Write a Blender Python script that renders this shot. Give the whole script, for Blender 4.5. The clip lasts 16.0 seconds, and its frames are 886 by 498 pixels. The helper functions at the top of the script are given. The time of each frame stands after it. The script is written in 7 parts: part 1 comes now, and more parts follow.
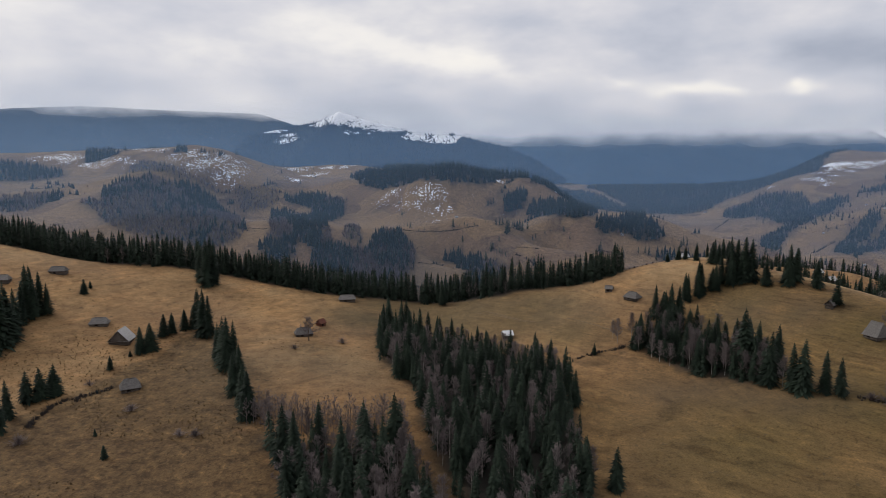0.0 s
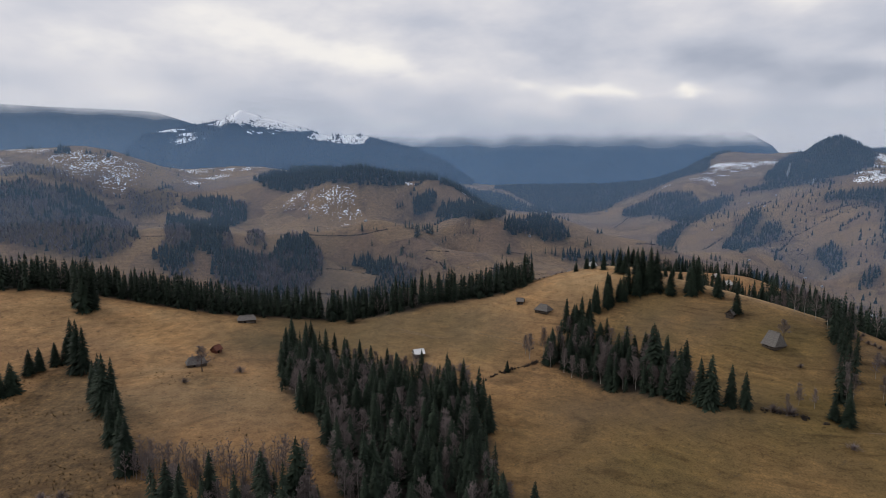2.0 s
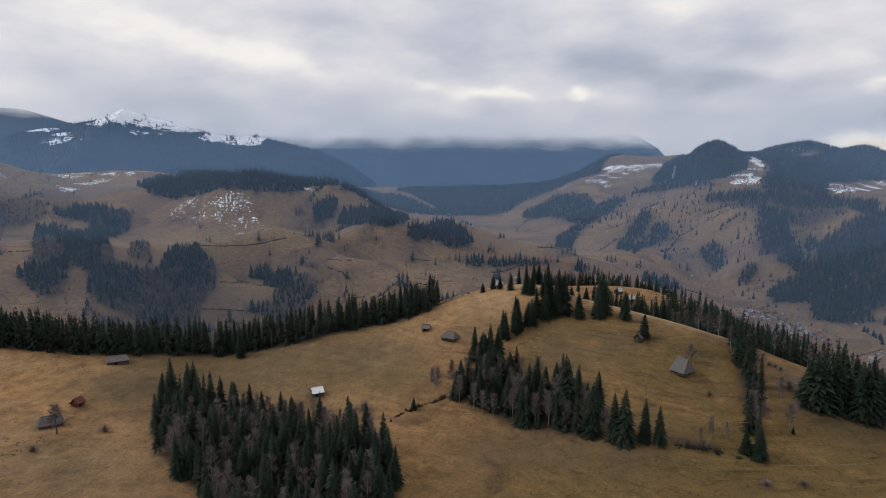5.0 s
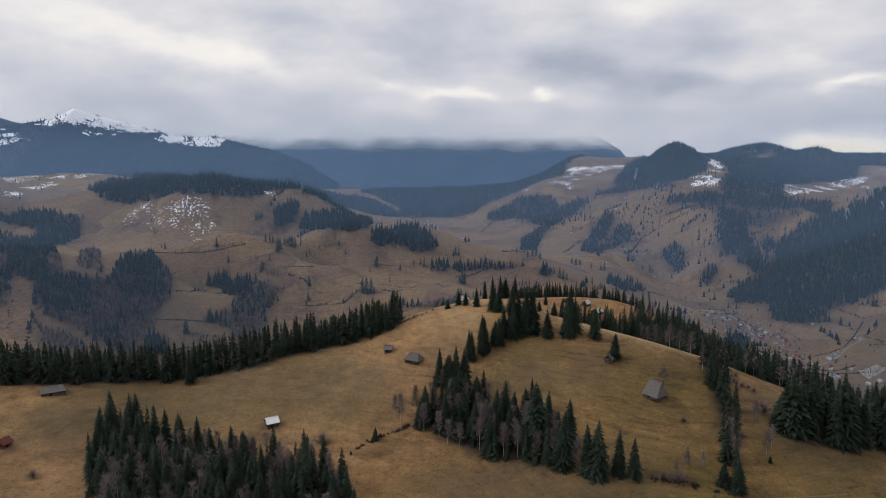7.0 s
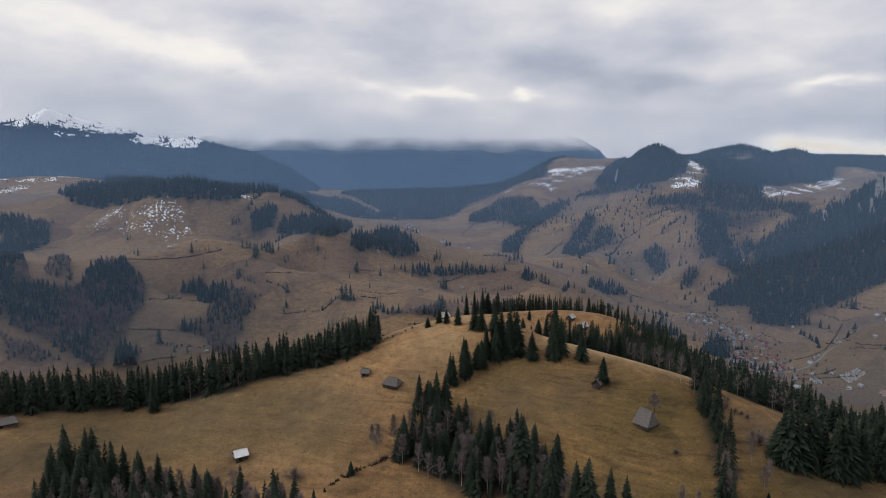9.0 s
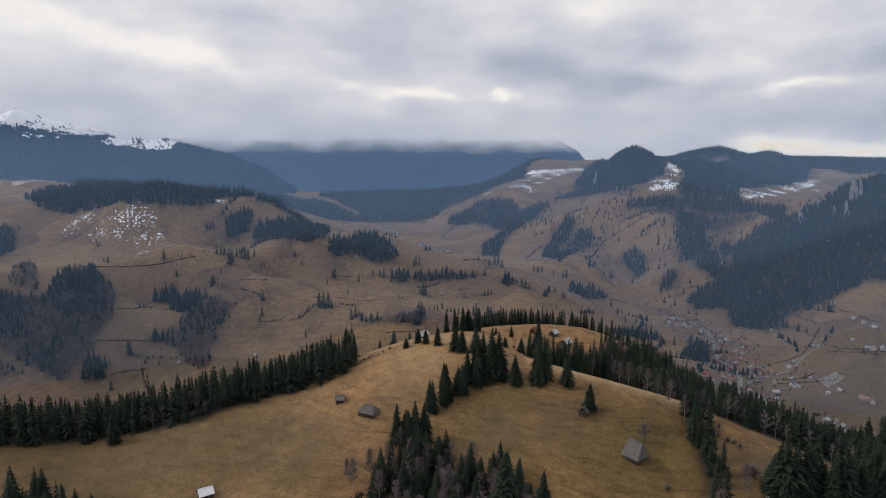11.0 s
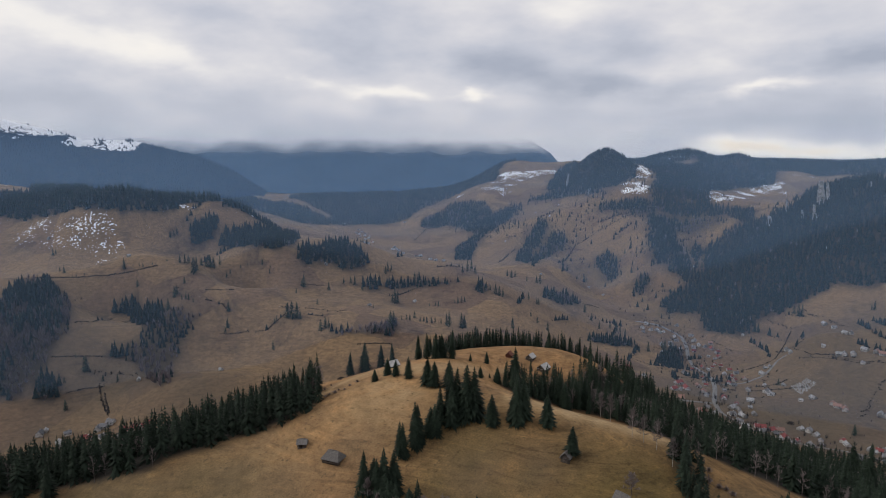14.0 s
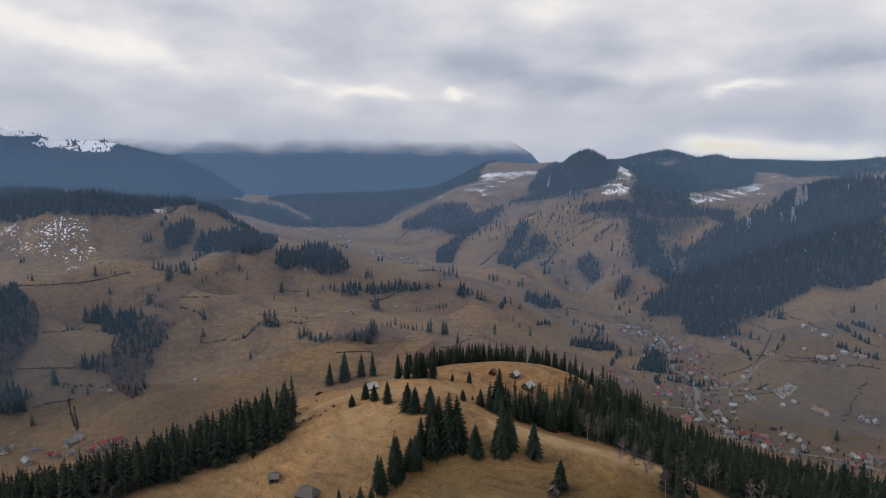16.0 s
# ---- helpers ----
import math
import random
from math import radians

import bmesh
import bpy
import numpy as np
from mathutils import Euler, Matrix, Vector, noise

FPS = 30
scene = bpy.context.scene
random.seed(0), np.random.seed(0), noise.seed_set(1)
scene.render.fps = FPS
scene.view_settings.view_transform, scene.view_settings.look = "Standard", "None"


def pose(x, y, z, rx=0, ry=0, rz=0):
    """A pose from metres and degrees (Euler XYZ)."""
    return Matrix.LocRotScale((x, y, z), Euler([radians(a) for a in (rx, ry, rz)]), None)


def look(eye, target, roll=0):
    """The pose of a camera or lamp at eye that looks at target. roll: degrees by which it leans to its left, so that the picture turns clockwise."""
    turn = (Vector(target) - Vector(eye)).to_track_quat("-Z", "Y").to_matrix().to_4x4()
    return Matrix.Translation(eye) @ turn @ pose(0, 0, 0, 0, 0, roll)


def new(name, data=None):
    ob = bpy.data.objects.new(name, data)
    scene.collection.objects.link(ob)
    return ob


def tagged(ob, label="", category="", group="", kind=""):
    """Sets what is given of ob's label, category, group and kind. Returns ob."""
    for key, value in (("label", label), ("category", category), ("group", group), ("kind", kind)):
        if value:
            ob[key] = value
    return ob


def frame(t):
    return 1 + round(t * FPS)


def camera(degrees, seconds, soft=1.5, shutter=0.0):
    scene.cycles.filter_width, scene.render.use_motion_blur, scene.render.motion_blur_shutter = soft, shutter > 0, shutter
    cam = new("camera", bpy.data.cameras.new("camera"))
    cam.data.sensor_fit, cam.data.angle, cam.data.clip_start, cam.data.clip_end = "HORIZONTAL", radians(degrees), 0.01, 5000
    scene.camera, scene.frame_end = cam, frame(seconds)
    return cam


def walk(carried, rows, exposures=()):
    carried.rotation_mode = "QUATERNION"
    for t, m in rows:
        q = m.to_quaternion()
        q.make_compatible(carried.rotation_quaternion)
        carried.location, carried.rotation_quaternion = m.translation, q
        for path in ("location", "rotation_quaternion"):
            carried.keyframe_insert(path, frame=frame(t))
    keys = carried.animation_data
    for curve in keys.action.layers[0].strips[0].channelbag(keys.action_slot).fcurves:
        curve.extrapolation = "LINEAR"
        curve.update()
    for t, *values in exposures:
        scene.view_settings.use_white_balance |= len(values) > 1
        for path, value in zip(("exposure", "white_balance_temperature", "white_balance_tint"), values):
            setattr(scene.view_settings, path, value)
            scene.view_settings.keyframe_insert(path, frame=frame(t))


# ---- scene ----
cam = camera(70.48, 16.0, soft=0.55)
PATH = [
    (0.0, pose(0.00, 0.00, 300.00, 82.551, -0.123, -0.000)),
    (0.5, pose(0.55, 4.28, 301.82, 82.525, -0.119, -2.240)),
    (1.0, pose(1.12, 8.55, 303.64, 82.510, -0.087, -4.402)),
    (1.5, pose(1.76, 12.82, 305.46, 82.506, -0.068, -6.363)),
    (2.0, pose(2.49, 17.08, 307.28, 82.502, -0.065, -8.224)),
    (2.5, pose(3.33, 21.35, 309.10, 82.505, -0.053, -10.010)),
    (3.0, pose(4.30, 25.61, 310.93, 82.519, -0.033, -11.645)),
    (3.5, pose(5.38, 29.87, 312.77, 82.513, -0.030, -13.068)),
    (4.0, pose(6.55, 34.14, 314.63, 82.513, -0.037, -14.402)),
    (4.5, pose(7.81, 38.40, 316.48, 82.503, -0.040, -15.734)),
    (5.0, pose(9.15, 42.65, 318.33, 82.515, -0.025, -17.045)),
    (7.5, pose(17.61, 63.46, 327.43, 82.498, 0.042, -20.722)),
    (8.0, pose(19.39, 67.54, 329.29, 82.488, 0.076, -21.134)),
    (8.5, pose(21.19, 71.60, 331.15, 82.495, 0.084, -21.537)),
    (9.0, pose(22.98, 75.65, 333.02, 82.497, 0.041, -21.975)),
    (11.5, pose(31.78, 95.10, 342.57, 82.507, 0.083, -24.299)),
    (12.0, pose(33.59, 98.83, 344.45, 82.498, 0.087, -24.722)),
    (12.5, pose(35.41, 102.55, 346.32, 82.492, 0.086, -25.124)),
    (13.0, pose(37.28, 106.25, 348.18, 82.473, 0.070, -25.540)),
    (13.5, pose(39.20, 109.94, 350.04, 82.466, 0.019, -25.929)),
    (14.0, pose(41.16, 113.63, 351.90, 82.453, 0.025, -26.352)),
    (14.5, pose(43.16, 117.32, 353.76, 82.458, 0.040, -26.769)),
    (15.0, pose(45.19, 120.99, 355.59, 82.439, -0.013, -27.192)),
    (15.5, pose(47.23, 124.66, 357.41, 82.429, 0.022, -27.617)),
    (16.0, pose(49.27, 128.33, 359.22, 82.418, 0.034, -28.053)),
]
walk(cam, PATH)

# ---- world, sun ----
SUN_AZ, SUN_EL = radians(-65), radians(36)      # azimuth from +y towards +x
world = bpy.data.worlds.new("overcast_sky")
scene.world = world
world.use_nodes = True
wn, wl = world.node_tree.nodes, world.node_tree.links
wn.clear()


def node(tree_nodes, kind, **values):
    n = tree_nodes.new(kind)
    for key, value in values.items():
        if key in n.inputs:
            n.inputs[key].default_value = value
    return n


def math_node(nodes, links, op, a, b=None, c=None, clamp=False):
    n = nodes.new("ShaderNodeMath")
    n.operation, n.use_clamp = op, clamp
    for i, v in enumerate((a, b, c)):
        if v is None:
            continue
        if isinstance(v, (int, float)):
            n.inputs[i].default_value = v
        else:
            links.new(v, n.inputs[i])
    return n.outputs[0]


def mix_rgb(nodes, links, fac, a, b, kind="MIX"):
    n = nodes.new("ShaderNodeMix")
    n.data_type, n.blend_type = "RGBA", kind
    for slot, v in ((0, fac), (6, a), (7, b)):
        if isinstance(v, (int, float)):
            n.inputs[slot].default_value = v
        elif isinstance(v, tuple):
            n.inputs[slot].default_value = (*v, 1) if len(v) == 3 else v
        else:
            links.new(v, n.inputs[slot])
    return n.outputs[2]


def ramp(nodes, links, fac, stops):
    n = nodes.new("ShaderNodeValToRGB")
    while len(n.color_ramp.elements) < len(stops):
        n.color_ramp.elements.new(0.5)
    for e, (p, c) in zip(n.color_ramp.elements, stops):
        e.position = p
        e.color = (c, c, c, 1) if isinstance(c, (int, float)) else (*c, 1)
    links.new(fac, n.inputs[0])
    return n.outputs[0]


def noise_tex(nodes, links, vector, scale, detail=4.0, rough=0.5, distortion=0.0):
    n = nodes.new("ShaderNodeTexNoise")
    n.inputs["Scale"].default_value = scale
    n.inputs["Detail"].default_value = detail
    n.inputs["Roughness"].default_value = rough
    n.inputs["Distortion"].default_value = distortion
    links.new(vector, n.inputs["Vector"])
    return n.outputs[0]


def make_sky():
    N, L = wn, wl
    sky = N.new("ShaderNodeTexSky")
    sky.sky_type, sky.sun_disc = "NISHITA", False
    sky.sun_elevation, sky.sun_rotation = SUN_EL, SUN_AZ
    coord = N.new("ShaderNodeTexCoord")
    way = coord.outputs["Generated"]
    sep = N.new("ShaderNodeSeparateXYZ")
    L.new(way, sep.inputs[0])
    # cloud layers drawn out along the horizon
    az = math_node(N, L, "ARCTAN2", sep.outputs[0], sep.outputs[1])
    el = math_node(N, L, "ARCSINE", sep.outputs[2])
    sheet = N.new("ShaderNodeCombineXYZ")
    L.new(math_node(N, L, "MULTIPLY", az, 2.3), sheet.inputs[0]), L.new(math_node(N, L, "MULTIPLY", el, 5.2), sheet.inputs[1])
    big = noise_tex(N, L, sheet.outputs[0], 1.2, 3, 0.45, 0.3)
    mid = noise_tex(N, L, sheet.outputs[0], 3.2, 4, 0.5)
    mixed = math_node(N, L, "ADD", math_node(N, L, "MULTIPLY", big, 0.45), math_node(N, L, "MULTIPLY", mid, 0.55))
    mixed = math_node(N, L, "ADD", math_node(N, L, "MULTIPLY", math_node(N, L, "SUBTRACT", mixed, 0.5), 0.50), 0.505)
    # the base of the cloud is duller just over the mountains
    low = N.new("ShaderNodeMapRange")
    low.interpolation_type = "SMOOTHSTEP"
    low.inputs[1].default_value, low.inputs[2].default_value = radians(2), radians(13)
    low.inputs[3].default_value, low.inputs[4].default_value = -0.030, 0.035
    L.new(el, low.inputs[0])
    mixed = math_node(N, L, "ADD", mixed, low.outputs[0])
    # thicker and thinner banks of the deck, with torn edges
    torn = noise_tex(N, L, sheet.outputs[0], 4.0, 4, 0.5)
    torn2 = noise_tex(N, L, sheet.outputs[0], 4.6, 4, 0.5)
    az2 = math_node(N, L, "ADD", az, math_node(N, L, "MULTIPLY", math_node(N, L, "SUBTRACT", torn, 0.5), 0.16))
    el2 = math_node(N, L, "ADD", el, math_node(N, L, "MULTIPLY", math_node(N, L, "SUBTRACT", torn2, 0.5), 0.045))
    for a, e, wa, we, tilt, s in BANKS:
        u = math_node(N, L, "DIVIDE", math_node(N, L, "SUBTRACT", az2, radians(a)), radians(wa))
        v = math_node(N, L, "DIVIDE", math_node(N, L, "SUBTRACT", el2, radians(e)), radians(we))
        v = math_node(N, L, "ADD", v, math_node(N, L, "MULTIPLY", u, tilt * wa / we))
        d = math_node(N, L, "ADD", math_node(N, L, "MULTIPLY", u, u), math_node(N, L, "MULTIPLY", v, v))
        g = math_node(N, L, "MULTIPLY", math_node(N, L, "EXPONENT", math_node(N, L, "MULTIPLY", d, -1.0)), s)
        mixed = math_node(N, L, "ADD", mixed, g)
    cloud = ramp(N, L, mixed, ((0.36, (0.405, 0.437, 0.525)), (0.455, (0.548, 0.568, 0.645)), (0.53, (0.685, 0.68, 0.725)), (0.62, (0.88, 0.85, 0.83)), (0.72, (1.0, 0.95, 0.88)), (0.82, (1.0, 0.87, 0.72))))
    clear = mix_rgb(N, L, 1.0, sky.outputs[0], (0.10, 0.10, 0.10), "MULTIPLY")
    both = mix_rgb(N, L, 0.96, clear, cloud)
    back = node(N, "ShaderNodeBackground", Strength=SKY_STRENGTH)
    L.new(both, back.inputs[0])
    out = N.new("ShaderNodeOutputWorld")
    L.new(back.outputs[0], out.inputs[0])


# banks and breaks of the cloud: azimuth, elevation, half widths in degrees, slope, how much brighter
BANKS = (
    (-6.0, 10.6, 7.0, 1.4, 0.20, 0.105), (2.0, 9.0, 5.0, 1.0, 0.18, 0.105), (-19.5, 9.6, 4.0, 1.1, 0.10, 0.066), (15.0, 7.0, 2.0, 0.5, 0.0, 0.077),
    (21.5, 6.3, 3.2, 0.6, 0.05, 0.154), (28.6, 6.3, 1.7, 0.42, 0.0, 0.187), (52.6, 6.0, 3.0, 0.5, -0.12, 0.165), (48.0, 8.2, 3.5, 1.8, 0.2, 0.066),
    (50.8, 1.6, 3.6, 0.8, 0.05, 0.30), (57.0, 0.9, 6.0, 0.7, 0.03, 0.26), (54.0, 4.0, 8.0, 0.9, 0.0, -0.06), (38.0, 12.9, 4.0, 0.9, 0.0, 0.055), (62.0, 12.0, 5.0, 1.8, 0.0, 0.044),
    (31.5, 8.9, 6.0, 1.6, 0.10, -0.109), (41.5, 6.7, 5.0, 1.0, 0.05, -0.124), (41.0, 9.8, 8.0, 1.5, 0.10, -0.070), (59.5, 8.0, 6.0, 1.1, 0.0, -0.147),
    (15.0, 10.3, 9.0, 1.4, 0.15, -0.062), (6.0, 12.4, 8.0, 0.9, 0.05, -0.054), (-2.0, 5.2, 8.0, 1.2, 0.0, -0.046), (-26.0, 6.5, 9.0, 1.2, 0.0, -0.046),
)
SKY_STRENGTH = 1.0
# translucent sheets standing in for haze: distance, share of light scattered, upper limit
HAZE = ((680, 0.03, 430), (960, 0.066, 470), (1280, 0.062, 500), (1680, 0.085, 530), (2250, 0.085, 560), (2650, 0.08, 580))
make_sky()

lamp = bpy.data.lights.new("sun", "SUN")
lamp.energy, lamp.angle, lamp.color = 1.4, radians(20), (1.0, 0.94, 0.86)
sun = new("sun", lamp)
sun.matrix_world = look((0, 0, 900), (-math.sin(SUN_AZ) * 900, -math.cos(SUN_AZ) * 900, 900 - 900 * math.tan(SUN_EL)))


# ---- land form ----
# mounds and hollows of the land: x, y, radius, height over the 200 m datum
MOUNDS_A = (
    (900, 900, 300, -189.5), (2700, 2600, 600, 165.2), (-10, 1022, 182, -66.0), (-1500, 2200, 859, 154.2), (1152, 1503, 196, -1.5), (1744, 987, 204, 106.5),
    (1792, 2092, 143, 160.8), (170, 419, 61, 41.5), (900, 400, 201, -96.6), (309, 1260, 172, -25.2), (1740, 2786, 206, 70.1), (3200, 1200, 604, 99.5),
    (-600, 1200, 300, -57.4), (900, 2100, 300, -79.5), (250, 1750, 207, -32.0), (-330, 460, 111, 73.5), (1197, 1149, 128, -45.1), (1550, 1419, 113, -31.6),
    (0, 800, 135, -40.5), (450, 850, 142, -37.0), (293, 487, 72, 40.6), (2212, 2207, 117, 38.3), (-696, 1821, 160, 57.5), (246, 277, 55, 26.4),
)
MOUNDS_B = (
    (500, 400, 105, -25.3), (2351, 1974, 73, 68.8), (1432, 2467, 198, 71.2), (1469, 1620, 165, 57.9), (-2700, 800, 600, 133.2), (-250, 700, 142, 34.5),
    (-118, 455, 53, 23.5), (-150, 1994, 205, 16.4), (2600, 1500, 255, -57.7), (1080, 694, 79, 24.4), (900, -1000, 600, -110.3), (-174, 1436, 92, -31.7),
    (1051, 943, 80, -11.9), (429, 1390, 100, 15.1), (900, 2700, 300, -74.9), (1200, 0, 300, -157.6), (46, 430, 35, 23.2), (1782, 2251, 86, -8.4),
    (1341, 1484, 70, -40.5), (17, 1271, 63, -130.8), (218, 1062, 91, -6.2), (2800, -2500, 1200, 49.9), (3, 1495, 94, 128.2), (142, 1413, 48, -38.5),
)
MOUNDS_C = (
    (200, 750, 142, 28.4), (508, 1199, 97, -45.0), (682, 1156, 77, 20.6), (1867, 1612, 272, 36.0), (227, 1301, 38, -96.8), (-1008, 1784, 124, 29.2),
    (-1500, 600, 300, 50.9), (-598, 1374, 177, 99.1), (-479, 1492, 151, -147.1), (-2700, -1000, 600, 50.9), (246, 1632, 86, 51.8), (202, 359, 30, 14.2),
    (2404, 1820, 95, -21.1), (1000, 1180, 83, -23.8), (1826, 2867, 106, 58.6), (-371, 1937, 118, -43.2), (556, 1442, 78, -41.1), (620, 520, 145, -23.9),
    (1952, 2701, 187, 69.4), (1800, 600, 300, 101.7), (1459, 1343, 107, -139.9), (-201, 455, 37, 12.9), (2100, 2000, 199, 63.8), (627, 1317, 72, 28.5),
)
MOUNDS_D = (
    (900, 1700, 255, -120.7), (300, 2400, 300, -23.5), (-349, 2121, 163, 53.3), (-900, 300, 300, 21.6), (-200, 540, 39, 9.3), (-300, -1600, 600, -30.9),
    (0, 0, 162, -15.7), (1089, 764, 30, 23.7), (-600, 2700, 300, -25.3), (67, 989, 63, 31.7), (3187, 1893, 229, -25.8), (2700, -400, 600, 42.1),
    (163, 248, 38, 7.8), (-71, 323, 80, 14.3), (-349, 560, 46, 11.3), (-403, 1347, 177, 36.4), (1098, 1328, 78, -52.3), (1266, 1505, 88, -42.0),
    (-1500, 2400, 300, -31.4), (152, 1369, 41, -1.6), (1186, 1449, 57, -69.2), (200, 900, 135, -91.9), (0, 515, 43, 4.3), (-35, 450, 33, 12.6),
)
MOUNDS_E = (
    (2300, 2450, 223, 26.7), (-695, 1606, 194, 35.4), (2136, 1626, 263, -50.5), (2330, 2153, 98, 38.2), (1858, 2208, 82, 76.8), (1914, 2136, 82, -77.9),
    (1400, 900, 285, -46.2), (962, 769, 61, 7.6), (240, 387, 30, -6.9), (1790, 1209, 75, 17.5), (520, 1850, 168, 51.9), (252, 335, 30, 7.8),
    (2332, 2044, 66, -38.0), (232, 1249, 47, 12.5), (265, 1319, 56, 57.1), (1900, 2300, 115, -23.7), (2416, 1715, 169, 70.0), (2300, 1300, 201, 28.4),
    (914, 627, 75, 9.9), (1790, 1970, 110, -121.6), (400, 700, 142, -27.8), (-10, 1022, 62, -10.4), (25, 1800, 189, 58.7), (-271, 1852, 124, 13.5),
)
MOUNDS_F = (
    (309, 1260, 61, -43.3), (1369, 1419, 106, 102.4), (1201, 1291, 98, -32.4), (1087, 1077, 48, -24.5), (316, 449, 31, 13.7), (36, 366, 50, -2.6),
    (112, 376, 30, 6.2), (0, -600, 300, -16.2), (1068, 1106, 31, 21.3), (-516, 1724, 184, 8.8), (-900, 900, 300, -25.7), (135, 1059, 75, -61.1),
    (36, 1345, 69, 129.3), (24, 1412, 77, -150.6), (-20, 1237, 45, 23.2), (41, 1205, 63, 23.5), (-104, 1361, 107, 15.5), (-219, 377, 58, 7.6),
    (-1200, 1200, 300, 9.2), (136, 1003, 63, 50.4), (85, 500, 35, -2.6), (760, 600, 97, -11.2), (1861, 2766, 101, -45.2), (1650, 2500, 198, -20.8),
)
MOUNDS_G = (
    (279, 438, 35, -8.8), (1755, 1893, 182, 90.4), (1329, 1917, 203, -31.5), (199, 315, 31, 6.5), (325, 345, 46, 5.4), (-250, 470, 46, -7.6),
    (300, 150, 100, 7.9), (400, 300, 50, -5.5), (3288, 1700, 413, 94.9), (501, 1539, 115, 35.3), (501, 1402, 66, 33.8), (250, 1750, 106, 29.9),
    (1131, 1808, 208, 58.1), (1286, 1636, 145, -81.6), (1568, 1543, 113, -56.7), (-300, 850, 265, -139.1), (-600, 0, 300, 20.7), (116, 430, 30, 4.8),
    (120, 520, 36, 10.6), (-549, 2122, 180, -11.8), (-138, 233, 30, -2.3), (-100, 1480, 94, -52.1), (-890, 1447, 226, -48.6), (-118, 525, 38, 5.8),
)

# the side valley behind the far spur
MOUNDS_H = ((380, 1640, 110, -16), (530, 1650, 130, -40), (560, 1830, 140, -45), (400, 1850, 140, -14))

MOUNDS = np.array(MOUNDS_A + MOUNDS_B + MOUNDS_C + MOUNDS_D + MOUNDS_E + MOUNDS_F + MOUNDS_G + MOUNDS_H, float)


def lattice(ix, iy, seed):
    n = (ix.astype(np.int64) * 374761393 + iy.astype(np.int64) * 668265263 + seed * 982451653) & 0x7FFFFFFF
    n = ((n ^ (n >> 13)) * 1274126177) & 0x7FFFFFFF
    return ((n ^ (n >> 16)) & 0xFFFF) / 65535.0


def value_noise(x, y, size, seed=0, octaves=3):
    """Smooth noise in 0 to 1 with features of about that size in metres."""
    x, y = np.asarray(x, float) / size, np.asarray(y, float) / size
    total, amp, norm = 0.0, 1.0, 0.0
    for o in range(octaves):
        ix, iy = np.floor(x), np.floor(y)
        fx, fy = x - ix, y - iy
        fx, fy = fx * fx * (3 - 2 * fx), fy * fy * (3 - 2 * fy)
        a, b = lattice(ix, iy, seed + o), lattice(ix + 1, iy, seed + o)
        c, d = lattice(ix, iy + 1, seed + o), lattice(ix + 1, iy + 1, seed + o)
        total = total + amp * ((a * (1 - fx) + b * fx) * (1 - fy) + (c * (1 - fx) + d * fx) * fy)
        norm += amp
        amp *= 0.5
        x, y = x * 2.03 + 11.3, y * 2.03 + 5.7
    return total / norm


def height(x, y):
    """The ground's height at x, y."""
    x, y = np.asarray(x, float), np.asarray(y, float)
    z = np.full(np.broadcast(x, y).shape, 200.0)
    for mx, my, r, h in MOUNDS:
        z = z + h * np.exp(-((x - mx) ** 2 + (y - my) ** 2) / (2 * r * r))
    away = np.hypot(x - 60, y - 330)
    rough = np.clip((away - 350) / 900, 0, 1)
    z = z + (value_noise(x, y, 38, 3, 2) - 0.5) * 1.6 + (value_noise(x, y, 9, 5, 2) - 0.5) * 0.5
    z = z + rough * (value_noise(x, y, 170, 9, 4) - 0.5) * 18
    return z


def inside(poly, x, y):
    """Which of the points lie in the polygon."""
    x, y = np.asarray(x, float), np.asarray(y, float)
    hit = np.zeros(np.broadcast(x, y).shape, bool)
    p = list(poly)
    for (x0, y0), (x1, y1) in zip(p, p[1:] + p[:1]):
        cross = ((y0 > y) != (y1 > y)) & (x < (x1 - x0) * (y - y0) / ((y1 - y0) or 1e-9) + x0)
        hit ^= cross
    return hit


def ragged(poly, x, y, by):
    """As inside, with an edge that wanders by so many metres."""
    wx = x + (value_noise(x, y, 3.2 * by, 21, 3) - 0.5) * 3.0 * by
    wy = y + (value_noise(x, y, 3.2 * by, 27, 3) - 0.5) * 3.0 * by
    return inside(poly, wx, wy)


# ---- woods: outlines on the plan ----
CENTRE_WOOD = (
    (-38, 369), (-32, 309), (-22, 286), (-12, 271), (-11, 249), (-5, 224), (3, 198), (11, 169),
    (45, 173), (52, 196), (56, 235), (60, 275), (61, 305), (52, 330), (34, 332), (18, 342),
    (6, 352), (-6, 364), (-22, 388), (-38, 384),
)
BIRCH_WOOD = (
    (-75, 232), (-56, 225), (-38, 222), (-26, 223), (-14, 233), (-10, 224), (-8, 212), (-3, 198),
    (3, 175), (8, 162), (-41, 159), (-52, 192), (-60, 212),
)
MIDDLE_WOOD = (
    (102, 332), (109, 323), (114, 307), (123, 294), (136, 276), (144, 268), (148, 273), (153, 294),
    (153, 307), (144, 321), (135, 335), (127, 348), (115, 347),
)
RIGHT_HEDGE = (
    (255, 315), (225, 276), (212, 257), (201, 242), (194, 232), (198, 230), (209, 241), (221, 255),
    (234, 270), (263, 308),
)
BELT = (
    (-845, 1030), (-313, 439), (-275, 440), (-226, 424), (-193, 434), (-158, 442), (-117, 437), (-77, 438),
    (-36, 438), (-2, 437), (18, 426), (34, 417), (62, 417), (80, 421), (95, 421), (110, 419), (123, 423), (140, 480),
    (100, 510), (0, 515), (-160, 535), (-330, 560),
)
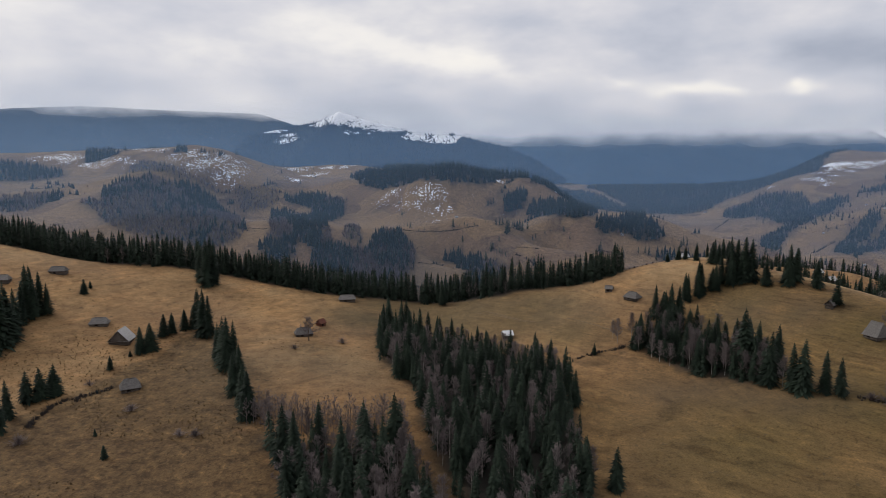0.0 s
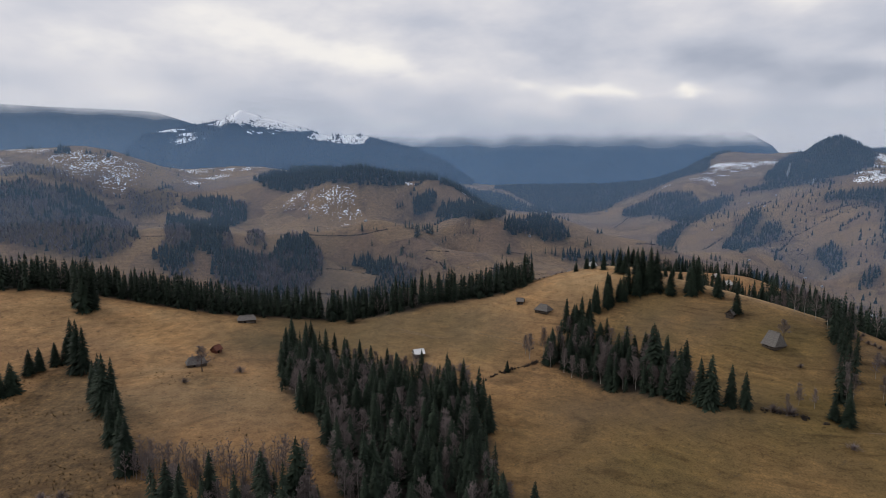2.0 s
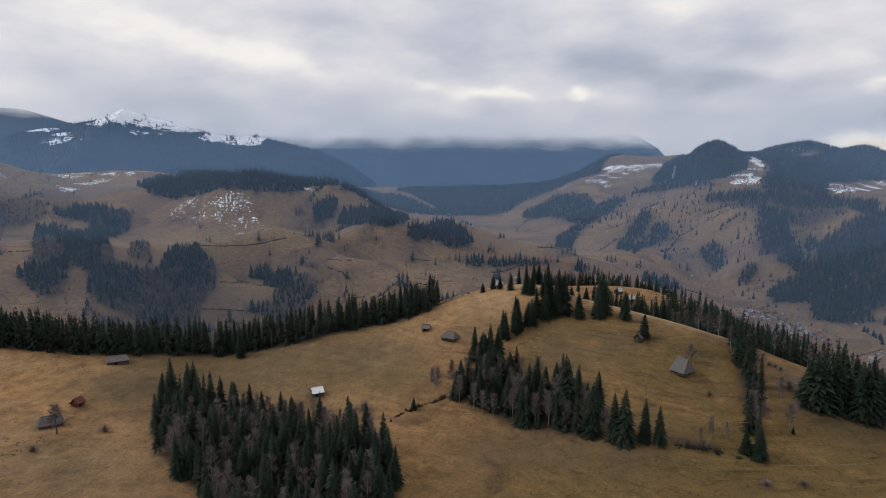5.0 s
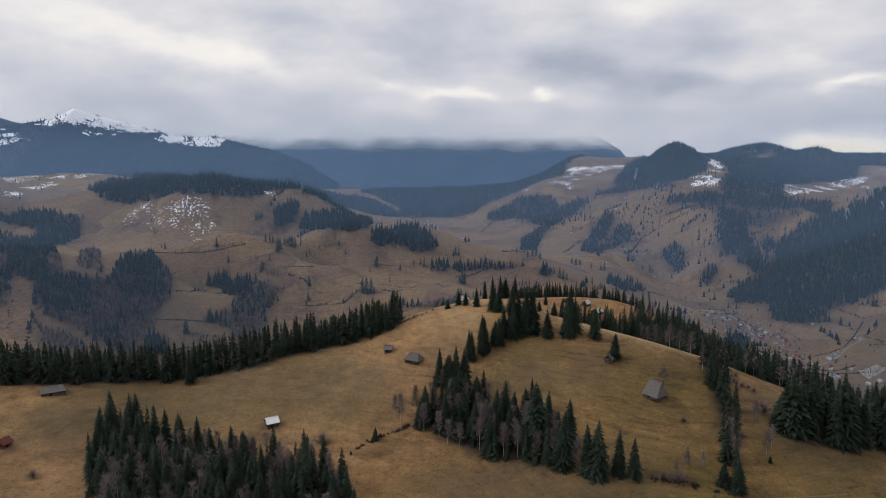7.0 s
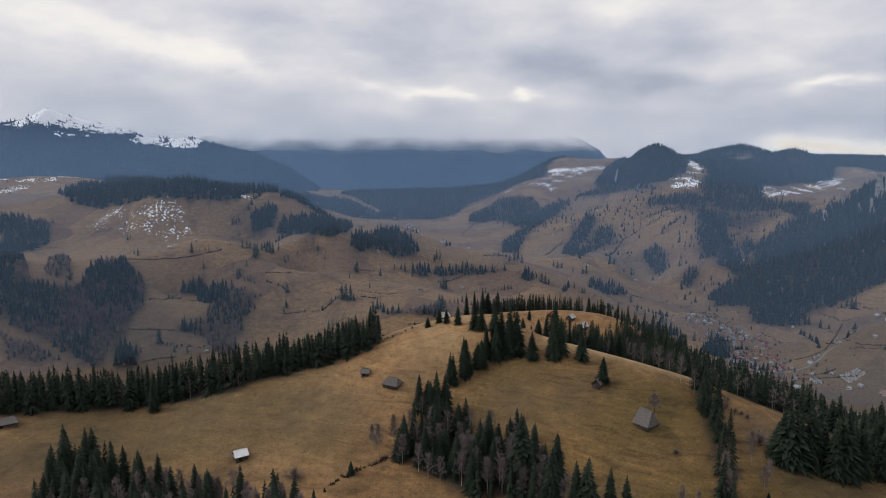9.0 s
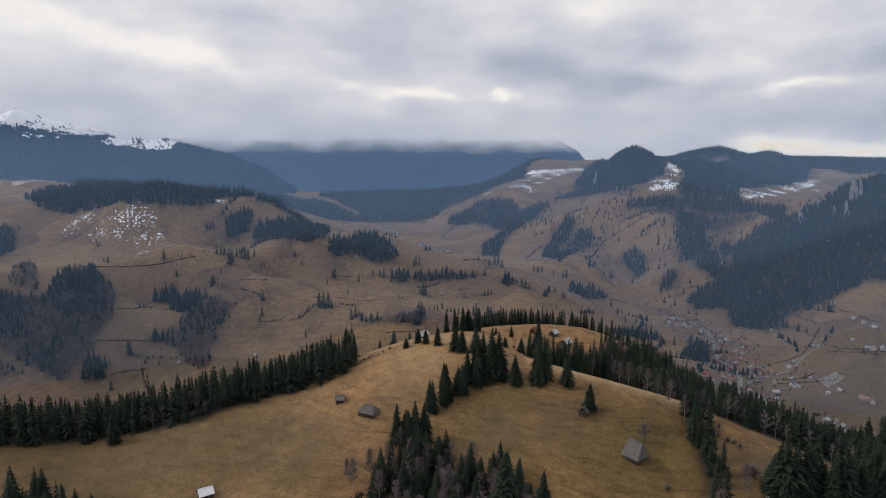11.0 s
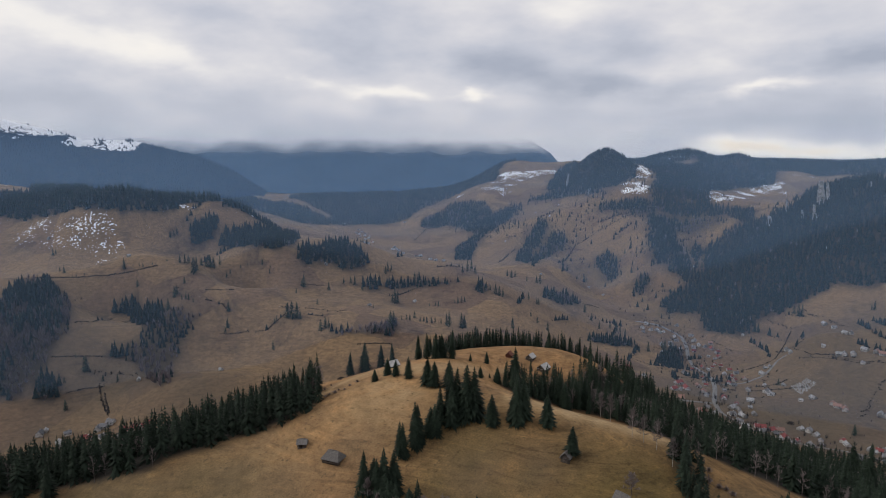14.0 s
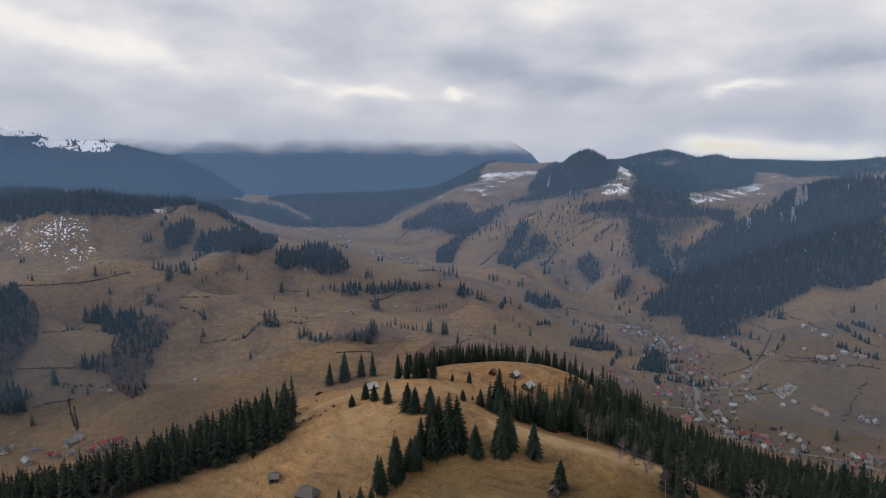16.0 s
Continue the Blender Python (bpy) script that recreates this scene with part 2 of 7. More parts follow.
RIGHT_WOOD = (
    (262, 335), (268, 305), (283, 285), (300, 262), (310, 230), (430, 190), (520, 230), (560, 320),
    (520, 420), (440, 450), (390, 480), (345, 450), (318, 400), (285, 365),
)
SADDLE_WOOD = (
    (216, 403), (222, 398), (241, 399), (268, 393), (280, 369), (272, 334), (334, 375), (344, 417),
    (320, 434), (312, 446), (297, 429), (277, 426), (243, 422),
)
KNOLL_BELT = (
    (225, 505), (262, 512), (300, 500), (325, 470), (345, 455), (400, 500), (340, 570), (250, 580),
)
TOP_WOOD = (
    (-143, 1634), (-102, 1603), (-78, 1573), (-47, 1535), (-28, 1524), (3, 1506), (55, 1506), (105, 1521), (124, 1548),
    (140, 1620), (169, 1674), (224, 1660), (226, 1672), (174, 1673), (117, 1693), (60, 1582), (10, 1582), (-56, 1875),
    (-121, 1966), (-184, 2012),
)
STRIP_WOOD = (
    (142, 1467), (160, 1466), (176, 1468), (193, 1491), (205, 1522), (208, 1533), (196, 1543), (168, 1521), (149, 1499),
)
STRIP_TAIL = (
    (133, 1504), (142, 1507), (161, 1558), (178, 1601), (176, 1617), (152, 1551),
)
ROUND_WOOD = (
    (196, 1454), (218, 1427), (260, 1356), (299, 1341), (330, 1383), (373, 1517), (384, 1560), (323, 1564), (299, 1553),
    (268, 1525), (231, 1502), (209, 1493),
)
SHOULDER_WOOD = (
    (224, 1596), (264, 1607), (310, 1591), (357, 1611), (417, 1688), (455, 1798), (375, 1689), (316, 1651), (274, 1662),
    (230, 1652),
)
NOSE_WOOD = (
    (316, 1317), (334, 1313), (379, 1318), (418, 1298), (451, 1295), (474, 1325), (469, 1318), (460, 1351), (436, 1388),
    (411, 1392), (373, 1365), (356, 1386), (324, 1331),
)
GULLY_A = (
    (-402, 1637), (-353, 1599), (-303, 1529), (-270, 1490), (-243, 1499), (-247, 1579), (-240, 1589), (-309, 1637), (-379, 1676),
    (-416, 1658),
)
GULLY_B = (
    (-344, 1230), (-348, 1179), (-310, 1132), (-273, 1146), (-279, 1186), (-288, 1220), (-249, 1201), (-232, 1147), (-191, 1126),
    (-118, 1121), (-72, 1137), (-60, 1230), (-68, 1274), (-92, 1324), (-119, 1330), (-139, 1255), (-149, 1206), (-173, 1210),
    (-216, 1236), (-238, 1309), (-302, 1467), (-361, 1552), (-403, 1600), (-434, 1587), (-356, 1281),
)
GULLY_E = (
    (-198, 1243), (-157, 1233), (-171, 1308), (-207, 1448), (-210, 1431), (-205, 1307),
)
SLOPE_WOOD = (
    (-669, 1228), (-721, 1295), (-737, 1272), (-631, 1175), (-580, 1157), (-475, 1152), (-418, 1153), (-394, 1195), (-389, 1251),
    (-422, 1303), (-527, 1525), (-566, 1559), (-617, 1569), (-667, 1540), (-722, 1541), (-743, 1500), (-748, 1430), (-717, 1306),
)
SLOPE_THICKET = (
    (-772, 1557), (-741, 1581), (-680, 1569), (-626, 1591), (-569, 1587), (-587, 1623), (-643, 1619), (-717, 1627), (-782, 1641),
    (-798, 1598),
)
EDGE_WOOD = (
    (-1054, 1501), (-1019, 1529), (-941, 1555), (-965, 1606), (-1004, 1620), (-1086, 1658), (-1152, 1647),
)
EDGE_THICKET = (
    (-851, 1203), (-814, 1248), (-826, 1363), (-843, 1404), (-870, 1435), (-921, 1417), (-964, 1369),
)
KNOLL_WOOD = (
    (-932, 1649), (-910, 1661), (-896, 1691), (-882, 1730), (-897, 1740), (-948, 1763), (-988, 1764),
)
SUMMIT_WOOD = (
    (-737, 1710), (-691, 1708), (-677, 1735), (-680, 1720), (-721, 1747), (-730, 1709),
)
RAVINE_WOOD = (
    (18, 1110), (30, 1086), (43, 1058), (61, 990), (73, 990), (84, 1098), (97, 1133), (116, 1156), (138, 1175),
    (149, 1182), (126, 1176), (104, 1197), (84, 1206), (73, 1246), (57, 1254), (47, 1158), (39, 1142), (20, 1130),
)
RAVINE_EDGE = (
    (-8, 1269), (9, 1274), (27, 1270), (37, 1186), (50, 1166), (69, 1174), (77, 1210), (78, 1242), (60, 1258),
    (48, 1250), (37, 1290), (21, 1290), (4, 1281), (-5, 1273),
)
RAVINE_CLUMP = (
    (-7, 1125), (5, 1109), (16, 1106), (17, 1118), (7, 1129), (-3, 1125),
)
LEFT_RAVINE = (
    (-241, 1141), (-224, 1125), (-194, 1111), (-163, 1085), (-132, 1057), (-110, 1045), (-91, 1075), (-74, 1105), (-69, 1142),
    (-68, 1178), (-54, 1199), (-53, 1207), (-67, 1238), (-82, 1305), (-115, 1294), (-138, 1275), (-146, 1213), (-170, 1205),
    (-210, 1218), (-256, 1224),
)
LEFT_COPSE = (
    (-86, 1040), (-69, 1039), (-58, 1048), (-60, 1068), (-72, 1083), (-89, 1088),
)
UPPER_COPSE = (
    (-304, 1435), (-264, 1456), (-246, 1500), (-239, 1514), (-248, 1573), (-292, 1618), (-355, 1678),
)
FIELD_WOOD = (
    (303, 1056), (321, 1026), (358, 1006), (387, 986), (404, 1014), (414, 1040), (384, 1026), (348, 1026), (316, 1040),
    (306, 1064),
)
FIELD_COPSE_A = (
    (426, 1257), (439, 1231), (465, 1239), (469, 1250), (457, 1272), (430, 1260),
)
FIELD_BAND = (
    (474, 1248), (491, 1242), (539, 1248), (593, 1231), (635, 1214), (635, 1214), (589, 1247), (548, 1266), (499, 1265),
    (483, 1271),
)
FIELD_COPSE_B = (
    (632, 1171), (655, 1157), (683, 1197), (669, 1182), (659, 1206),
)
FIELD_COPSE_C = (
    (816, 1196), (849, 1176), (931, 1213), (935, 1220), (903, 1240), (859, 1243),
)
SPUR_STRIP_A = (
    (785, 1018), (818, 1016), (847, 1001), (907, 1010), (909, 1013), (861, 1031), (824, 1037),
)
SPUR_STRIP_B = (
    (871, 933), (877, 903), (905, 896), (988, 972), (979, 993), (876, 927),
)
SLOPE_WOOD_MID = (
    (1027, 2299), (1054, 2234), (1109, 2220), (1117, 2125), (1105, 1986), (965, 1894), (916, 1793), (942, 1761),
    (1039, 1876), (1115, 1957), (1193, 2013), (1280, 2058), (1386, 2137), (1391, 2153), (1335, 2165), (1277, 2173),
    (1305, 2286), (1252, 2380), (1224, 2426), (1166, 2388), (1116, 2417), (1064, 2370),
)
SLOPE_STRIP_A = (
    (999, 1582), (989, 1512), (1135, 1698), (1202, 1749), (1295, 1850), (1319, 1892), (1310, 1922), (1222, 1828),
    (1149, 1766), (1065, 1682),
)
SLOPE_STRIP_B = (
    (906, 1786), (943, 1748), (1004, 1838), (1049, 1941), (1015, 1937), (945, 1843),
)
SLOPE_STRIP_C = (
    (1233, 1529), (1211, 1442), (1209, 1402), (1281, 1493), (1290, 1543), (1260, 1548),
)
SLOPE_STRIP_D = (
    (1156, 1292), (1182, 1272), (1213, 1293), (1230, 1304), (1221, 1323), (1186, 1318),
)
SLOPE_STRIP_E = (
    (969, 1463), (1053, 1536), (1174, 1651), (1218, 1653), (1263, 1699), (1287, 1746), (1265, 1783), (1211, 1732),
    (1151, 1692), (1018, 1536),
)
KNOB_FOOT_WOOD = (
    (1418, 2156), (1465, 2074), (1507, 1926), (1510, 1808), (1528, 1830), (1540, 2017), (1504, 2129), (1438, 2166),
)
SADDLE_BELT = (
    (1429, 1740), (1464, 1672), (1481, 1612), (1551, 1610), (1611, 1547), (1689, 1462), (1650, 1331), (1744, 1406), (1705, 1543),
    (1620, 1631), (1564, 1676), (1493, 1732), (1460, 1777),
)
STEM_WOOD = (
    (1504, 1606), (1348, 1435), (1249, 1324), (1275, 1298), (1253, 1209), (1276, 1195), (1415, 1388), (1548, 1538), (1561, 1566),
)
RIGHT_FOREST = (
    (1547, 1451), (1485, 1406), (1272, 1200), (1207, 1218), (1159, 1199), (1134, 1150), (1168, 1100), (1126, 1038), (1117, 981),
    (1128, 933), (1175, 957), (1210, 929), (1276, 908), (1297, 898), (1336, 888), (1325, 858), (1325, 826), (1367, 780),
    (1685, 958), (1785, 1102), (1773, 1170), (1773, 1216), (1752, 1248), (1670, 1227), (1673, 1279), (1659, 1339), (1634, 1416),
    (1579, 1408),
)
LANE_COPSE = (
    (1143, 940), (1141, 909), (1130, 869), (1133, 872), (1150, 916), (1145, 938),
)
KNOB_WOOD = (
    (1525, 2176), (1823, 2525), (2006, 2612), (1758, 2187), (1808, 2160), (1844, 2097), (1836, 2006), (1739, 1916),
    (1573, 1822), (1526, 1949),
)
RIDGE_HILLS_WOOD = (
    (1873, 2029), (2070, 2172), (2055, 1963), (2391, 2126), (2352, 1975), (2864, 2266), (2432, 1840), (2256, 1723),
    (2076, 1733), (1785, 1613), (1635, 1696), (1853, 1930),
)
RIDGE_TOP_WOOD = (
    (2185, 2319), (2199, 2263), (2249, 2211), (2336, 2160), (2386, 2132), (2234, 2130),
)
BACK_SLOPE_WOOD = (
    (2473, 1706), (2810, 1824), (2978, 1775), (3055, 1657), (3213, 1411), (3003, 1323), (2896, 1573), (2668, 1710),
)
VALLEY_HEAD_WOOD = (
    (773, 2590), (883, 2606), (946, 2511), (1034, 2485), (1169, 2592), (1308, 2510), (1558, 2621), (1738, 2849),
    (2000, 2900), (2100, 3300), (1817, 4000), (1300, 3800), (800, 3400), (560, 2900),
)
SKYLINE_WOOD = (
    (2000, 2080), (2250, 2060), (2400, 1900), (2700, 1800), (3400, 1600), (3600, 2300), (2600, 2700), (2100, 2500),
)
SADDLE_TOP_WOOD = (
    (1581, 1688), (1636, 1621), (1714, 1546), (1771, 1602), (1737, 1694), (1671, 1756),
)
SADDLE_SLOPE_WOOD = (
    (1525, 1516), (1552, 1487), (1598, 1478), (1637, 1438), (1672, 1432), (1638, 1505), (1561, 1566),
)
BACK_KNOLL_WOOD = (
    (471, 2874), (541, 2708), (621, 2527), (739, 2533), (700, 2900), (560, 3300), (330, 3000), (250, 2300),
)
TOP_WOOD_WEST = (
    (-262, 1787), (-218, 1692), (-145, 1612), (-152, 1808), (-217, 1886), (-252, 1780),
)
BACK_RIDGE_WOOD = (
    (2529, 1911), (2550, 1833), (2505, 1727), (2699, 1742), (2878, 1855), (2955, 2026), (2700, 2022),
)
TOP_WOOD_EAST = (
    (125, 1544), (149, 1611), (221, 1633), (224, 1652), (173, 1673), (130, 1692),
)
RAVINE_FOOT = (
    (-225, 1061), (-185, 1054), (-152, 1056), (-130, 1048), (-157, 1065), (-191, 1091), (-220, 1101), (-235, 1114),
)
SHOULDER_THICKET = (
    (-498, 1555), (-462, 1592), (-430, 1634), (-425, 1668), (-435, 1686), (-486, 1689), (-527, 1660), (-544, 1629),
)
GULLY_FRINGE = (
    (-74, 1141), (-54, 1162), (-51, 1238), (-64, 1294), (-92, 1324), (-95, 1244),
)
# grassy clearings inside the far woods
CLEARINGS = (
    ((646, 3242), (753, 3018), (796, 2729), (832, 2819), (791, 3116), (708, 3413)),
    ((8, 1578), (93, 1575), (112, 1606), (82, 1576), (23, 1578)),
    ((1484, 1519), (1528, 1472), (1580, 1412), (1628, 1352), (1581, 1411), (1496, 1507)),
    ((1547, 1451), (1578, 1415), (1553, 1401), (1523, 1424)),
    ((1488, 1396), (1517, 1381), (1302, 1202), (1293, 1218)),
)

BIRCH_FRINGE = (
    (-79, 234), (-61, 231), (-44, 228), (-26, 227), (-13, 237), (-16, 253), (-25, 248), (-47, 244), (-66, 247), (-81, 246),
)

NEAR_WOODS = (CENTRE_WOOD, BIRCH_WOOD, MIDDLE_WOOD, RIGHT_HEDGE, BELT, RIGHT_WOOD, SADDLE_WOOD, KNOLL_BELT)
# far woods: outline, spacing, seed, share of bare trees, height
FAR_STANDS = (
    (TOP_WOOD, 7.5, 30, 0.03, 22),
    (STRIP_WOOD, 7, 31, 0.05, 20),
    (STRIP_TAIL, 8, 32, 0.1, 17),
    (ROUND_WOOD, 7.5, 33, 0.03, 20),
    (SHOULDER_WOOD, 9, 34, 0.05, 19),
    (NOSE_WOOD, 7.5, 35, 0.04, 20),
    (GULLY_A, 7, 36, 0.28, 19),
    (GULLY_B, 7, 37, 0.58, 18),
    (GULLY_E, 9, 38, 0.5, 15),
    (SLOPE_WOOD, 7.5, 39, 0.55, 18),
    (SLOPE_THICKET, 9, 40, 0.8, 13),
    (EDGE_WOOD, 9, 41, 0.25, 17),
    (EDGE_THICKET, 9, 42, 0.55, 15),
    (KNOLL_WOOD, 8, 43, 0.03, 19),
    (SUMMIT_WOOD, 8, 44, 0.03, 17),
    (RAVINE_WOOD, 7.5, 45, 0.82, 13),
    (RAVINE_EDGE, 7.5, 46, 0.12, 24),
    (RAVINE_CLUMP, 6.5, 47, 0.02, 20),
    (LEFT_RAVINE, 7, 48, 0.36, 19),
    (LEFT_COPSE, 7, 49, 0.15, 19),
    (UPPER_COPSE, 8, 50, 0.25, 18),
    (FIELD_WOOD, 5.2, 51, 0.45, 15),
    (FIELD_COPSE_A, 7.5, 52, 0.1, 19),
    (FIELD_BAND, 7.5, 53, 0.25, 17),
    (FIELD_COPSE_B, 7.5, 54, 0.1, 19),
    (FIELD_COPSE_C, 7.5, 55, 0.12, 19),
    (SPUR_STRIP_A, 6, 57, 0.2, 18),
    (SPUR_STRIP_B, 6, 58, 0.2, 19),
    (SLOPE_WOOD_MID, 9, 59, 0.15, 17),
    (SLOPE_STRIP_A, 8.5, 60, 0.1, 18),
    (SLOPE_STRIP_B, 8.5, 61, 0.1, 18),
    (SLOPE_STRIP_C, 8.5, 62, 0.1, 18),
    (SLOPE_STRIP_D, 8.5, 63, 0.1, 18),
    (SLOPE_STRIP_E, 9, 64, 0.2, 16),
    (KNOB_FOOT_WOOD, 9, 65, 0.1, 16),
    (SADDLE_BELT, 8.5, 66, 0.06, 17),
    (STEM_WOOD, 8.5, 67, 0.06, 18),
    (RIGHT_FOREST, 9, 68, 0.02, 19),
    (LANE_COPSE, 8, 69, 0.1, 19),
    (KNOB_WOOD, 8, 152, 0.05, 17),
    (RIDGE_HILLS_WOOD, 9, 153, 0.03, 17),
    (RIDGE_TOP_WOOD, 9, 154, 0.02, 17),
    (BACK_SLOPE_WOOD, 8, 155, 0.15, 15),
    (VALLEY_HEAD_WOOD, 15.5, 162, 0.02, 20),
    (SKYLINE_WOOD, 13, 163, 0.02, 22),
    (SADDLE_TOP_WOOD, 9, 164, 0.05, 16),
    (SADDLE_SLOPE_WOOD, 9, 170, 0.3, 16),
    (SHOULDER_THICKET, 9, 172, 0.9, 10),
    (GULLY_FRINGE, 7, 173, 0.9, 10),
    (BACK_KNOLL_WOOD, 12, 171, 0.05, 18),
    (RAVINE_FOOT, 7.5, 168, 0.8, 10),
    (TOP_WOOD_WEST, 7.5, 165, 0.05, 20),
    (TOP_WOOD_EAST, 7.5, 166, 0.05, 20),
    (BACK_RIDGE_WOOD, 9, 167, 0.02, 17),
)
FAR_WOODS = tuple(stand[0] for stand in FAR_STANDS)


# ---- materials ----
def material(name):
    m = bpy.data.materials.new(name)
    m.use_nodes = True
    N, L = m.node_tree.nodes, m.node_tree.links
    N.clear()
    out = N.new("ShaderNodeOutputMaterial")
    b = N.new("ShaderNodeBsdfPrincipled")
    L.new(b.outputs[0], out.inputs[0])
    b.inputs["Specular IOR Level"].default_value = 0.2
    return m, N, L, b


def plain_material(name, dark, light, scale, rough=0.9, bump=0.0, detail=4.0, per_object=0.0, metal=0.0):
    """Two tones mixed by noise in metres, with a little relief."""
    m, N, L, b = material(name)
    pos = N.new("ShaderNodeNewGeometry").outputs["Position"]
    n = noise_tex(N, L, pos, scale, detail, 0.6)
    f = ramp(N, L, n, ((0.3, 0.0), (0.7, 1.0)))
    col = mix_rgb(N, L, f, dark, light)
    if per_object:
        info = N.new("ShaderNodeObjectInfo")
        v = math_node(N, L, "ADD", math_node(N, L, "MULTIPLY", info.outputs["Random"], 2 * per_object), 1 - per_object)
        g = N.new("ShaderNodeCombineColor")
        for i in range(3):
            L.new(v, g.inputs[i])
        col = mix_rgb(N, L, 1.0, col, g.outputs[0], "MULTIPLY")
    L.new(col, b.inputs["Base Color"])
    b.inputs["Roughness"].default_value = rough
    b.inputs["Metallic"].default_value = metal
    if bump:
        bp = N.new("ShaderNodeBump")
        bp.inputs["Strength"].default_value = bump
        bp.inputs["Distance"].default_value = 0.1
        L.new(n, bp.inputs["Height"])
        L.new(bp.outputs[0], b.inputs["Normal"])
    return m


def needle_material(name, dark, light):
    """Spruce foliage: varies from clump to clump and from tree to tree."""
    m, N, L, b = material(name)
    geo = N.new("ShaderNodeNewGeometry")
    info = N.new("ShaderNodeObjectInfo")
    n = noise_tex(N, L, geo.outputs["Position"], 0.9, 3, 0.6)
    f = math_node(N, L, "ADD", math_node(N, L, "MULTIPLY", n, 0.5), math_node(N, L, "MULTIPLY", geo.outputs["Random Per Island"], 0.35))
    stand = noise_tex(N, L, geo.outputs["Position"], 0.11, 2, 0.5)
    f = math_node(N, L, "ADD", f, math_node(N, L, "MULTIPLY", math_node(N, L, "SUBTRACT", stand, 0.5), 0.9))
    f = math_node(N, L, "ADD", f, math_node(N, L, "MULTIPLY", info.outputs["Random"], 0.25), clamp=True)
    L.new(mix_rgb(N, L, f, dark, light), b.inputs["Base Color"])
    b.inputs["Roughness"].default_value = 0.8
    b.inputs["Specular IOR Level"].default_value = 0.1
    return m


def grass_material():
    m, N, L, b = material("dry_grass")
    pos = N.new("ShaderNodeNewGeometry").outputs["Position"]
    att = N.new("ShaderNodeVertexColor")
    att.layer_name = "cover"
    sep = N.new("ShaderNodeSeparateColor")
    L.new(att.outputs[0], sep.inputs[0])
    wood, snow, green, heath = sep.outputs[0], sep.outputs[1], sep.outputs[2], att.outputs["Alpha"]
    broad = noise_tex(N, L, pos, 0.012, 4, 0.6, 0.3)
    tuft = noise_tex(N, L, pos, 0.16, 5, 0.65)
    blade = noise_tex(N, L, pos, 1.3, 5, 0.7)
    straw = mix_rgb(N, L, ramp(N, L, tuft, ((0.3, 0.0), (0.7, 1.0))), GRASS_DARK, GRASS_LIGHT)
    straw = mix_rgb(N, L, ramp(N, L, broad, ((0.35, 0.0), (0.65, 0.55))), straw, GRASS_BROWN)
    straw = mix_rgb(N, L, math_node(N, L, "MULTIPLY", green, ramp(N, L, broad, ((0.3, 1.0), (0.8, 0.5)))), straw, GRASS_GREEN)
    # old field parcels
    cells = N.new("ShaderNodeTexVoronoi")
    cells.inputs["Scale"].default_value = 0.011
    bent = N.new("ShaderNodeVectorMath")
    bent.operation = "MULTIPLY_ADD"
    warp = N.new("ShaderNodeTexNoise")
    warp.inputs["Scale"].default_value = 0.02
    L.new(pos, warp.inputs["Vector"])
    L.new(warp.outputs["Color"], bent.inputs[0])
    bent.inputs[1].default_value = (22, 22, 0)
    L.new(pos, bent.inputs[2])
    L.new(bent.outputs[0], cells.inputs["Vector"])
    cs = N.new("ShaderNodeSeparateColor")
    L.new(cells.outputs["Color"], cs.inputs[0])
    straw = mix_rgb(N, L, 1.0, straw, ramp(N, L, cs.outputs[0], ((0.0, (0.95, 0.95, 0.97)), (1.0, (1.04, 1.03, 1.0)))), "MULTIPLY")
    # streaks along the slope: trodden terraces, flattened grass
    squash = N.new("ShaderNodeVectorMath")
    squash.operation = "MULTIPLY"
    squash.inputs[1].default_value = (0.05, 0.05, 0.75)
    L.new(pos, squash.inputs[0])
    terrace = noise_tex(N, L, squash.outputs[0], 1.0, 5, 0.6, 0.8)
    straw = mix_rgb(N, L, 1.0, straw, ramp(N, L, terrace, ((0.30, (0.60, 0.58, 0.56)), (0.46, (0.97, 0.97, 0.97)), (0.54, (1.02, 1.02, 1.02)), (0.68, (1.34, 1.30, 1.24)))), "MULTIPLY")
    blot = noise_tex(N, L, pos, 0.035, 5, 0.62, 0.6)
    straw = mix_rgb(N, L, 1.0, straw, ramp(N, L, blot, ((0.28, (0.60, 0.60, 0.56)), (0.46, (0.98, 0.98, 0.97)), (0.70, (1.20, 1.14, 1.06)))), "MULTIPLY")
    clump = noise_tex(N, L, pos, 0.45, 4, 0.65, 0.4)
    rank = mix_rgb(N, L, ramp(N, L, tuft, ((0.35, 0.0), (0.65, 1.0))), (0.048, 0.031, 0.016), (0.118, 0.076, 0.036))
    rank = mix_rgb(N, L, 1.0, rank, ramp(N, L, clump, ((0.32, (0.42, 0.42, 0.42)), (0.47, (0.95, 0.95, 0.95)), (0.55, (1.05, 1.05, 1.0)), (0.68, (1.75, 1.65, 1.5)))), "MULTIPLY")
    straw = mix_rgb(N, L, 1.0, straw, ramp(N, L, clump, ((0.30, (0.66, 0.66, 0.64)), (0.45, (0.98, 0.98, 0.98)), (0.58, (1.02, 1.02, 1.02)), (0.72, (1.28, 1.25, 1.2)))), "MULTIPLY")
    straw = mix_rgb(N, L, heath, straw, rank)
    fleck = ramp(N, L, blade, ((0.30, 0.66), (0.52, 1.0), (0.75, 1.2)))
    straw = mix_rgb(N, L, 1.0, straw, fleck, "MULTIPLY")
    # pale layer: dry grass, plus crests and pastures brightened as if lit
    dry = N.new("ShaderNodeVertexColor")
    dry.layer_name = "sere_lit"
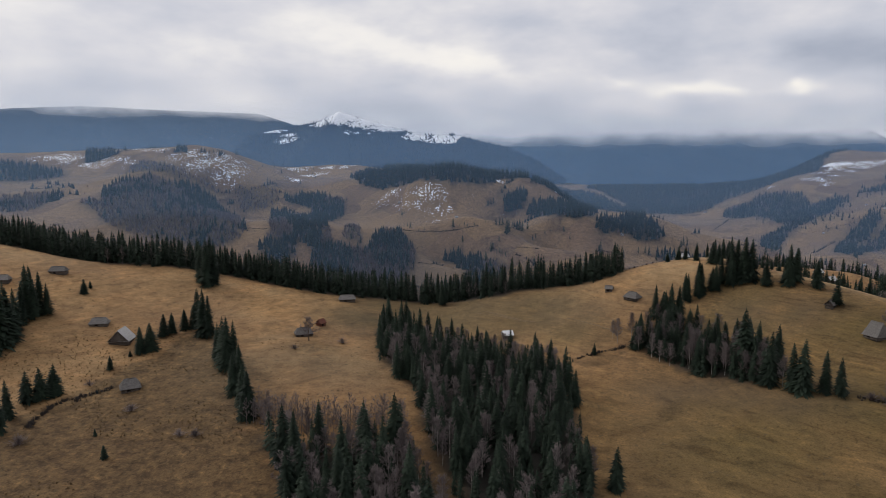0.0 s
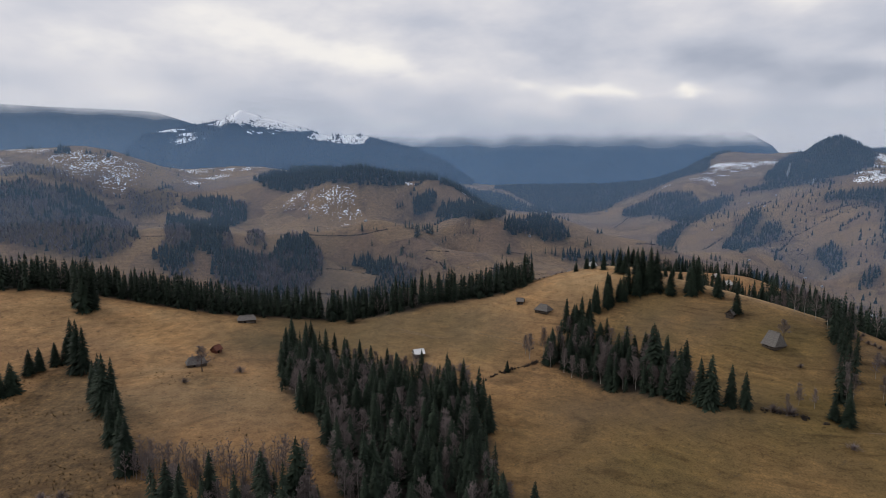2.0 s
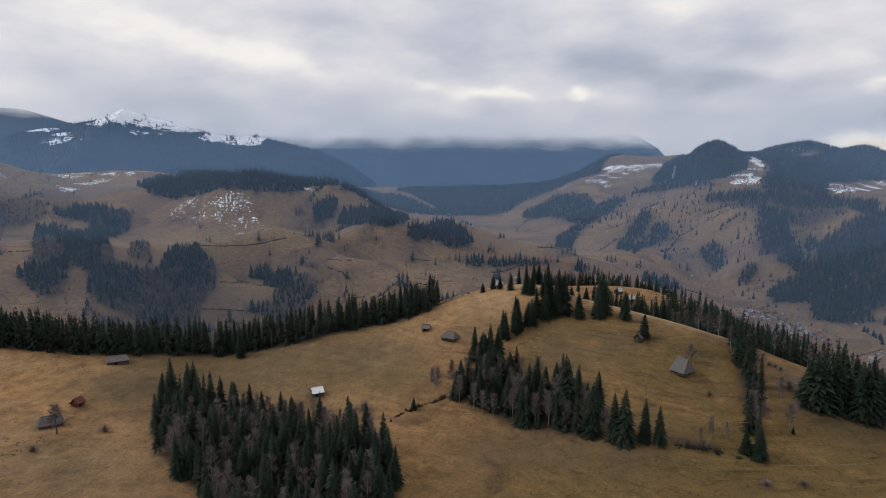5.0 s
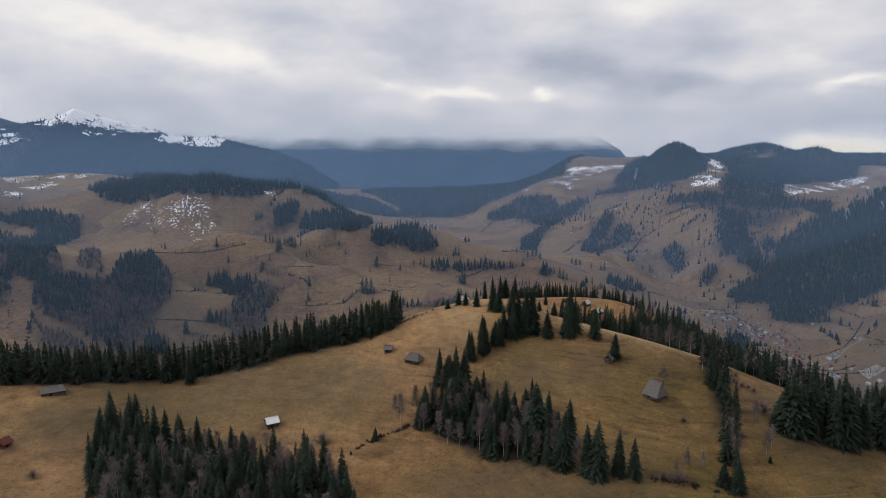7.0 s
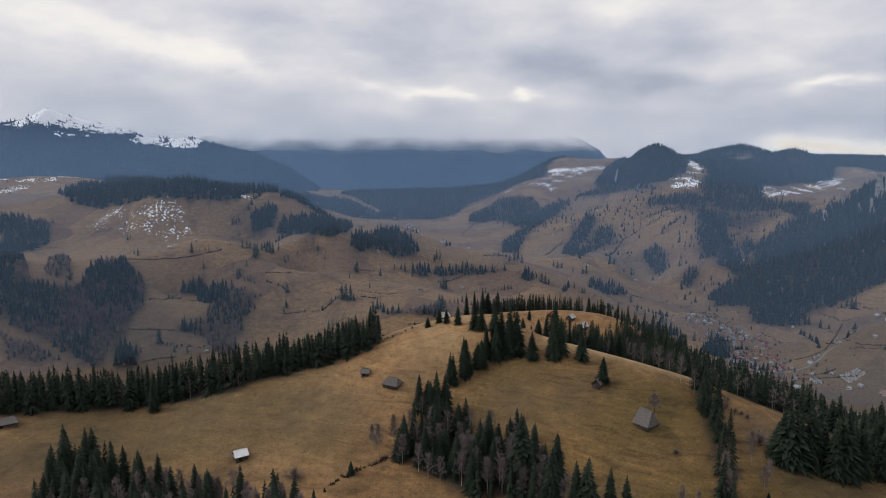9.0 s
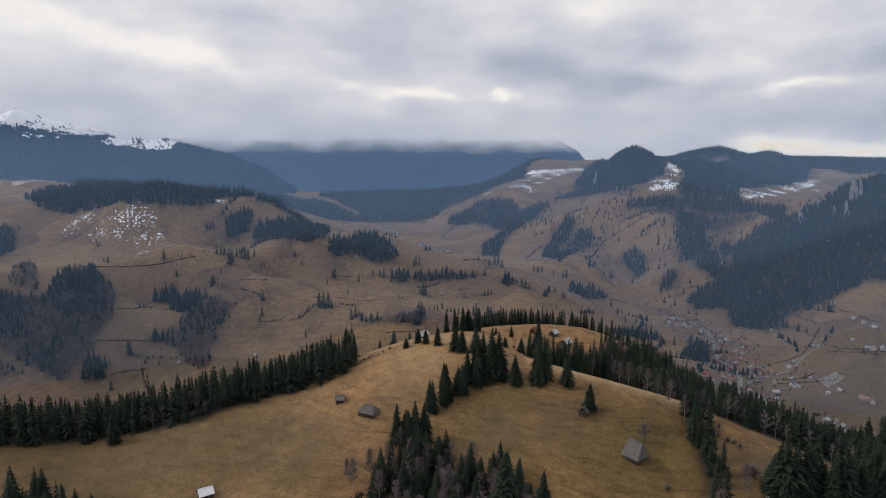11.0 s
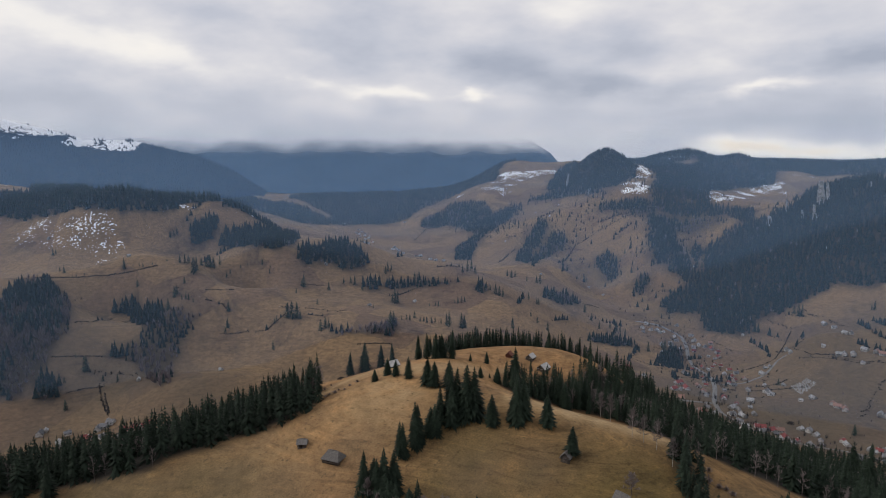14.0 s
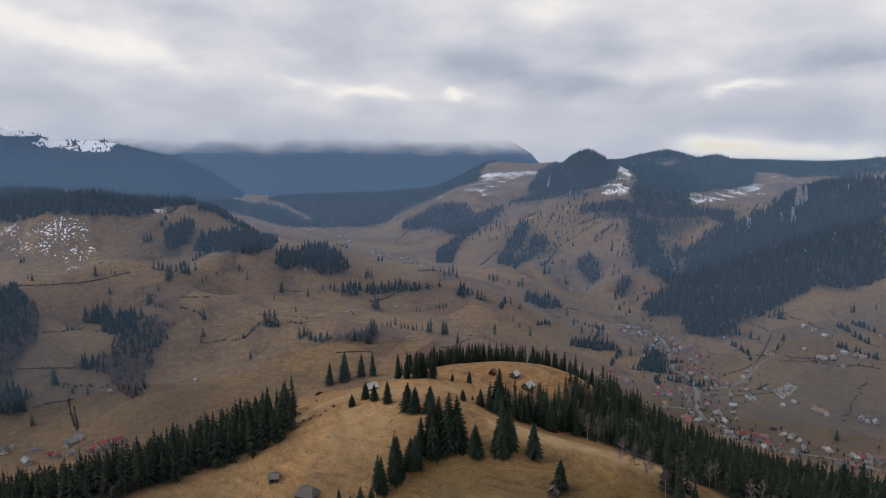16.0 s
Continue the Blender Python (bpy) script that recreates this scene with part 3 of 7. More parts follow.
    pale = mix_rgb(N, L, ramp(N, L, blade, ((0.3, 0.0), (0.7, 1.0))), (0.255, 0.172, 0.088), (0.430, 0.315, 0.178))
    drysep = N.new("ShaderNodeSeparateColor")
    L.new(dry.outputs[0], drysep.inputs[0])
    straw = mix_rgb(N, L, math_node(N, L, "MULTIPLY", drysep.outputs[0], ramp(N, L, tuft, ((0.3, 0.45), (0.6, 1.0)))), straw, pale)
    # hummocks and molehills
    clod = noise_tex(N, L, pos, 0.42, 3, 0.5)
    straw = mix_rgb(N, L, ramp(N, L, clod, ((0.64, 0.0), (0.71, 0.65))), straw, (0.075, 0.055, 0.03))
    # pasture dulls with distance: browner fields, with haze greyed into the colour
    far_blend = N.new("ShaderNodeMapRange")
    far_blend.interpolation_type = "SMOOTHSTEP"
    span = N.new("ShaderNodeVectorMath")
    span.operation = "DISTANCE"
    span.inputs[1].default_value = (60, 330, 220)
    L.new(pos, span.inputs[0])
    far_blend.inputs[1].default_value, far_blend.inputs[2].default_value = 330, 760
    L.new(span.outputs[1], far_blend.inputs[0])
    # far pasture tone, haze greying included
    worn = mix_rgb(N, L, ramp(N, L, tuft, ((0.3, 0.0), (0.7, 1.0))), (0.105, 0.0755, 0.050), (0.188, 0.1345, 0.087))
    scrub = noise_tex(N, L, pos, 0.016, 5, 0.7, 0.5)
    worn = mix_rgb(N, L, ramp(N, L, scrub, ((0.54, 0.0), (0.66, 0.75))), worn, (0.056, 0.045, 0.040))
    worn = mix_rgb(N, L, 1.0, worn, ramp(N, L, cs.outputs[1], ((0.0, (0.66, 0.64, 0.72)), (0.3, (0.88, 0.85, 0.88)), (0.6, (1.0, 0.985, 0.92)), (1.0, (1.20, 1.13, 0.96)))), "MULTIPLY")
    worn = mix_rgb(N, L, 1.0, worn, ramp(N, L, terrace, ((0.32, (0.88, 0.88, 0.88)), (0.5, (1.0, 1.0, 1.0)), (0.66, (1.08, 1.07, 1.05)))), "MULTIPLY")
    rim = N.new("ShaderNodeTexVoronoi")
    rim.feature = "DISTANCE_TO_EDGE"
    rim.inputs["Scale"].default_value = 0.011
    L.new(bent.outputs[0], rim.inputs["Vector"])
    bank = math_node(N, L, "MULTIPLY", ramp(N, L, rim.outputs["Distance"], ((0.010, 1.0), (0.025, 0.0))), ramp(N, L, blot, ((0.46, 0.0), (0.60, 0.35))))
    worn = mix_rgb(N, L, bank, worn, (0.040, 0.034, 0.030))
    straw = mix_rgb(N, L, math_node(N, L, "MULTIPLY", far_blend.outputs[0], 0.85), straw, worn)
    # darker, duller grass tone for the patches in the second channel
    dull_grass = mix_rgb(N, L, tuft, (0.045, 0.038, 0.030), (0.098, 0.080, 0.058))
    straw = mix_rgb(N, L, drysep.outputs[1], straw, dull_grass)
    # near-black floor colour wherever the wood mask lies
    wood_floor = mix_rgb(N, L, blade, (0.018, 0.018, 0.016), (0.036, 0.032, 0.027))
    col = mix_rgb(N, L, wood, straw, wood_floor)
    patch = noise_tex(N, L, pos, 0.03, 4, 0.65)
    spots = noise_tex(N, L, pos, 0.23, 2, 0.5)
    deep = math_node(N, L, "MULTIPLY", math_node(N, L, "SUBTRACT", snow, 1.0), 0.17)
    mixed = math_node(N, L, "ADD", math_node(N, L, "MULTIPLY", patch, 0.3), math_node(N, L, "MULTIPLY", spots, 0.7))
    cover = math_node(N, L, "MULTIPLY", math_node(N, L, "MULTIPLY", snow, 1.6, clamp=True), ramp(N, L, math_node(N, L, "ADD", mixed, deep), ((0.575, 0.0), (0.59, 1.0))))
    col = mix_rgb(N, L, cover, col, (0.80, 0.82, 0.85))
    L.new(col, b.inputs["Base Color"])
    b.inputs["Roughness"].default_value = 0.95
    bp = N.new("ShaderNodeBump")
    bp.inputs["Strength"].default_value = 0.8
    bp.inputs["Distance"].default_value = 1.0
    L.new(tuft, bp.inputs["Height"])
    L.new(bp.outputs[0], b.inputs["Normal"])
    return m


GRASS_DARK, GRASS_LIGHT = (0.192, 0.109, 0.048), (0.332, 0.196, 0.087)
GRASS_BROWN, GRASS_GREEN = (0.152, 0.094, 0.054), (0.084, 0.064, 0.024)
M_GRASS = grass_material()
M_NEEDLE = needle_material("spruce_needles", (0.003, 0.0055, 0.005), (0.034, 0.050, 0.034))
M_BARK = plain_material("spruce_bark", (0.05, 0.035, 0.025), (0.12, 0.09, 0.07), 2.0, bump=0.5)
M_TWIG = plain_material("bare_twigs", (0.085, 0.070, 0.070), (0.185, 0.154, 0.152), 0.6, per_object=0.3)
M_BIRCH = plain_material("birch_bark", (0.16, 0.145, 0.135), (0.36, 0.34, 0.32), 1.2, per_object=0.2)
# far needles: distance haze put into a cooler, bluer base colour
M_FARNEEDLE = needle_material("hazed_spruce_needles", (0.006, 0.011, 0.013), (0.020, 0.031, 0.032))
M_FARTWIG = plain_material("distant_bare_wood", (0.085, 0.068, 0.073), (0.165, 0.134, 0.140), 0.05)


# ---- ground ----
def tri_mesh(name, v, tri, mat, smooth=False):
    """A mesh from arrays of points and triangles."""
    me = bpy.data.meshes.new(name)
    v, tri = np.asarray(v, np.float32), np.asarray(tri, np.int32)
    me.vertices.add(len(v))
    me.vertices.foreach_set("co", v.ravel())
    me.loops.add(tri.size)
    me.loops.foreach_set("vertex_index", tri.ravel())
    me.polygons.add(len(tri))
    me.polygons.foreach_set("loop_start", np.arange(0, tri.size, 3, dtype=np.int32))
    me.polygons.foreach_set("loop_total", np.full(len(tri), 3, np.int32))
    if smooth:
        me.polygons.foreach_set("use_smooth", np.ones(len(tri), bool))
    me.materials.append(mat)
    me.update(calc_edges=True)
    return me


# where old snow lies: x, y, radius, how much
SNOW_A = (
    (-1081, 1709, 51, 1.1), (-1047, 1730, 57, 1.25), (-1000, 1702, 55, 1.25), (-933, 1648, 32, 1.2), (-893, 1657, 58, 1.25), (-856, 1672, 42, 1.2), (-812, 1627, 35, 1.1),
    (-865, 1814, 39, 1.3), (-811, 1773, 43, 1.3), (-763, 1734, 36, 1.3), (-789, 1796, 27, 1.49), (-692, 1672, 55, 1.1), (-652, 1663, 59, 1.12), (-666, 1722, 42, 1.2),
    (-630, 1727, 51, 1.2), (-606, 1769, 36, 1.2), (-581, 1693, 65, 1.08), (-567, 1744, 57, 1.1), (-573, 1645, 43, 1.12), (-475, 2015, 53, 1.2), (-451, 2069, 42, 1.24),
    (-421, 1781, 36, 1.2),
)
SNOW_B = (
    (-413, 1930, 39, 1.3), (-387, 1976, 39, 1.24), (-376, 2060, 40, 1.4), (-324, 2061, 35, 1.24), (-302, 2125, 36, 1.24), (-264, 2130, 30, 1.3), (-132, 1568, 45, 0.96),
    (-80, 1508, 46, 0.99), (-45, 1485, 50, 1.04), (-19, 1486, 38, 0.99), (-24, 1442, 28, 0.96), (2, 1446, 32, 1.04), (-11, 1394, 22, 0.99), (-145, 1547, 35, 0.89),
    (143, 1576, 22, 1.35), (23, 1578, 22, 1.14), (79, 1576, 22, 1.14), (1415, 2432, 53, 1.27), (1521, 2536, 55, 1.32), (1613, 2587, 57, 1.34), (1685, 2602, 50, 1.34),
    (1418, 2322, 36, 1.22),
)
SNOW_C = (
    (1747, 2600, 50, 1.42), (1790, 2569, 42, 1.42), (1640, 2670, 42, 1.91), (1680, 2644, 42, 1.81), (1735, 2607, 42, 1.61), (1779, 2577, 50, 1.51), (1821, 2547, 42, 1.51),
    (1800, 2562, 34, 1.41), (1659, 2208, 26, 1.81), (1668, 2201, 22, 1.91), (1606, 1825, 28, 1.41), (1752, 1945, 31, 1.51), (1821, 1990, 28, 1.51), (1867, 2007, 30, 1.71),
    (1581, 1733, 31, 1.37), (1617, 1737, 26, 1.32), (1753, 1567, 31, 1.42), (1808, 1563, 38, 1.42), (2023, 1678, 42, 1.42), (2138, 1707, 45, 1.37), (2218, 1719, 45, 1.37),
    (2283, 1718, 38, 1.41),
)
SNOW_D = (
    (1795, 1610, 26, 1.32), (1765, 1645, 22, 1.42), (2461, 1771, 28, 1.42), (2465, 1701, 24, 1.51), (2142, 2156, 28, 1.91), (2175, 2139, 32, 2.01), (2199, 2113, 24, 1.91),
    (2115, 2195, 24, 1.81), (1502, 2751, 26, 1.91), (298, 1626, 22, 1.35), (544, 2899, 22, 1.59), (1293, 2482, 30, 1.2),
)
SNOW_E = (
    (1565, 1763, 30, 1.75), (1625, 1789, 30, 1.8), (1780, 1923, 30, 1.85), (1836, 1958, 28, 1.9), (1595, 1735, 30, 1.7), (1745, 1551, 26, 1.6),
    (1780, 1540, 30, 1.65), (1839, 1543, 34, 1.65), (2040, 1655, 34, 1.65), (2143, 1686, 34, 1.65), (2223, 1698, 34, 1.7), (2200, 1634, 26, 1.4),
    (1435, 2372, 30, 1.6), (1501, 2411, 34, 1.6), (1623, 2508, 34, 1.6), (1695, 2547, 34, 1.65),
)
SNOW = SNOW_A + SNOW_B + SNOW_C + SNOW_D + SNOW_E
# greener meadow: x, y, radius
GREEN = ((205, 290, 55), (175, 230, 65), (115, 225, 80), (240, 215, 75), (290, 190, 80), (200, 190, 80), (15, 390, 40), (150, 150, 90), (170, 345, 30), (4, 400, 28), (-30, 417, 22), (-26, 410, 30), (3, 408, 28), (30, 405, 25), (29, 394, 22), (-40, 424, 26), (-12, 420, 26), (16, 414, 26), (42, 398, 26), (66, 384, 24), (4, 389, 28), (-50, 396, 26), (58, 400, 20),
         (-24, 433, 22), (0, 409, 22), (23, 406, 22), (46, 386, 22), (71, 388, 22), (77, 363, 22), (-119, 892, 22), (149, 340, 16), (166, 340, 16), (167, 321, 16), (181, 317, 16), (165, 350, 16))
# dark tussocky slopes: x, y, radius
HEATH = ((-95, 285, 18), (-70, 320, 14), (-60, 300, 16), (-8, 205, 14), (-17, 212, 12), (-2, 198, 14), (-27, 194, 14), (-69, 217, 14), (-62, 202, 14), (-37, 172, 25))


# patches of darker ground on meadows and gardens: x, y, radius, how much
DARK_GROUND_A = (
    (-48, 395, 24, 0.4), (-22, 403, 24, 0.4), (8, 402, 18, 0.3), (-48, 374, 30, 0.4), (247, 241, 20, 0.5), (248, 264, 16, 0.4),
    (796, 728, 130, 0.75), (842, 618, 140, 0.8), (989, 629, 180, 0.75), (1066, 748, 150, 0.6), (1206, 726, 120, 0.5), (13, 894, 16, 0.3),
    (73, 421, 14, 0.35), (95, 418, 14, 0.35), (115, 414, 12, 0.3), (122, 381, 14, 0.25), (1138, 1155, 90, 0.4), (5, 1063, 110, 0.75),
    (-55, 1124, 110, 0.65), (100, 949, 100, 0.65),
)
DARK_GROUND_B = (
    (-60, 960, 90, 0.5), (60, 910, 80, 0.5), (160, 930, 80, 0.45),
    (-19, 427, 24, 0.3), (4, 424, 24, 0.3), (27, 406, 22, 0.3), (-45, 428, 22, 0.3),
    (-77, 256, 22, 0.28), (-52, 268, 22, 0.28), (-28, 270, 22, 0.28), (-97, 285, 22, 0.28), (-60, 285, 22, 0.28),
    (-55, 286, 22, 0.22), (-32, 278, 22, 0.22), (-80, 300, 22, 0.22), (-27, 311, 22, 0.22), (-83, 274, 22, 0.22),
    (226, 954, 60, 0.4), (42, 1165, 120, 0.35), (-60, 1213, 90, 0.35),
)
# grass on the copse's shaded side, its shade put into the colour
DARK_GROUND_C = ((121, 278, 16, 0.4), (135, 263, 16, 0.4), (146, 252, 16, 0.4), (104, 281, 16, 0.4), (160, 253, 16, 0.4), (167, 332, 16, 0.4), (186, 317, 16, 0.4))
DARK_GROUND_D = ((1, 423, 18, 0.35), (26, 409, 18, 0.35), (49, 401, 18, 0.35), (73, 395, 18, 0.35), (66, 384, 18, 0.35), (89, 377, 18, 0.35))
DARK_GROUND = DARK_GROUND_A + DARK_GROUND_B + DARK_GROUND_C + DARK_GROUND_D
# rank brown grass on the shaded spur, as an outline
HEATHLAND = [(-185, 209), (-172, 233), (-163, 255), (-154, 268), (-145, 293), (-139, 331), (-127, 340), (-104, 290), (-76, 234), (-62, 216), (-52, 192), (-45, 163), (-140, 155)]
# pale dry grass, with the light on crests and pastures painted in: x, y, radius, how much
SERE_LIT_A = (
    (208, 360, 11, 1), (216, 354, 10, 1), (224, 346, 11, 1), (236, 337, 11, 1), (247, 328, 11, 1), (256, 320, 11, 1),
    (180, 429, 14, 0.75), (170, 444, 14, 0.75), (155, 450, 12, 0.75), (142, 450, 10, 0.75), (195, 425, 12, 0.75), (215, 429, 10, 0.75),
    (128, 442, 9, 0.75), (249, 434, 8, 1), (155, 414, 12, 0.75), (160, 398, 12, 0.75), (-120, 391, 45, 0.22), (-83, 403, 40, 0.22),
    (-46, 304, 35, 0.35), (-194, 397, 40, 0.22),
)
SERE_LIT_B = (
    (-209, 359, 40, 0.22), (-206, 307, 35, 0.22), (-172, 388, 40, 0.22), (-84, 298, 35, 0.35), (-282, 416, 40, 0.4), (28, 396, 40, 0.3),
    (78, 393, 40, 0.35), (146, 398, 30, 0.5), (63, 368, 40, 0.25), (153, 333, 30, 0.15),
)
SERE_LIT_C = ((-177, 419, 18, 0.35), (-147, 418, 18, 0.35), (-115, 416, 18, 0.35), (-90, 331, 18, 0.35), (-113, 370, 18, 0.35), (-187, 278, 18, 0.35), (-168, 262, 18, 0.35), (-178, 255, 18, 0.35), (-168, 290, 18, 0.35))
SERE_LIT = SERE_LIT_A + SERE_LIT_B + SERE_LIT_C


def build_ground():
    n = 480
    u = np.linspace(-1, 1, n)
    b, reach = 3.75, 4700.0
    s = np.sinh(b * u) / np.sinh(b) * reach
    gx, gy = np.meshgrid(60 + s, 330 + s)
    gz = height(gx, gy)
    co = np.stack([gx, gy, gz], -1).reshape(-1, 3)
    i = np.arange(n * n).reshape(n, n)
    a, bb, c, d = i[:-1, :-1].ravel(), i[:-1, 1:].ravel(), i[1:, 1:].ravel(), i[1:, :-1].ravel()
    tri = np.concatenate([np.stack([a, bb, c], -1), np.stack([a, c, d], -1)])
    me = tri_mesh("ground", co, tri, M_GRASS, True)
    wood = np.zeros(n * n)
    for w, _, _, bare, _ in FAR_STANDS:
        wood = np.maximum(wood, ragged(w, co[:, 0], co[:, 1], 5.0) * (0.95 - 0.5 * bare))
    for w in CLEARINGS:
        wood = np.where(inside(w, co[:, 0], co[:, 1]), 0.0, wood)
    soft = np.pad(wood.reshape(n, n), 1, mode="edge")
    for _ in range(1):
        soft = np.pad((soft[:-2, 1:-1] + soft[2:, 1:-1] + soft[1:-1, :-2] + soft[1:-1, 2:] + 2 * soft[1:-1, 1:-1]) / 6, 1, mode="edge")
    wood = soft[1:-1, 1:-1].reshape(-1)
    # floor mask of the near woods
    wood_floor = np.zeros(n * n)
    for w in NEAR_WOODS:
        wood_floor = np.maximum(wood_floor, ragged(w, co[:, 0], co[:, 1], 2.0).astype(float))
    soft = np.pad(wood_floor.reshape(n, n), 1, mode="edge")
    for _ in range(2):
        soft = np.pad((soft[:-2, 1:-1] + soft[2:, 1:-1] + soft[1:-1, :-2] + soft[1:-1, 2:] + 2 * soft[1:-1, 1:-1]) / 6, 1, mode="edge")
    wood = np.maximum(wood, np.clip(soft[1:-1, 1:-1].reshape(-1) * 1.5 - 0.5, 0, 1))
    snow = np.zeros(n * n)
    for x, y, r, k in SNOW:
        snow = np.maximum(snow, k * np.clip(1.6 - np.hypot(co[:, 0] - x, co[:, 1] - y) / r * 1.2, 0, 1))
    green = np.zeros(n * n)
    for x, y, r in GREEN:
        green = np.maximum(green, np.exp(-((co[:, 0] - x) ** 2 + (co[:, 1] - y) ** 2) / (r * r)))
    heath = np.zeros(n * n)
    for x, y, r in HEATH:
        heath = np.maximum(heath, 0.9 * np.exp(-((co[:, 0] - x) ** 2 + (co[:, 1] - y) ** 2) / (r * r)))
    heath = np.maximum(heath * 0.85, 0.85 * ragged(HEATHLAND, co[:, 0], co[:, 1], 3.0))
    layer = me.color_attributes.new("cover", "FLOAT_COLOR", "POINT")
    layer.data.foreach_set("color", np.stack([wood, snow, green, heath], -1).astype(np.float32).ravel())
    sere_lit = np.zeros(n * n)
    for x, y, r, k in SERE_LIT:
        sere_lit = np.maximum(sere_lit, k * np.exp(-((co[:, 0] - x) ** 2 + (co[:, 1] - y) ** 2) / (r * r)))
    dark_ground = np.zeros(n * n)
    for x, y, r, k in DARK_GROUND:
        dark_ground = np.maximum(dark_ground, k * np.exp(-((co[:, 0] - x) ** 2 + (co[:, 1] - y) ** 2) / (r * r)))
    layer = me.color_attributes.new("sere_lit", "FLOAT_COLOR", "POINT")
    layer.data.foreach_set("color", np.stack([sere_lit, dark_ground, sere_lit, sere_lit], -1).astype(np.float32).ravel())
    return tagged(new("ground", me), "rolling hills of dry straw-coloured winter pasture", "ground", kind="structure")


build_ground()


# ---- far mountains ----
def backdrop_material(name, base, haze_glow):
    """Distant wooded slopes, their air haze put in as blue base colour and emission; the tops run into the cloud."""
    m, N, L, b = material(name)
    pos = N.new("ShaderNodeNewGeometry").outputs["Position"]
    sep = N.new("ShaderNodeSeparateXYZ")
    L.new(pos, sep.inputs[0])
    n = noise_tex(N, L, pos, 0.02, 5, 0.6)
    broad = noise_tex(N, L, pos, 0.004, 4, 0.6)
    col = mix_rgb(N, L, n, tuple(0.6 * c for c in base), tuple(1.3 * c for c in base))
    att = N.new("ShaderNodeVertexColor")
    att.layer_name = "cover"
    cs = N.new("ShaderNodeSeparateColor")
    L.new(att.outputs[0], cs.inputs[0])
    streak = noise_tex(N, L, pos, 0.022, 6, 0.75, 0.8)
    cover = ramp(N, L, math_node(N, L, "ADD", cs.outputs[0], math_node(N, L, "MULTIPLY", math_node(N, L, "SUBTRACT", streak, 0.5), 2.6)), ((0.56, 0.0), (0.60, 1.0)))
    col = mix_rgb(N, L, cover, col, (0.78, 0.80, 0.84))
    L.new(col, b.inputs["Base Color"])
    b.inputs["Roughness"].default_value = 1.0
    # blue emission imitates the haze in front of the slopes
    L.new(mix_rgb(N, L, broad, tuple(0.8 * c for c in haze_glow), tuple(1.2 * c for c in haze_glow)), b.inputs["Emission Color"])
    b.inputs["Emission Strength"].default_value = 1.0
    out = [x for x in N if x.type == "OUTPUT_MATERIAL"][0]
    return m, N, L, b, out, sep


def cloud_top(pack, low, high):
    """Lets a mountain's top dissolve into the cloud between two heights."""
    m, N, L, b, out, sep = pack
    pos = N.new("ShaderNodeNewGeometry").outputs["Position"]
    n = noise_tex(N, L, pos, 0.0035, 4, 0.55)
    z = math_node(N, L, "ADD", sep.outputs[2], math_node(N, L, "MULTIPLY", math_node(N, L, "SUBTRACT", n, 0.5), 110))
    f = N.new("ShaderNodeMapRange")
    f.interpolation_type = "SMOOTHSTEP"
    f.inputs[1].default_value, f.inputs[2].default_value = low, high
    L.new(z, f.inputs[0])
    tr = N.new("ShaderNodeBsdfTransparent")
    mx = N.new("ShaderNodeMixShader")
    L.new(f.outputs[0], mx.inputs[0]), L.new(b.outputs[0], mx.inputs[1]), L.new(tr.outputs[0], mx.inputs[2])
    L.new(mx.outputs[0], out.inputs[0])
    return m


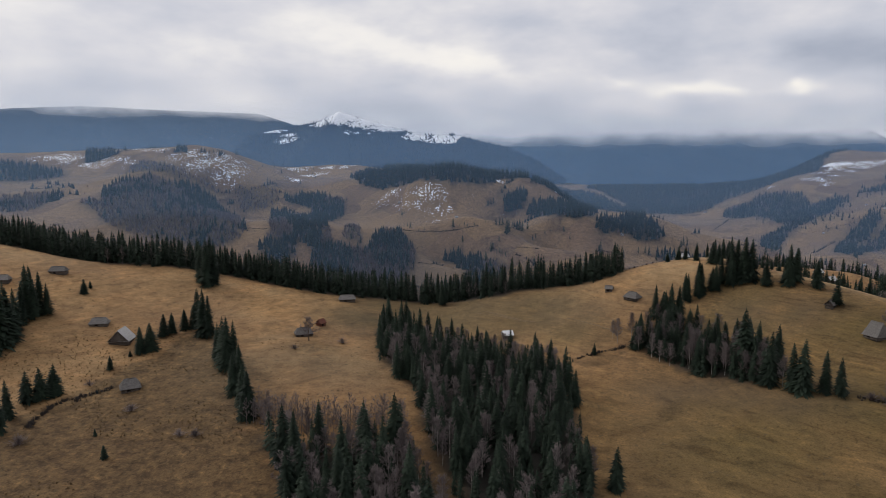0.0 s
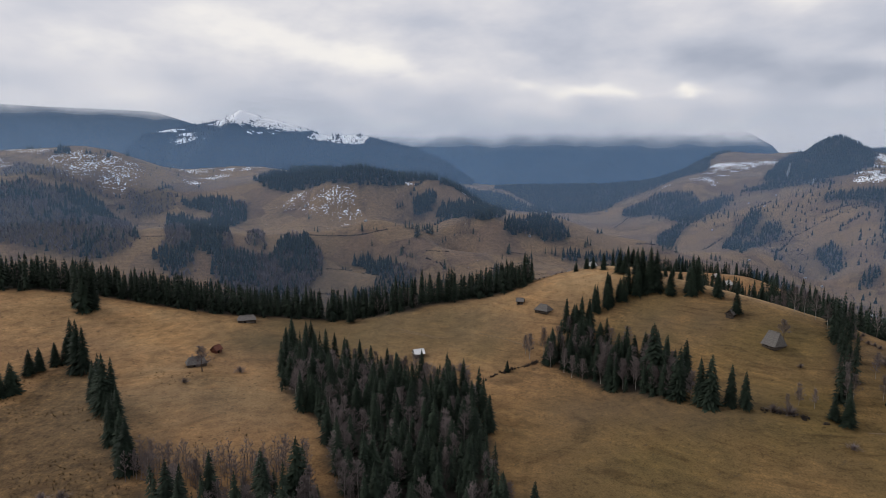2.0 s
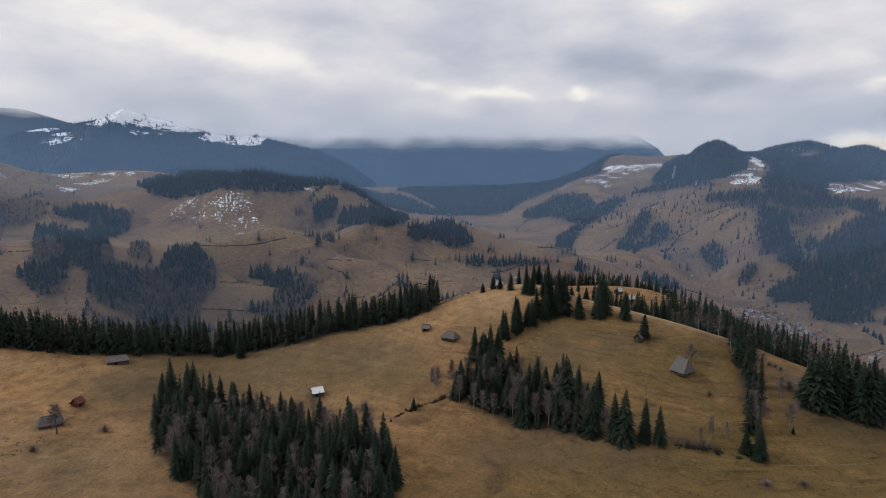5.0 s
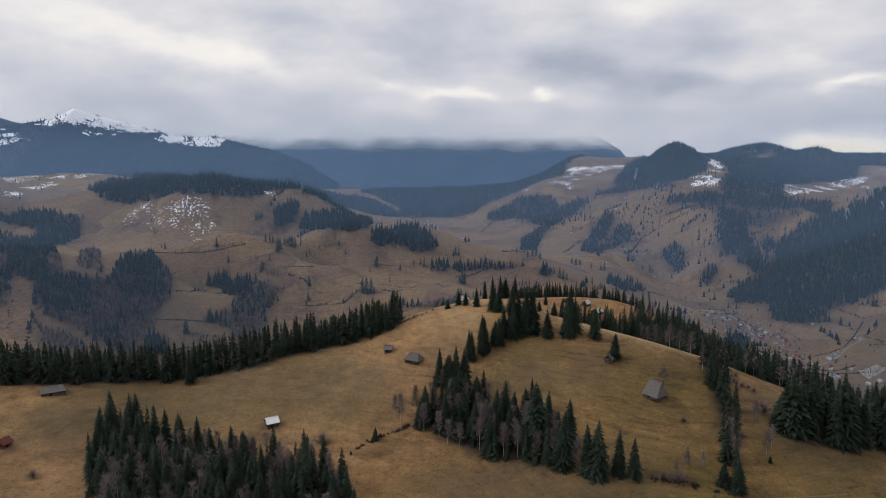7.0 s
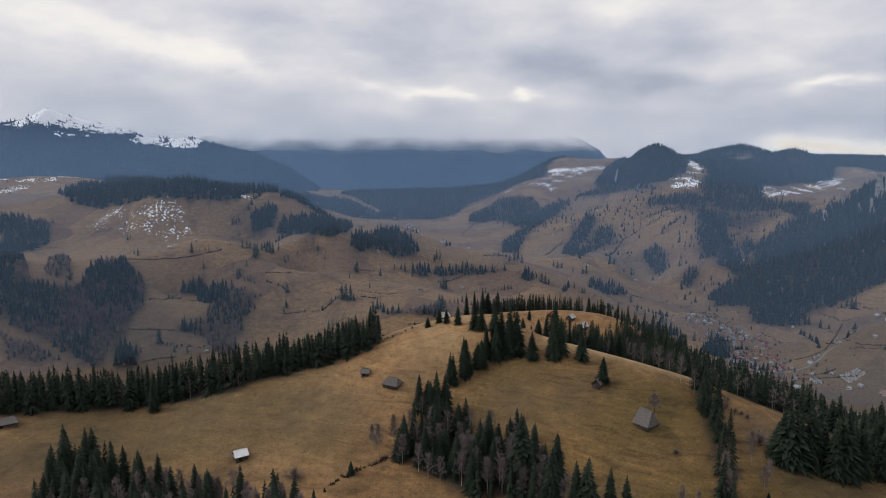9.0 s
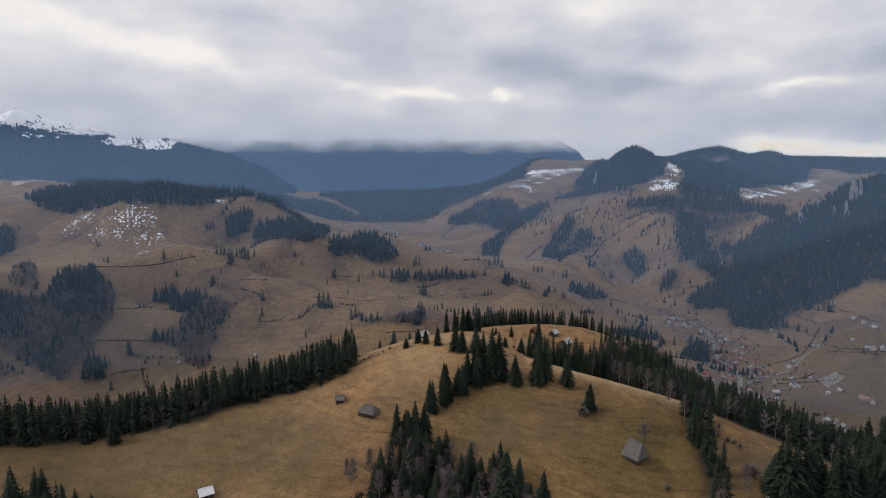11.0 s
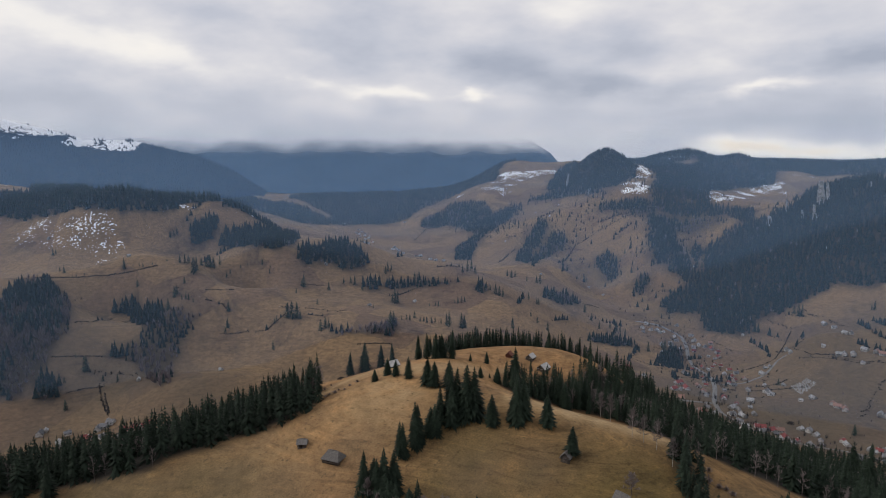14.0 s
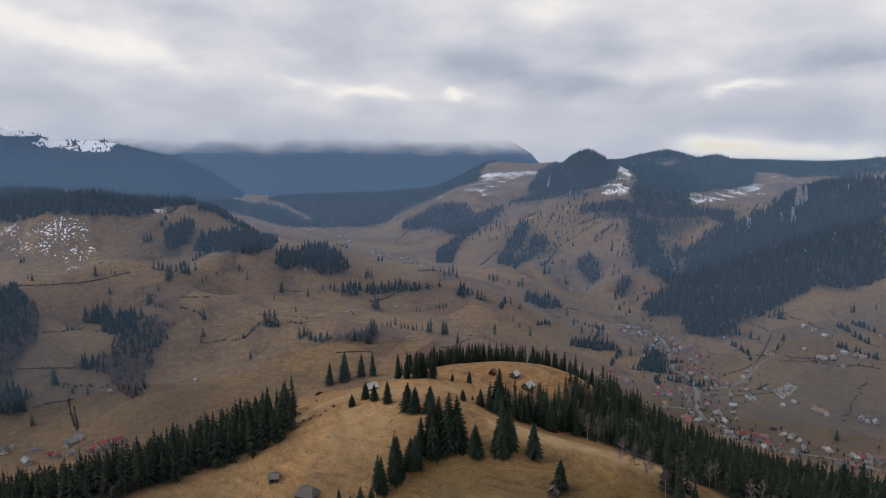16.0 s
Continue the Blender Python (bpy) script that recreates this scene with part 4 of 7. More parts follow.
def ridge(name, crest, foot, mat, label, steps=160, rows=26, rough=22, seed=0, trees=0, snow=(), back=True):
    """A mountain chain: a crest line with two flanks that fall to the foot height."""
    cx, cy, cz = (np.array(c, float) for c in zip(*crest))
    run = np.concatenate([[0], np.cumsum(np.hypot(np.diff(cx), np.diff(cy)))])
    s = np.linspace(0, run[-1], steps)
    x, y, z = np.interp(s, run, cx), np.interp(s, run, cy), np.interp(s, run, cz)
    k = np.ones(5) / 5
    pad = np.pad(z, 2, mode="edge")
    z = 0.5 * z + 0.5 * np.convolve(pad, k, "valid")
    tx, ty = np.gradient(x), np.gradient(y)
    ln = np.hypot(tx, ty)
    nx, ny = np.full(steps, float(np.mean(ty / ln))), np.full(steps, float(np.mean(-tx / ln)))
    side = np.linspace(-1, 1, 2 * rows + 1) if back else np.linspace(0, 1, rows + 1)
    reach = (z - foot) * 2.1 + 60
    px = x[:, None] + nx[:, None] * side[None] * reach[:, None]
    py = y[:, None] + ny[:, None] * side[None] * reach[:, None]
    fall = np.abs(side) ** 0.92
    pz = z[:, None] + (foot - z)[:, None] * fall[None]
    pz = pz + (value_noise(px, py, 210, seed + 3, 4) - 0.5) * 2 * rough * np.clip(np.abs(side)[None] * 3 + 0.12, 0, 1)
    m = len(side)
    co = np.stack([px, py, pz], -1).reshape(-1, 3)
    i = np.arange(steps * m).reshape(steps, m)
    a, b, c, d = i[:-1, :-1].ravel(), i[:-1, 1:].ravel(), i[1:, 1:].ravel(), i[1:, :-1].ravel()
    tri = np.concatenate([np.stack([a, b, c], -1), np.stack([a, c, d], -1)])
    me = tri_mesh(name, co, tri, mat, True)
    white = np.zeros(len(co))
    for sx, sy, sz, r, flat in snow:
        d = np.sqrt((co[:, 0] - sx) ** 2 + (co[:, 1] - sy) ** 2 + ((co[:, 2] - sz) / flat) ** 2) / r
        white = np.maximum(white, np.clip(1.25 - d * 0.85, 0, 1))
    layer = me.color_attributes.new("cover", "FLOAT_COLOR", "POINT")
    layer.data.foreach_set("color", np.stack([white, white, white, np.ones(len(co))], -1).astype(np.float32).ravel())
    ob = tagged(new(name, me), label, "mountain", kind="structure")
    if trees:
        rng = np.random.default_rng(seed + 90)
        i0, j0 = rng.integers(0, steps - 1, trees), rng.integers(0, m - 1, trees)
        u, w = rng.random((trees, 1)), rng.random((trees, 1))
        g = co.reshape(steps, m, 3)
        at = (g[i0, j0] * (1 - u) + g[i0 + 1, j0] * u) * (1 - w) + (g[i0, j0 + 1] * (1 - u) + g[i0 + 1, j0 + 1] * u) * w
        bald = white.reshape(steps, m)[i0, j0]
        at = at[rng.random(trees) > bald * 0.86]
        FOREST_SPOTS.append((at, label))
    return ob


FOREST_SPOTS = []
# slope colours: bluish base, then the emission that stands in for haze
M_MOUNT_LEFT = cloud_top(backdrop_material("haze_glow_slopes", (0.02, 0.027, 0.038), (0.014, 0.031, 0.060)), 550, 655)
M_MOUNT_BLUE = cloud_top(backdrop_material("haze_glow_wall", (0.02, 0.027, 0.038), (0.016, 0.042, 0.084)), 410, 545)
M_MOUNT_FOREST = cloud_top(backdrop_material("haze_glow_forest", (0.018, 0.026, 0.034), (0.005, 0.015, 0.036)), 620, 720)
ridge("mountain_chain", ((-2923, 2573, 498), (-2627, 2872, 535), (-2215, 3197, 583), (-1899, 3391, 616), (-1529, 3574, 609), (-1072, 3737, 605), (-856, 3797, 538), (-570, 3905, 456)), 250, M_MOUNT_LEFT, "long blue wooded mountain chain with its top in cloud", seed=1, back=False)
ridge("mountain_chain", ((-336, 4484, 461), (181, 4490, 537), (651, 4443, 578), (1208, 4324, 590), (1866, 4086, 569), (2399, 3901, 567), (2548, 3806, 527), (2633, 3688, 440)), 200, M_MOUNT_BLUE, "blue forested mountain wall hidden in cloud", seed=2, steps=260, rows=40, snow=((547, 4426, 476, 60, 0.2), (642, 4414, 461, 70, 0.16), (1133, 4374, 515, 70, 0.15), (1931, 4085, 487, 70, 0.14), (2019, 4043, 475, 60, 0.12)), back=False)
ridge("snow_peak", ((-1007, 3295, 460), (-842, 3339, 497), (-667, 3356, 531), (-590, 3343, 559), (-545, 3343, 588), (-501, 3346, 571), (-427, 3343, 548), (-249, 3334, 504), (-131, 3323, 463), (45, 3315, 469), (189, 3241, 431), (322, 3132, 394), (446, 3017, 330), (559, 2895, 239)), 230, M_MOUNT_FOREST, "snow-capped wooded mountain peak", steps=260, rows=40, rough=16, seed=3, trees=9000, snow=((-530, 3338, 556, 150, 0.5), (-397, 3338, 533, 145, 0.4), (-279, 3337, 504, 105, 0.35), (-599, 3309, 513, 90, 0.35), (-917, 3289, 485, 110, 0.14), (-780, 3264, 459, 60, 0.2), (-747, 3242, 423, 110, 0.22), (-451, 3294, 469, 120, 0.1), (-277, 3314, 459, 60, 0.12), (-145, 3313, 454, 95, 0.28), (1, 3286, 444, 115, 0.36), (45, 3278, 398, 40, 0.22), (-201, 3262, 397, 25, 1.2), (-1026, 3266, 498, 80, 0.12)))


# ---- trees ----
def ring_tube(points, radii, sides):
    """Points and triangles of a tube along a line."""
    v, t = [], []
    for (x, y, z), r in zip(points, radii):
        for k in range(sides):
            a = 2 * math.pi * k / sides
            v.append((x + r * math.cos(a), y + r * math.sin(a), z))
    for i in range(len(points) - 1):
        for k in range(sides):
            p, q = i * sides + k, i * sides + (k + 1) % sides
            t += [(p, q, q + sides), (p, q + sides, p + sides)]
    return v, t


def spruce_crown(rng, tall=20.0, whorls=26, wide=0.20, bare=0.07, most=16):
    """A spruce's crown: tier upon tier of narrow pointed fronds that reach out and droop a little."""
    v, t = [], []
    lean = rng.uniform(0, 6.3)
    for w in range(whorls):
        f = (w / (whorls - 1)) ** 0.92
        step = tall * (1 - bare) / whorls
        z = tall * (bare + (0.975 - bare) * f)
        reach = tall * wide * (1 - f) ** 0.73 * (1 - 0.9 * max(0.0, 0.12 - f)) + 0.012 * tall
        reach *= rng.uniform(0.93, 1.07)
        count = max(6, int(round(most - (most - 6) * f)))
        turn = rng.uniform(0, 6.3)
        loose = 0.22 - 0.12 * f
        for k in range(count):
            if rng.random() < 0.08:
                continue
            a = turn + 2 * math.pi * (k + rng.uniform(-0.4, 0.4)) / count
            r = reach * rng.uniform(1.0 - 1.4 * loose, 1.0 + loose) * (1 + 0.08 * math.cos(a - lean))
            drop = r * rng.uniform(0.30, 0.60) * (1 - 0.7 * f)
            half = r * rng.uniform(0.13, 0.19) * (1 + 0.9 * f)
            ca, sa = math.cos(a), math.sin(a)
            zz = z + step * rng.uniform(-0.4, 0.4)
            hang = step * rng.uniform(0.35, 0.75)
            b = len(v)
            v += [(0, 0, zz + 0.40 * step),
                  (0.45 * r * ca - half * sa, 0.45 * r * sa + half * ca, zz - 0.40 * drop),
                  (r * ca, r * sa, zz - drop),
                  (0.45 * r * ca + half * sa, 0.45 * r * sa - half * ca, zz - 0.40 * drop),
                  (0.62 * r * ca, 0.62 * r * sa, zz - 0.55 * drop - hang)]
            t += [(b, b + 1, b + 2), (b, b + 2, b + 3), (b + 1, b + 4, b + 3)]
    b = len(v)
    v += [(-0.15, -0.08, tall * 0.94), (0.15, -0.08, tall * 0.94), (0, 0.15, tall * 0.94), (0, 0, tall * 1.015)]
    t += [(b, b + 1, b + 3), (b + 1, b + 2, b + 3), (b + 2, b, b + 3)]
    return np.array(v), np.array(t)


def spruce_trunk(tall=20.0):
    return ring_tube([(0, 0, -0.8), (0, 0, tall * 0.3), (0, 0, tall * 0.95)], [tall * 0.013, tall * 0.009, 0.03], 6)


def bare_crown(rng, tall=13.0, limbs=13, spread=0.26, twigs=13, sprigs=6, thick=1.0):
    """Limbs and fine leafless twigs of a birch or alder."""
    v, t = [], []

    def stick(p, q, r0, r1):
        d = (q - p).normalized()
        s = d.orthogonal().normalized()
        s.rotate(Matrix.Rotation(rng.uniform(0, 6.3), 3, d))
        u = d.cross(s)
        b = len(v)
        for c, r in ((p, r0), (q, r1)):
            v.extend([tuple(c + s * r), tuple(c - 0.5 * r * s + 0.87 * r * u), tuple(c - 0.5 * r * s - 0.87 * r * u)])
        for k in range(3):
            m = (k + 1) % 3
            t.extend([(b + k, b + m, b + 3 + m), (b + k, b + 3 + m, b + 3 + k)])

    def twig(p, q, w):
        s = Vector((rng.uniform(-1, 1), rng.uniform(-1, 1), 0.2)).normalized() * w
        b = len(v)
        v.extend([tuple(p - s), tuple(p + s), tuple(q)])
        t.append((b, b + 1, b + 2))

    for i in range(limbs):
        f = 0.28 + 0.68 * i / limbs
        a = i * 2.4 + rng.uniform(-0.4, 0.4)
        p = Vector((0, 0, tall * f))
        r = tall * spread * (1.15 - f) * rng.uniform(0.8, 1.2)
        q = p + Vector((math.cos(a) * r, math.sin(a) * r, tall * rng.uniform(0.10, 0.2)))
        stick(p, q, tall * 0.004, tall * 0.0015)
        for j in range(twigs):
            s = p.lerp(q, rng.uniform(0.2, 1.0))
            e = s + Vector((rng.uniform(-1, 1), rng.uniform(-1, 1), rng.uniform(0.2, 1.4))) * tall * 0.085
            twig(s, e, tall * 0.0050 * thick)
            for g in range(sprigs):
                s2 = s.lerp(e, rng.uniform(0.2, 1.0))
                e2 = s2 + Vector((rng.uniform(-1, 1), rng.uniform(-1, 1), rng.uniform(-0.2, 1.0))) * tall * 0.05
                twig(s2, e2, tall * 0.0054 * thick)
    return np.array(v), np.array(t)


def bare_trunk(tall=13.0):
    return ring_tube([(0, 0, -0.6), (0.1, 0.05, tall * 0.35), (-0.05, 0.1, tall * 0.75), (0.05, 0, tall)], [tall * 0.011, tall * 0.009, tall * 0.005, 0.03], 5)


def with_trunk(crown, trunk):
    """Crown and trunk as one shape, for trees past counting."""
    v, t = np.array(trunk[0]), np.array(trunk[1])
    return np.concatenate([crown[0], v]), np.concatenate([crown[1], t + len(crown[0])])


def bush_shape(rng, tall=2.6):
    v, t = [], []
    for i in range(150):
        a, e = rng.uniform(0, 6.3), rng.uniform(0.25, 1.5)
        d = Vector((math.cos(a) * math.cos(e), math.sin(a) * math.cos(e), math.sin(e)))
        p = d * tall * rng.uniform(0.0, 0.55)
        q = d * tall * rng.uniform(0.6, 1.05) + Vector((rng.uniform(-1, 1), rng.uniform(-1, 1), rng.uniform(-1, 1))) * tall * 0.12
        s = Vector((-math.sin(a), math.cos(a), rng.uniform(-0.5, 0.5))) * tall * 0.02
        b = len(v)
        v.extend([tuple(p - s), tuple(p + s), tuple(q)])
        t.append((b, b + 1, b + 2))
    return np.array(v), np.array(t)


RNG = random.Random(7)
SPRUCE_SHAPES = [(spruce_crown(RNG, 20, w, k, b), spruce_trunk(20)) for w, k, b in ((22, 0.235, 0.08), (21, 0.26, 0.06), (23, 0.215, 0.12), (21, 0.275, 0.05), (22, 0.20, 0.15), (22, 0.245, 0.10), (20, 0.23, 0.06))]
LONE_SHAPES = [(spruce_crown(RNG, 20, w, k, b, 19), spruce_trunk(20)) for w, k, b in ((25, 0.235, 0.07), (24, 0.22, 0.10), (24, 0.26, 0.06), (25, 0.23, 0.12), (25, 0.205, 0.08))]
BELT_SHAPES = [spruce_crown(RNG, 20, w, k, b, 8) for w, k, b in ((13, 0.215, 0.05), (12, 0.24, 0.06), (13, 0.195, 0.10), (12, 0.225, 0.06), (13, 0.18, 0.13))]
BARE_SHAPES = [(bare_crown(RNG, 13, n, s), bare_trunk(13)) for n, s in ((20, 0.27), (18, 0.34), (22, 0.23), (19, 0.30))]
LONE_MESH = [(tri_mesh("crown", c[0], c[1], M_NEEDLE), tri_mesh("trunk", k[0], k[1], M_BARK)) for c, k in LONE_SHAPES]
BELT_BARE = [with_trunk(bare_crown(RNG, 13, n, s, 6, 3, 2.1), bare_trunk(13)) for n, s in ((9, 0.27), (8, 0.32), (10, 0.24))]
SPRUCE_MESH = [(tri_mesh("crown", c[0], c[1], M_NEEDLE), tri_mesh("trunk", k[0], k[1], M_BARK)) for c, k in SPRUCE_SHAPES]
BARE_MESH = [(tri_mesh("crown", c[0], c[1], M_TWIG), tri_mesh("trunk", k[0], k[1], M_BIRCH)) for c, k in BARE_SHAPES]
BROAD_MESH = (tri_mesh("crown", *bare_crown(RNG, 13, 26, 0.62, 14, 7, 1.8), M_TWIG), tri_mesh("trunk", *ring_tube([(0, 0, -0.6), (0.1, 0, 3), (0, 0.1, 8), (0, 0, 12)], [0.42, 0.32, 0.16, 0.04], 6), M_BARK))
BUSH_MESH = [tri_mesh("bush", *bush_shape(RNG), M_TWIG) for _ in range(3)]


def spot(x, y, sink=0.0):
    return float(height(x, y)) - sink


def tree_thing(kind, meshes, x, y, tall, natural, label, group):
    """One tree: an empty at its foot that carries trunk and crown."""
    ob = new(kind)
    k = tall / natural
    ob.matrix_world = Matrix.LocRotScale((x, y, spot(x, y, 0.15)), Euler((RNG.uniform(-0.02, 0.02), RNG.uniform(-0.02, 0.02), RNG.uniform(0, 6.3))), (k * RNG.uniform(0.9, 1.12), k * RNG.uniform(0.9, 1.12), k))
    ob.empty_display_size = 0.5
    for name, me in zip(("crown", "trunk"), meshes):
        p = new(name, me)
        p.parent = ob
    return tagged(ob, label, "tree", group)


def spruce(x, y, tall, label="dark green spruce tree standing on the dry pasture", group="spruces on the pasture", shapes=None):
    ob = tree_thing("spruce_tree", RNG.choice(shapes or SPRUCE_MESH), x, y, tall, 20.0, label, group)
    if tall < 16:
        ob.scale.x *= 1.35
        ob.scale.y *= 1.35
    return ob


def bare_tree(x, y, tall, label="leafless grey-brown birch among the spruces", group="bare birches"):
    return tree_thing("birch_tree", RNG.choice(BARE_MESH), x, y, tall, 13.0, label, group)


def broad_tree(x, y, tall, label):
    return tree_thing("bare_tree", BROAD_MESH, x, y, tall, 13.0, label, "bare birches")


def bush(x, y, tall, label="low leafless brown bush on the pasture"):
    ob = new("bush", RNG.choice(BUSH_MESH))
    k = tall / 2.6
    ob.matrix_world = Matrix.LocRotScale((x, y, spot(x, y, 0.1)), Euler((0, 0, RNG.uniform(0, 6.3))), (k * 1.25, k * 1.25, k))
    return tagged(ob, label, "bush", "bushes on the pasture")


def scatter(poly, gap, seed, jitter=0.42, by=0.0):
    """Spots about gap metres apart inside a polygon."""
    rng = random.Random(seed)
    xs, ys = [p[0] for p in poly], [p[1] for p in poly]
    out = []
    x0, y0 = min(xs) - 2 * by, min(ys) - 2 * by
    for i in range(int((max(xs) - x0 + 2 * by) / gap) + 2):
        for j in range(int((max(ys) - y0 + 2 * by) / gap) + 2):
            out.append((x0 + (i + rng.uniform(-jitter, jitter) + 0.5 * (j % 2)) * gap, y0 + (j + rng.uniform(-jitter, jitter)) * gap))
    a = np.array(out)
    keep = ragged(poly, a[:, 0], a[:, 1], by) if by else inside(poly, a[:, 0], a[:, 1])
    return a[keep]


def joined(name, shapes, spots, talls, natural, mat, label, category="woodland", seed=1, girth=1.0):
    """Many trees past counting, in one mesh."""
    rng = np.random.default_rng(seed)
    V, T, base = [], [], 0
    z = height(spots[:, 0], spots[:, 1])
    pick = rng.integers(0, len(shapes), len(spots))
    for i, (sx, sy) in enumerate(spots):
        v, t = shapes[pick[i]]
        a, k = rng.uniform(0, 6.3), talls[i] / natural
        c, s = math.cos(a) * k, math.sin(a) * k
        q = np.empty_like(v)
        wide = rng.uniform(0.88, 1.15) * girth
        q[:, 0] = (v[:, 0] * c - v[:, 1] * s) * wide + sx
        q[:, 1] = (v[:, 0] * s + v[:, 1] * c) * wide + sy
        q[:, 2] = v[:, 2] * k + z[i] - 0.15
        V.append(q), T.append(t + base)
        base += len(v)
    ob = new(name, tri_mesh(name, np.concatenate(V), np.concatenate(T), mat))
    return tagged(ob, label, category, kind="stuff")


def far_cone(rng, tiers=3, sides=6):
    """A distant spruce: ragged tiers."""
    v, t = [], []
    for k in range(tiers):
        f = k / tiers
        z0, z1 = 20 * (0.04 + 0.9 * f), 20 * min(1.02, 0.50 + 0.52 * (k + 1) / tiers)
        r = 4.9 * (1 - f) ** 0.85
        b = len(v)
        for s in range(sides):
            a = 2 * math.pi * (s + 0.5 * k) / sides + rng.uniform(-0.2, 0.2)
            rr = r * rng.uniform(0.7, 1.2)
            v.append((rr * math.cos(a), rr * math.sin(a), z0 + rng.uniform(-1.0, 0.8)))
        v.append((rng.uniform(-0.2, 0.2), rng.uniform(-0.2, 0.2), z1))
        t += [(b + s, b + (s + 1) % sides, b + sides) for s in range(sides)]
    return np.array(v), np.array(t)


def far_bare(rng):
    """A distant leafless tree: a loose spray of twigs."""
    v, t = [], []
    for i in range(22):
        a, e = rng.uniform(0, 6.3), rng.uniform(0.5, 1.5)
        d = Vector((math.cos(a) * math.cos(e), math.sin(a) * math.cos(e), math.sin(e) * 1.6))
        p, q = d * rng.uniform(0, 3.0), d * rng.uniform(5, 8)
        s = Vector((-math.sin(a), math.cos(a), 0)) * rng.uniform(0.25, 0.5)
        b = len(v)
        v.extend([tuple(p - s), tuple(p + s), tuple(q)])
        t.append((b, b + 1, b + 2))
    return np.array(v), np.array(t)


FAR_SHAPES = [far_cone(RNG, 3, 5) for _ in range(8)]
DEEP_SHAPES = [far_cone(RNG, 2, 5) for _ in range(8)]
FAR_BARE = [far_bare(RNG) for _ in range(6)]


def mountain_trees(at, seed):
    rng = np.random.default_rng(seed)
    V, T, base = [], [], 0
    for i, (x, y, z) in enumerate(at):
        v, t = DEEP_SHAPES[int(rng.integers(0, len(DEEP_SHAPES)))]
        k = rng.uniform(0.45, 0.8)
        V.append(v * (k * 1.3, k * 1.3, k) + (x, y, z - 1.0)), T.append(t + base)
        base += len(v)
    # the trees take the same haze emission as their slope
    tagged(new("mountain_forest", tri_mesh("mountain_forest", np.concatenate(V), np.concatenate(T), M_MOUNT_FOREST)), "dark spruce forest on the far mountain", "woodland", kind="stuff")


for k, (at, label) in enumerate(FOREST_SPOTS):
    mountain_trees(at, 400 + k)

# single trees: x, y, height
LONE_A = (
    (-217, 326, 22.6), (-219, 319, 22.1), (-226, 338, 23.3), (-213, 331, 18.3), (-215, 304, 22.5), (-157, 417, 32.4), (-163, 415, 26.6), (-108, 295, 17.9),
    (-98, 285, 23.9), (-90, 265, 18.6), (-78, 241, 20.4), (-83, 250, 18.8), (-104, 289, 24.3), (-222, 328, 28.1), (-218, 333, 23.3), (-217, 311, 23.0),
    (-214, 300, 30.6), (-212, 293, 31.3), (-211, 282, 31.5), (-212, 364, 9.4), (-213, 373, 4.8), (-200, 428, 6.3), (-138, 340, 14.2), (-142, 337, 12.1),
    (-146, 330, 12.2), (-148, 324, 13.2),
)
LONE_B = (
    (-147, 306, 14.8), (-150, 302, 14.1), (-155, 283, 7.1), (-153, 298, 3.3), (-166, 258, 14), (-168, 252, 15), (-172, 249, 14.5), (-171, 236, 16.5),
    (-167, 225, 18), (-132, 227, 3.2), (-120, 211, 5.4), (-156, 408, 32.9), (-153, 414, 28.4), (-129, 330, 26.0), (-125, 327, 24.2), (-137, 343, 22.2),
    (-100, 282, 27.1), (-109, 295, 19.2), (-88, 263, 22.2), (-90, 260, 19.5), (-79, 240, 12.4), (60, 204, 16.6), (83, 333, 6.5),
)
LONE_C = (
    (150, 259, 21.2), (152, 255, 23.7), (159, 251, 18.9), (162, 246, 17.3), (144, 267, 24.8), (152, 276, 23.3), (122, 352, 19.9), (126, 351, 15.9),
    (129, 347, 22.2), (133, 346, 20.4), (142, 361, 17.2), (150, 362, 21.8), (159, 364, 13.6), (188, 228, 10.2), (191, 224, 12.9), (199, 237, 7.5),
    (236, 244, 19.0), (241, 241, 19.4), (247, 239, 21.3), (237, 247, 15.2), (254, 233, 19.2), (259, 233, 22.2), (265, 232, 21.7), (214, 231, 3.4),
    (83, 332, 5.6), (0, 428, 18.4),
)
LONE_D = (
    (236, 244, 22.5), (237, 242, 25), (239, 240, 24), (245, 239, 25.5), (253, 242, 23), (253, 234, 24), (255, 232, 26), (263, 234, 22), (290, 245, 22), (285, 238, 24),
    (70, 327, 2.2), (142, 286, 30.8),
)
LONE_E = (
    (202, 315, 13.7), (203, 335, 16.5), (193, 344, 23.2), (197, 344, 20.4), (183, 350, 15.1), (170, 366, 26.5), (173, 365, 24.4), (176, 361, 27.2),
    (179, 359, 25.1), (160, 362, 15.9), (152, 363, 19.0), (143, 360, 16.7),
)
LONE_F = (
    (298, 921, 32.9), (318, 918, 40.8), (341, 914, 32.6), (353, 903, 34.8), (163, 429, 9.9), (165, 422, 9.7), (169, 414, 12.2), (204, 479, 17.2),
    (203, 463, 17.2), (206, 457, 17.0), (212, 461, 15.9), (216, 454, 17.1), (174, 400, 14.6), (176, 396, 13.7), (182, 391, 14.4), (238, 448, 8.0),
    (226, 448, 5.1), (154, 425, 6.7), (192, 346, 13.0), (193, 342, 11.9), (203, 335, 15.7), (165, 366, 18.8), (169, 362, 20.7), (176, 360, 22.5),
)
LONE_G = (
    (249, 232, 23.0), (257, 232, 19.1), (294, 251, 18.8), (282, 238, 21.2), (274, 229, 24.9), (435, 332, 31.5), (398, 315, 25.8), (250, 236, 17.8),
    (279, 226, 26.9), (417, 312, 34.8),
)
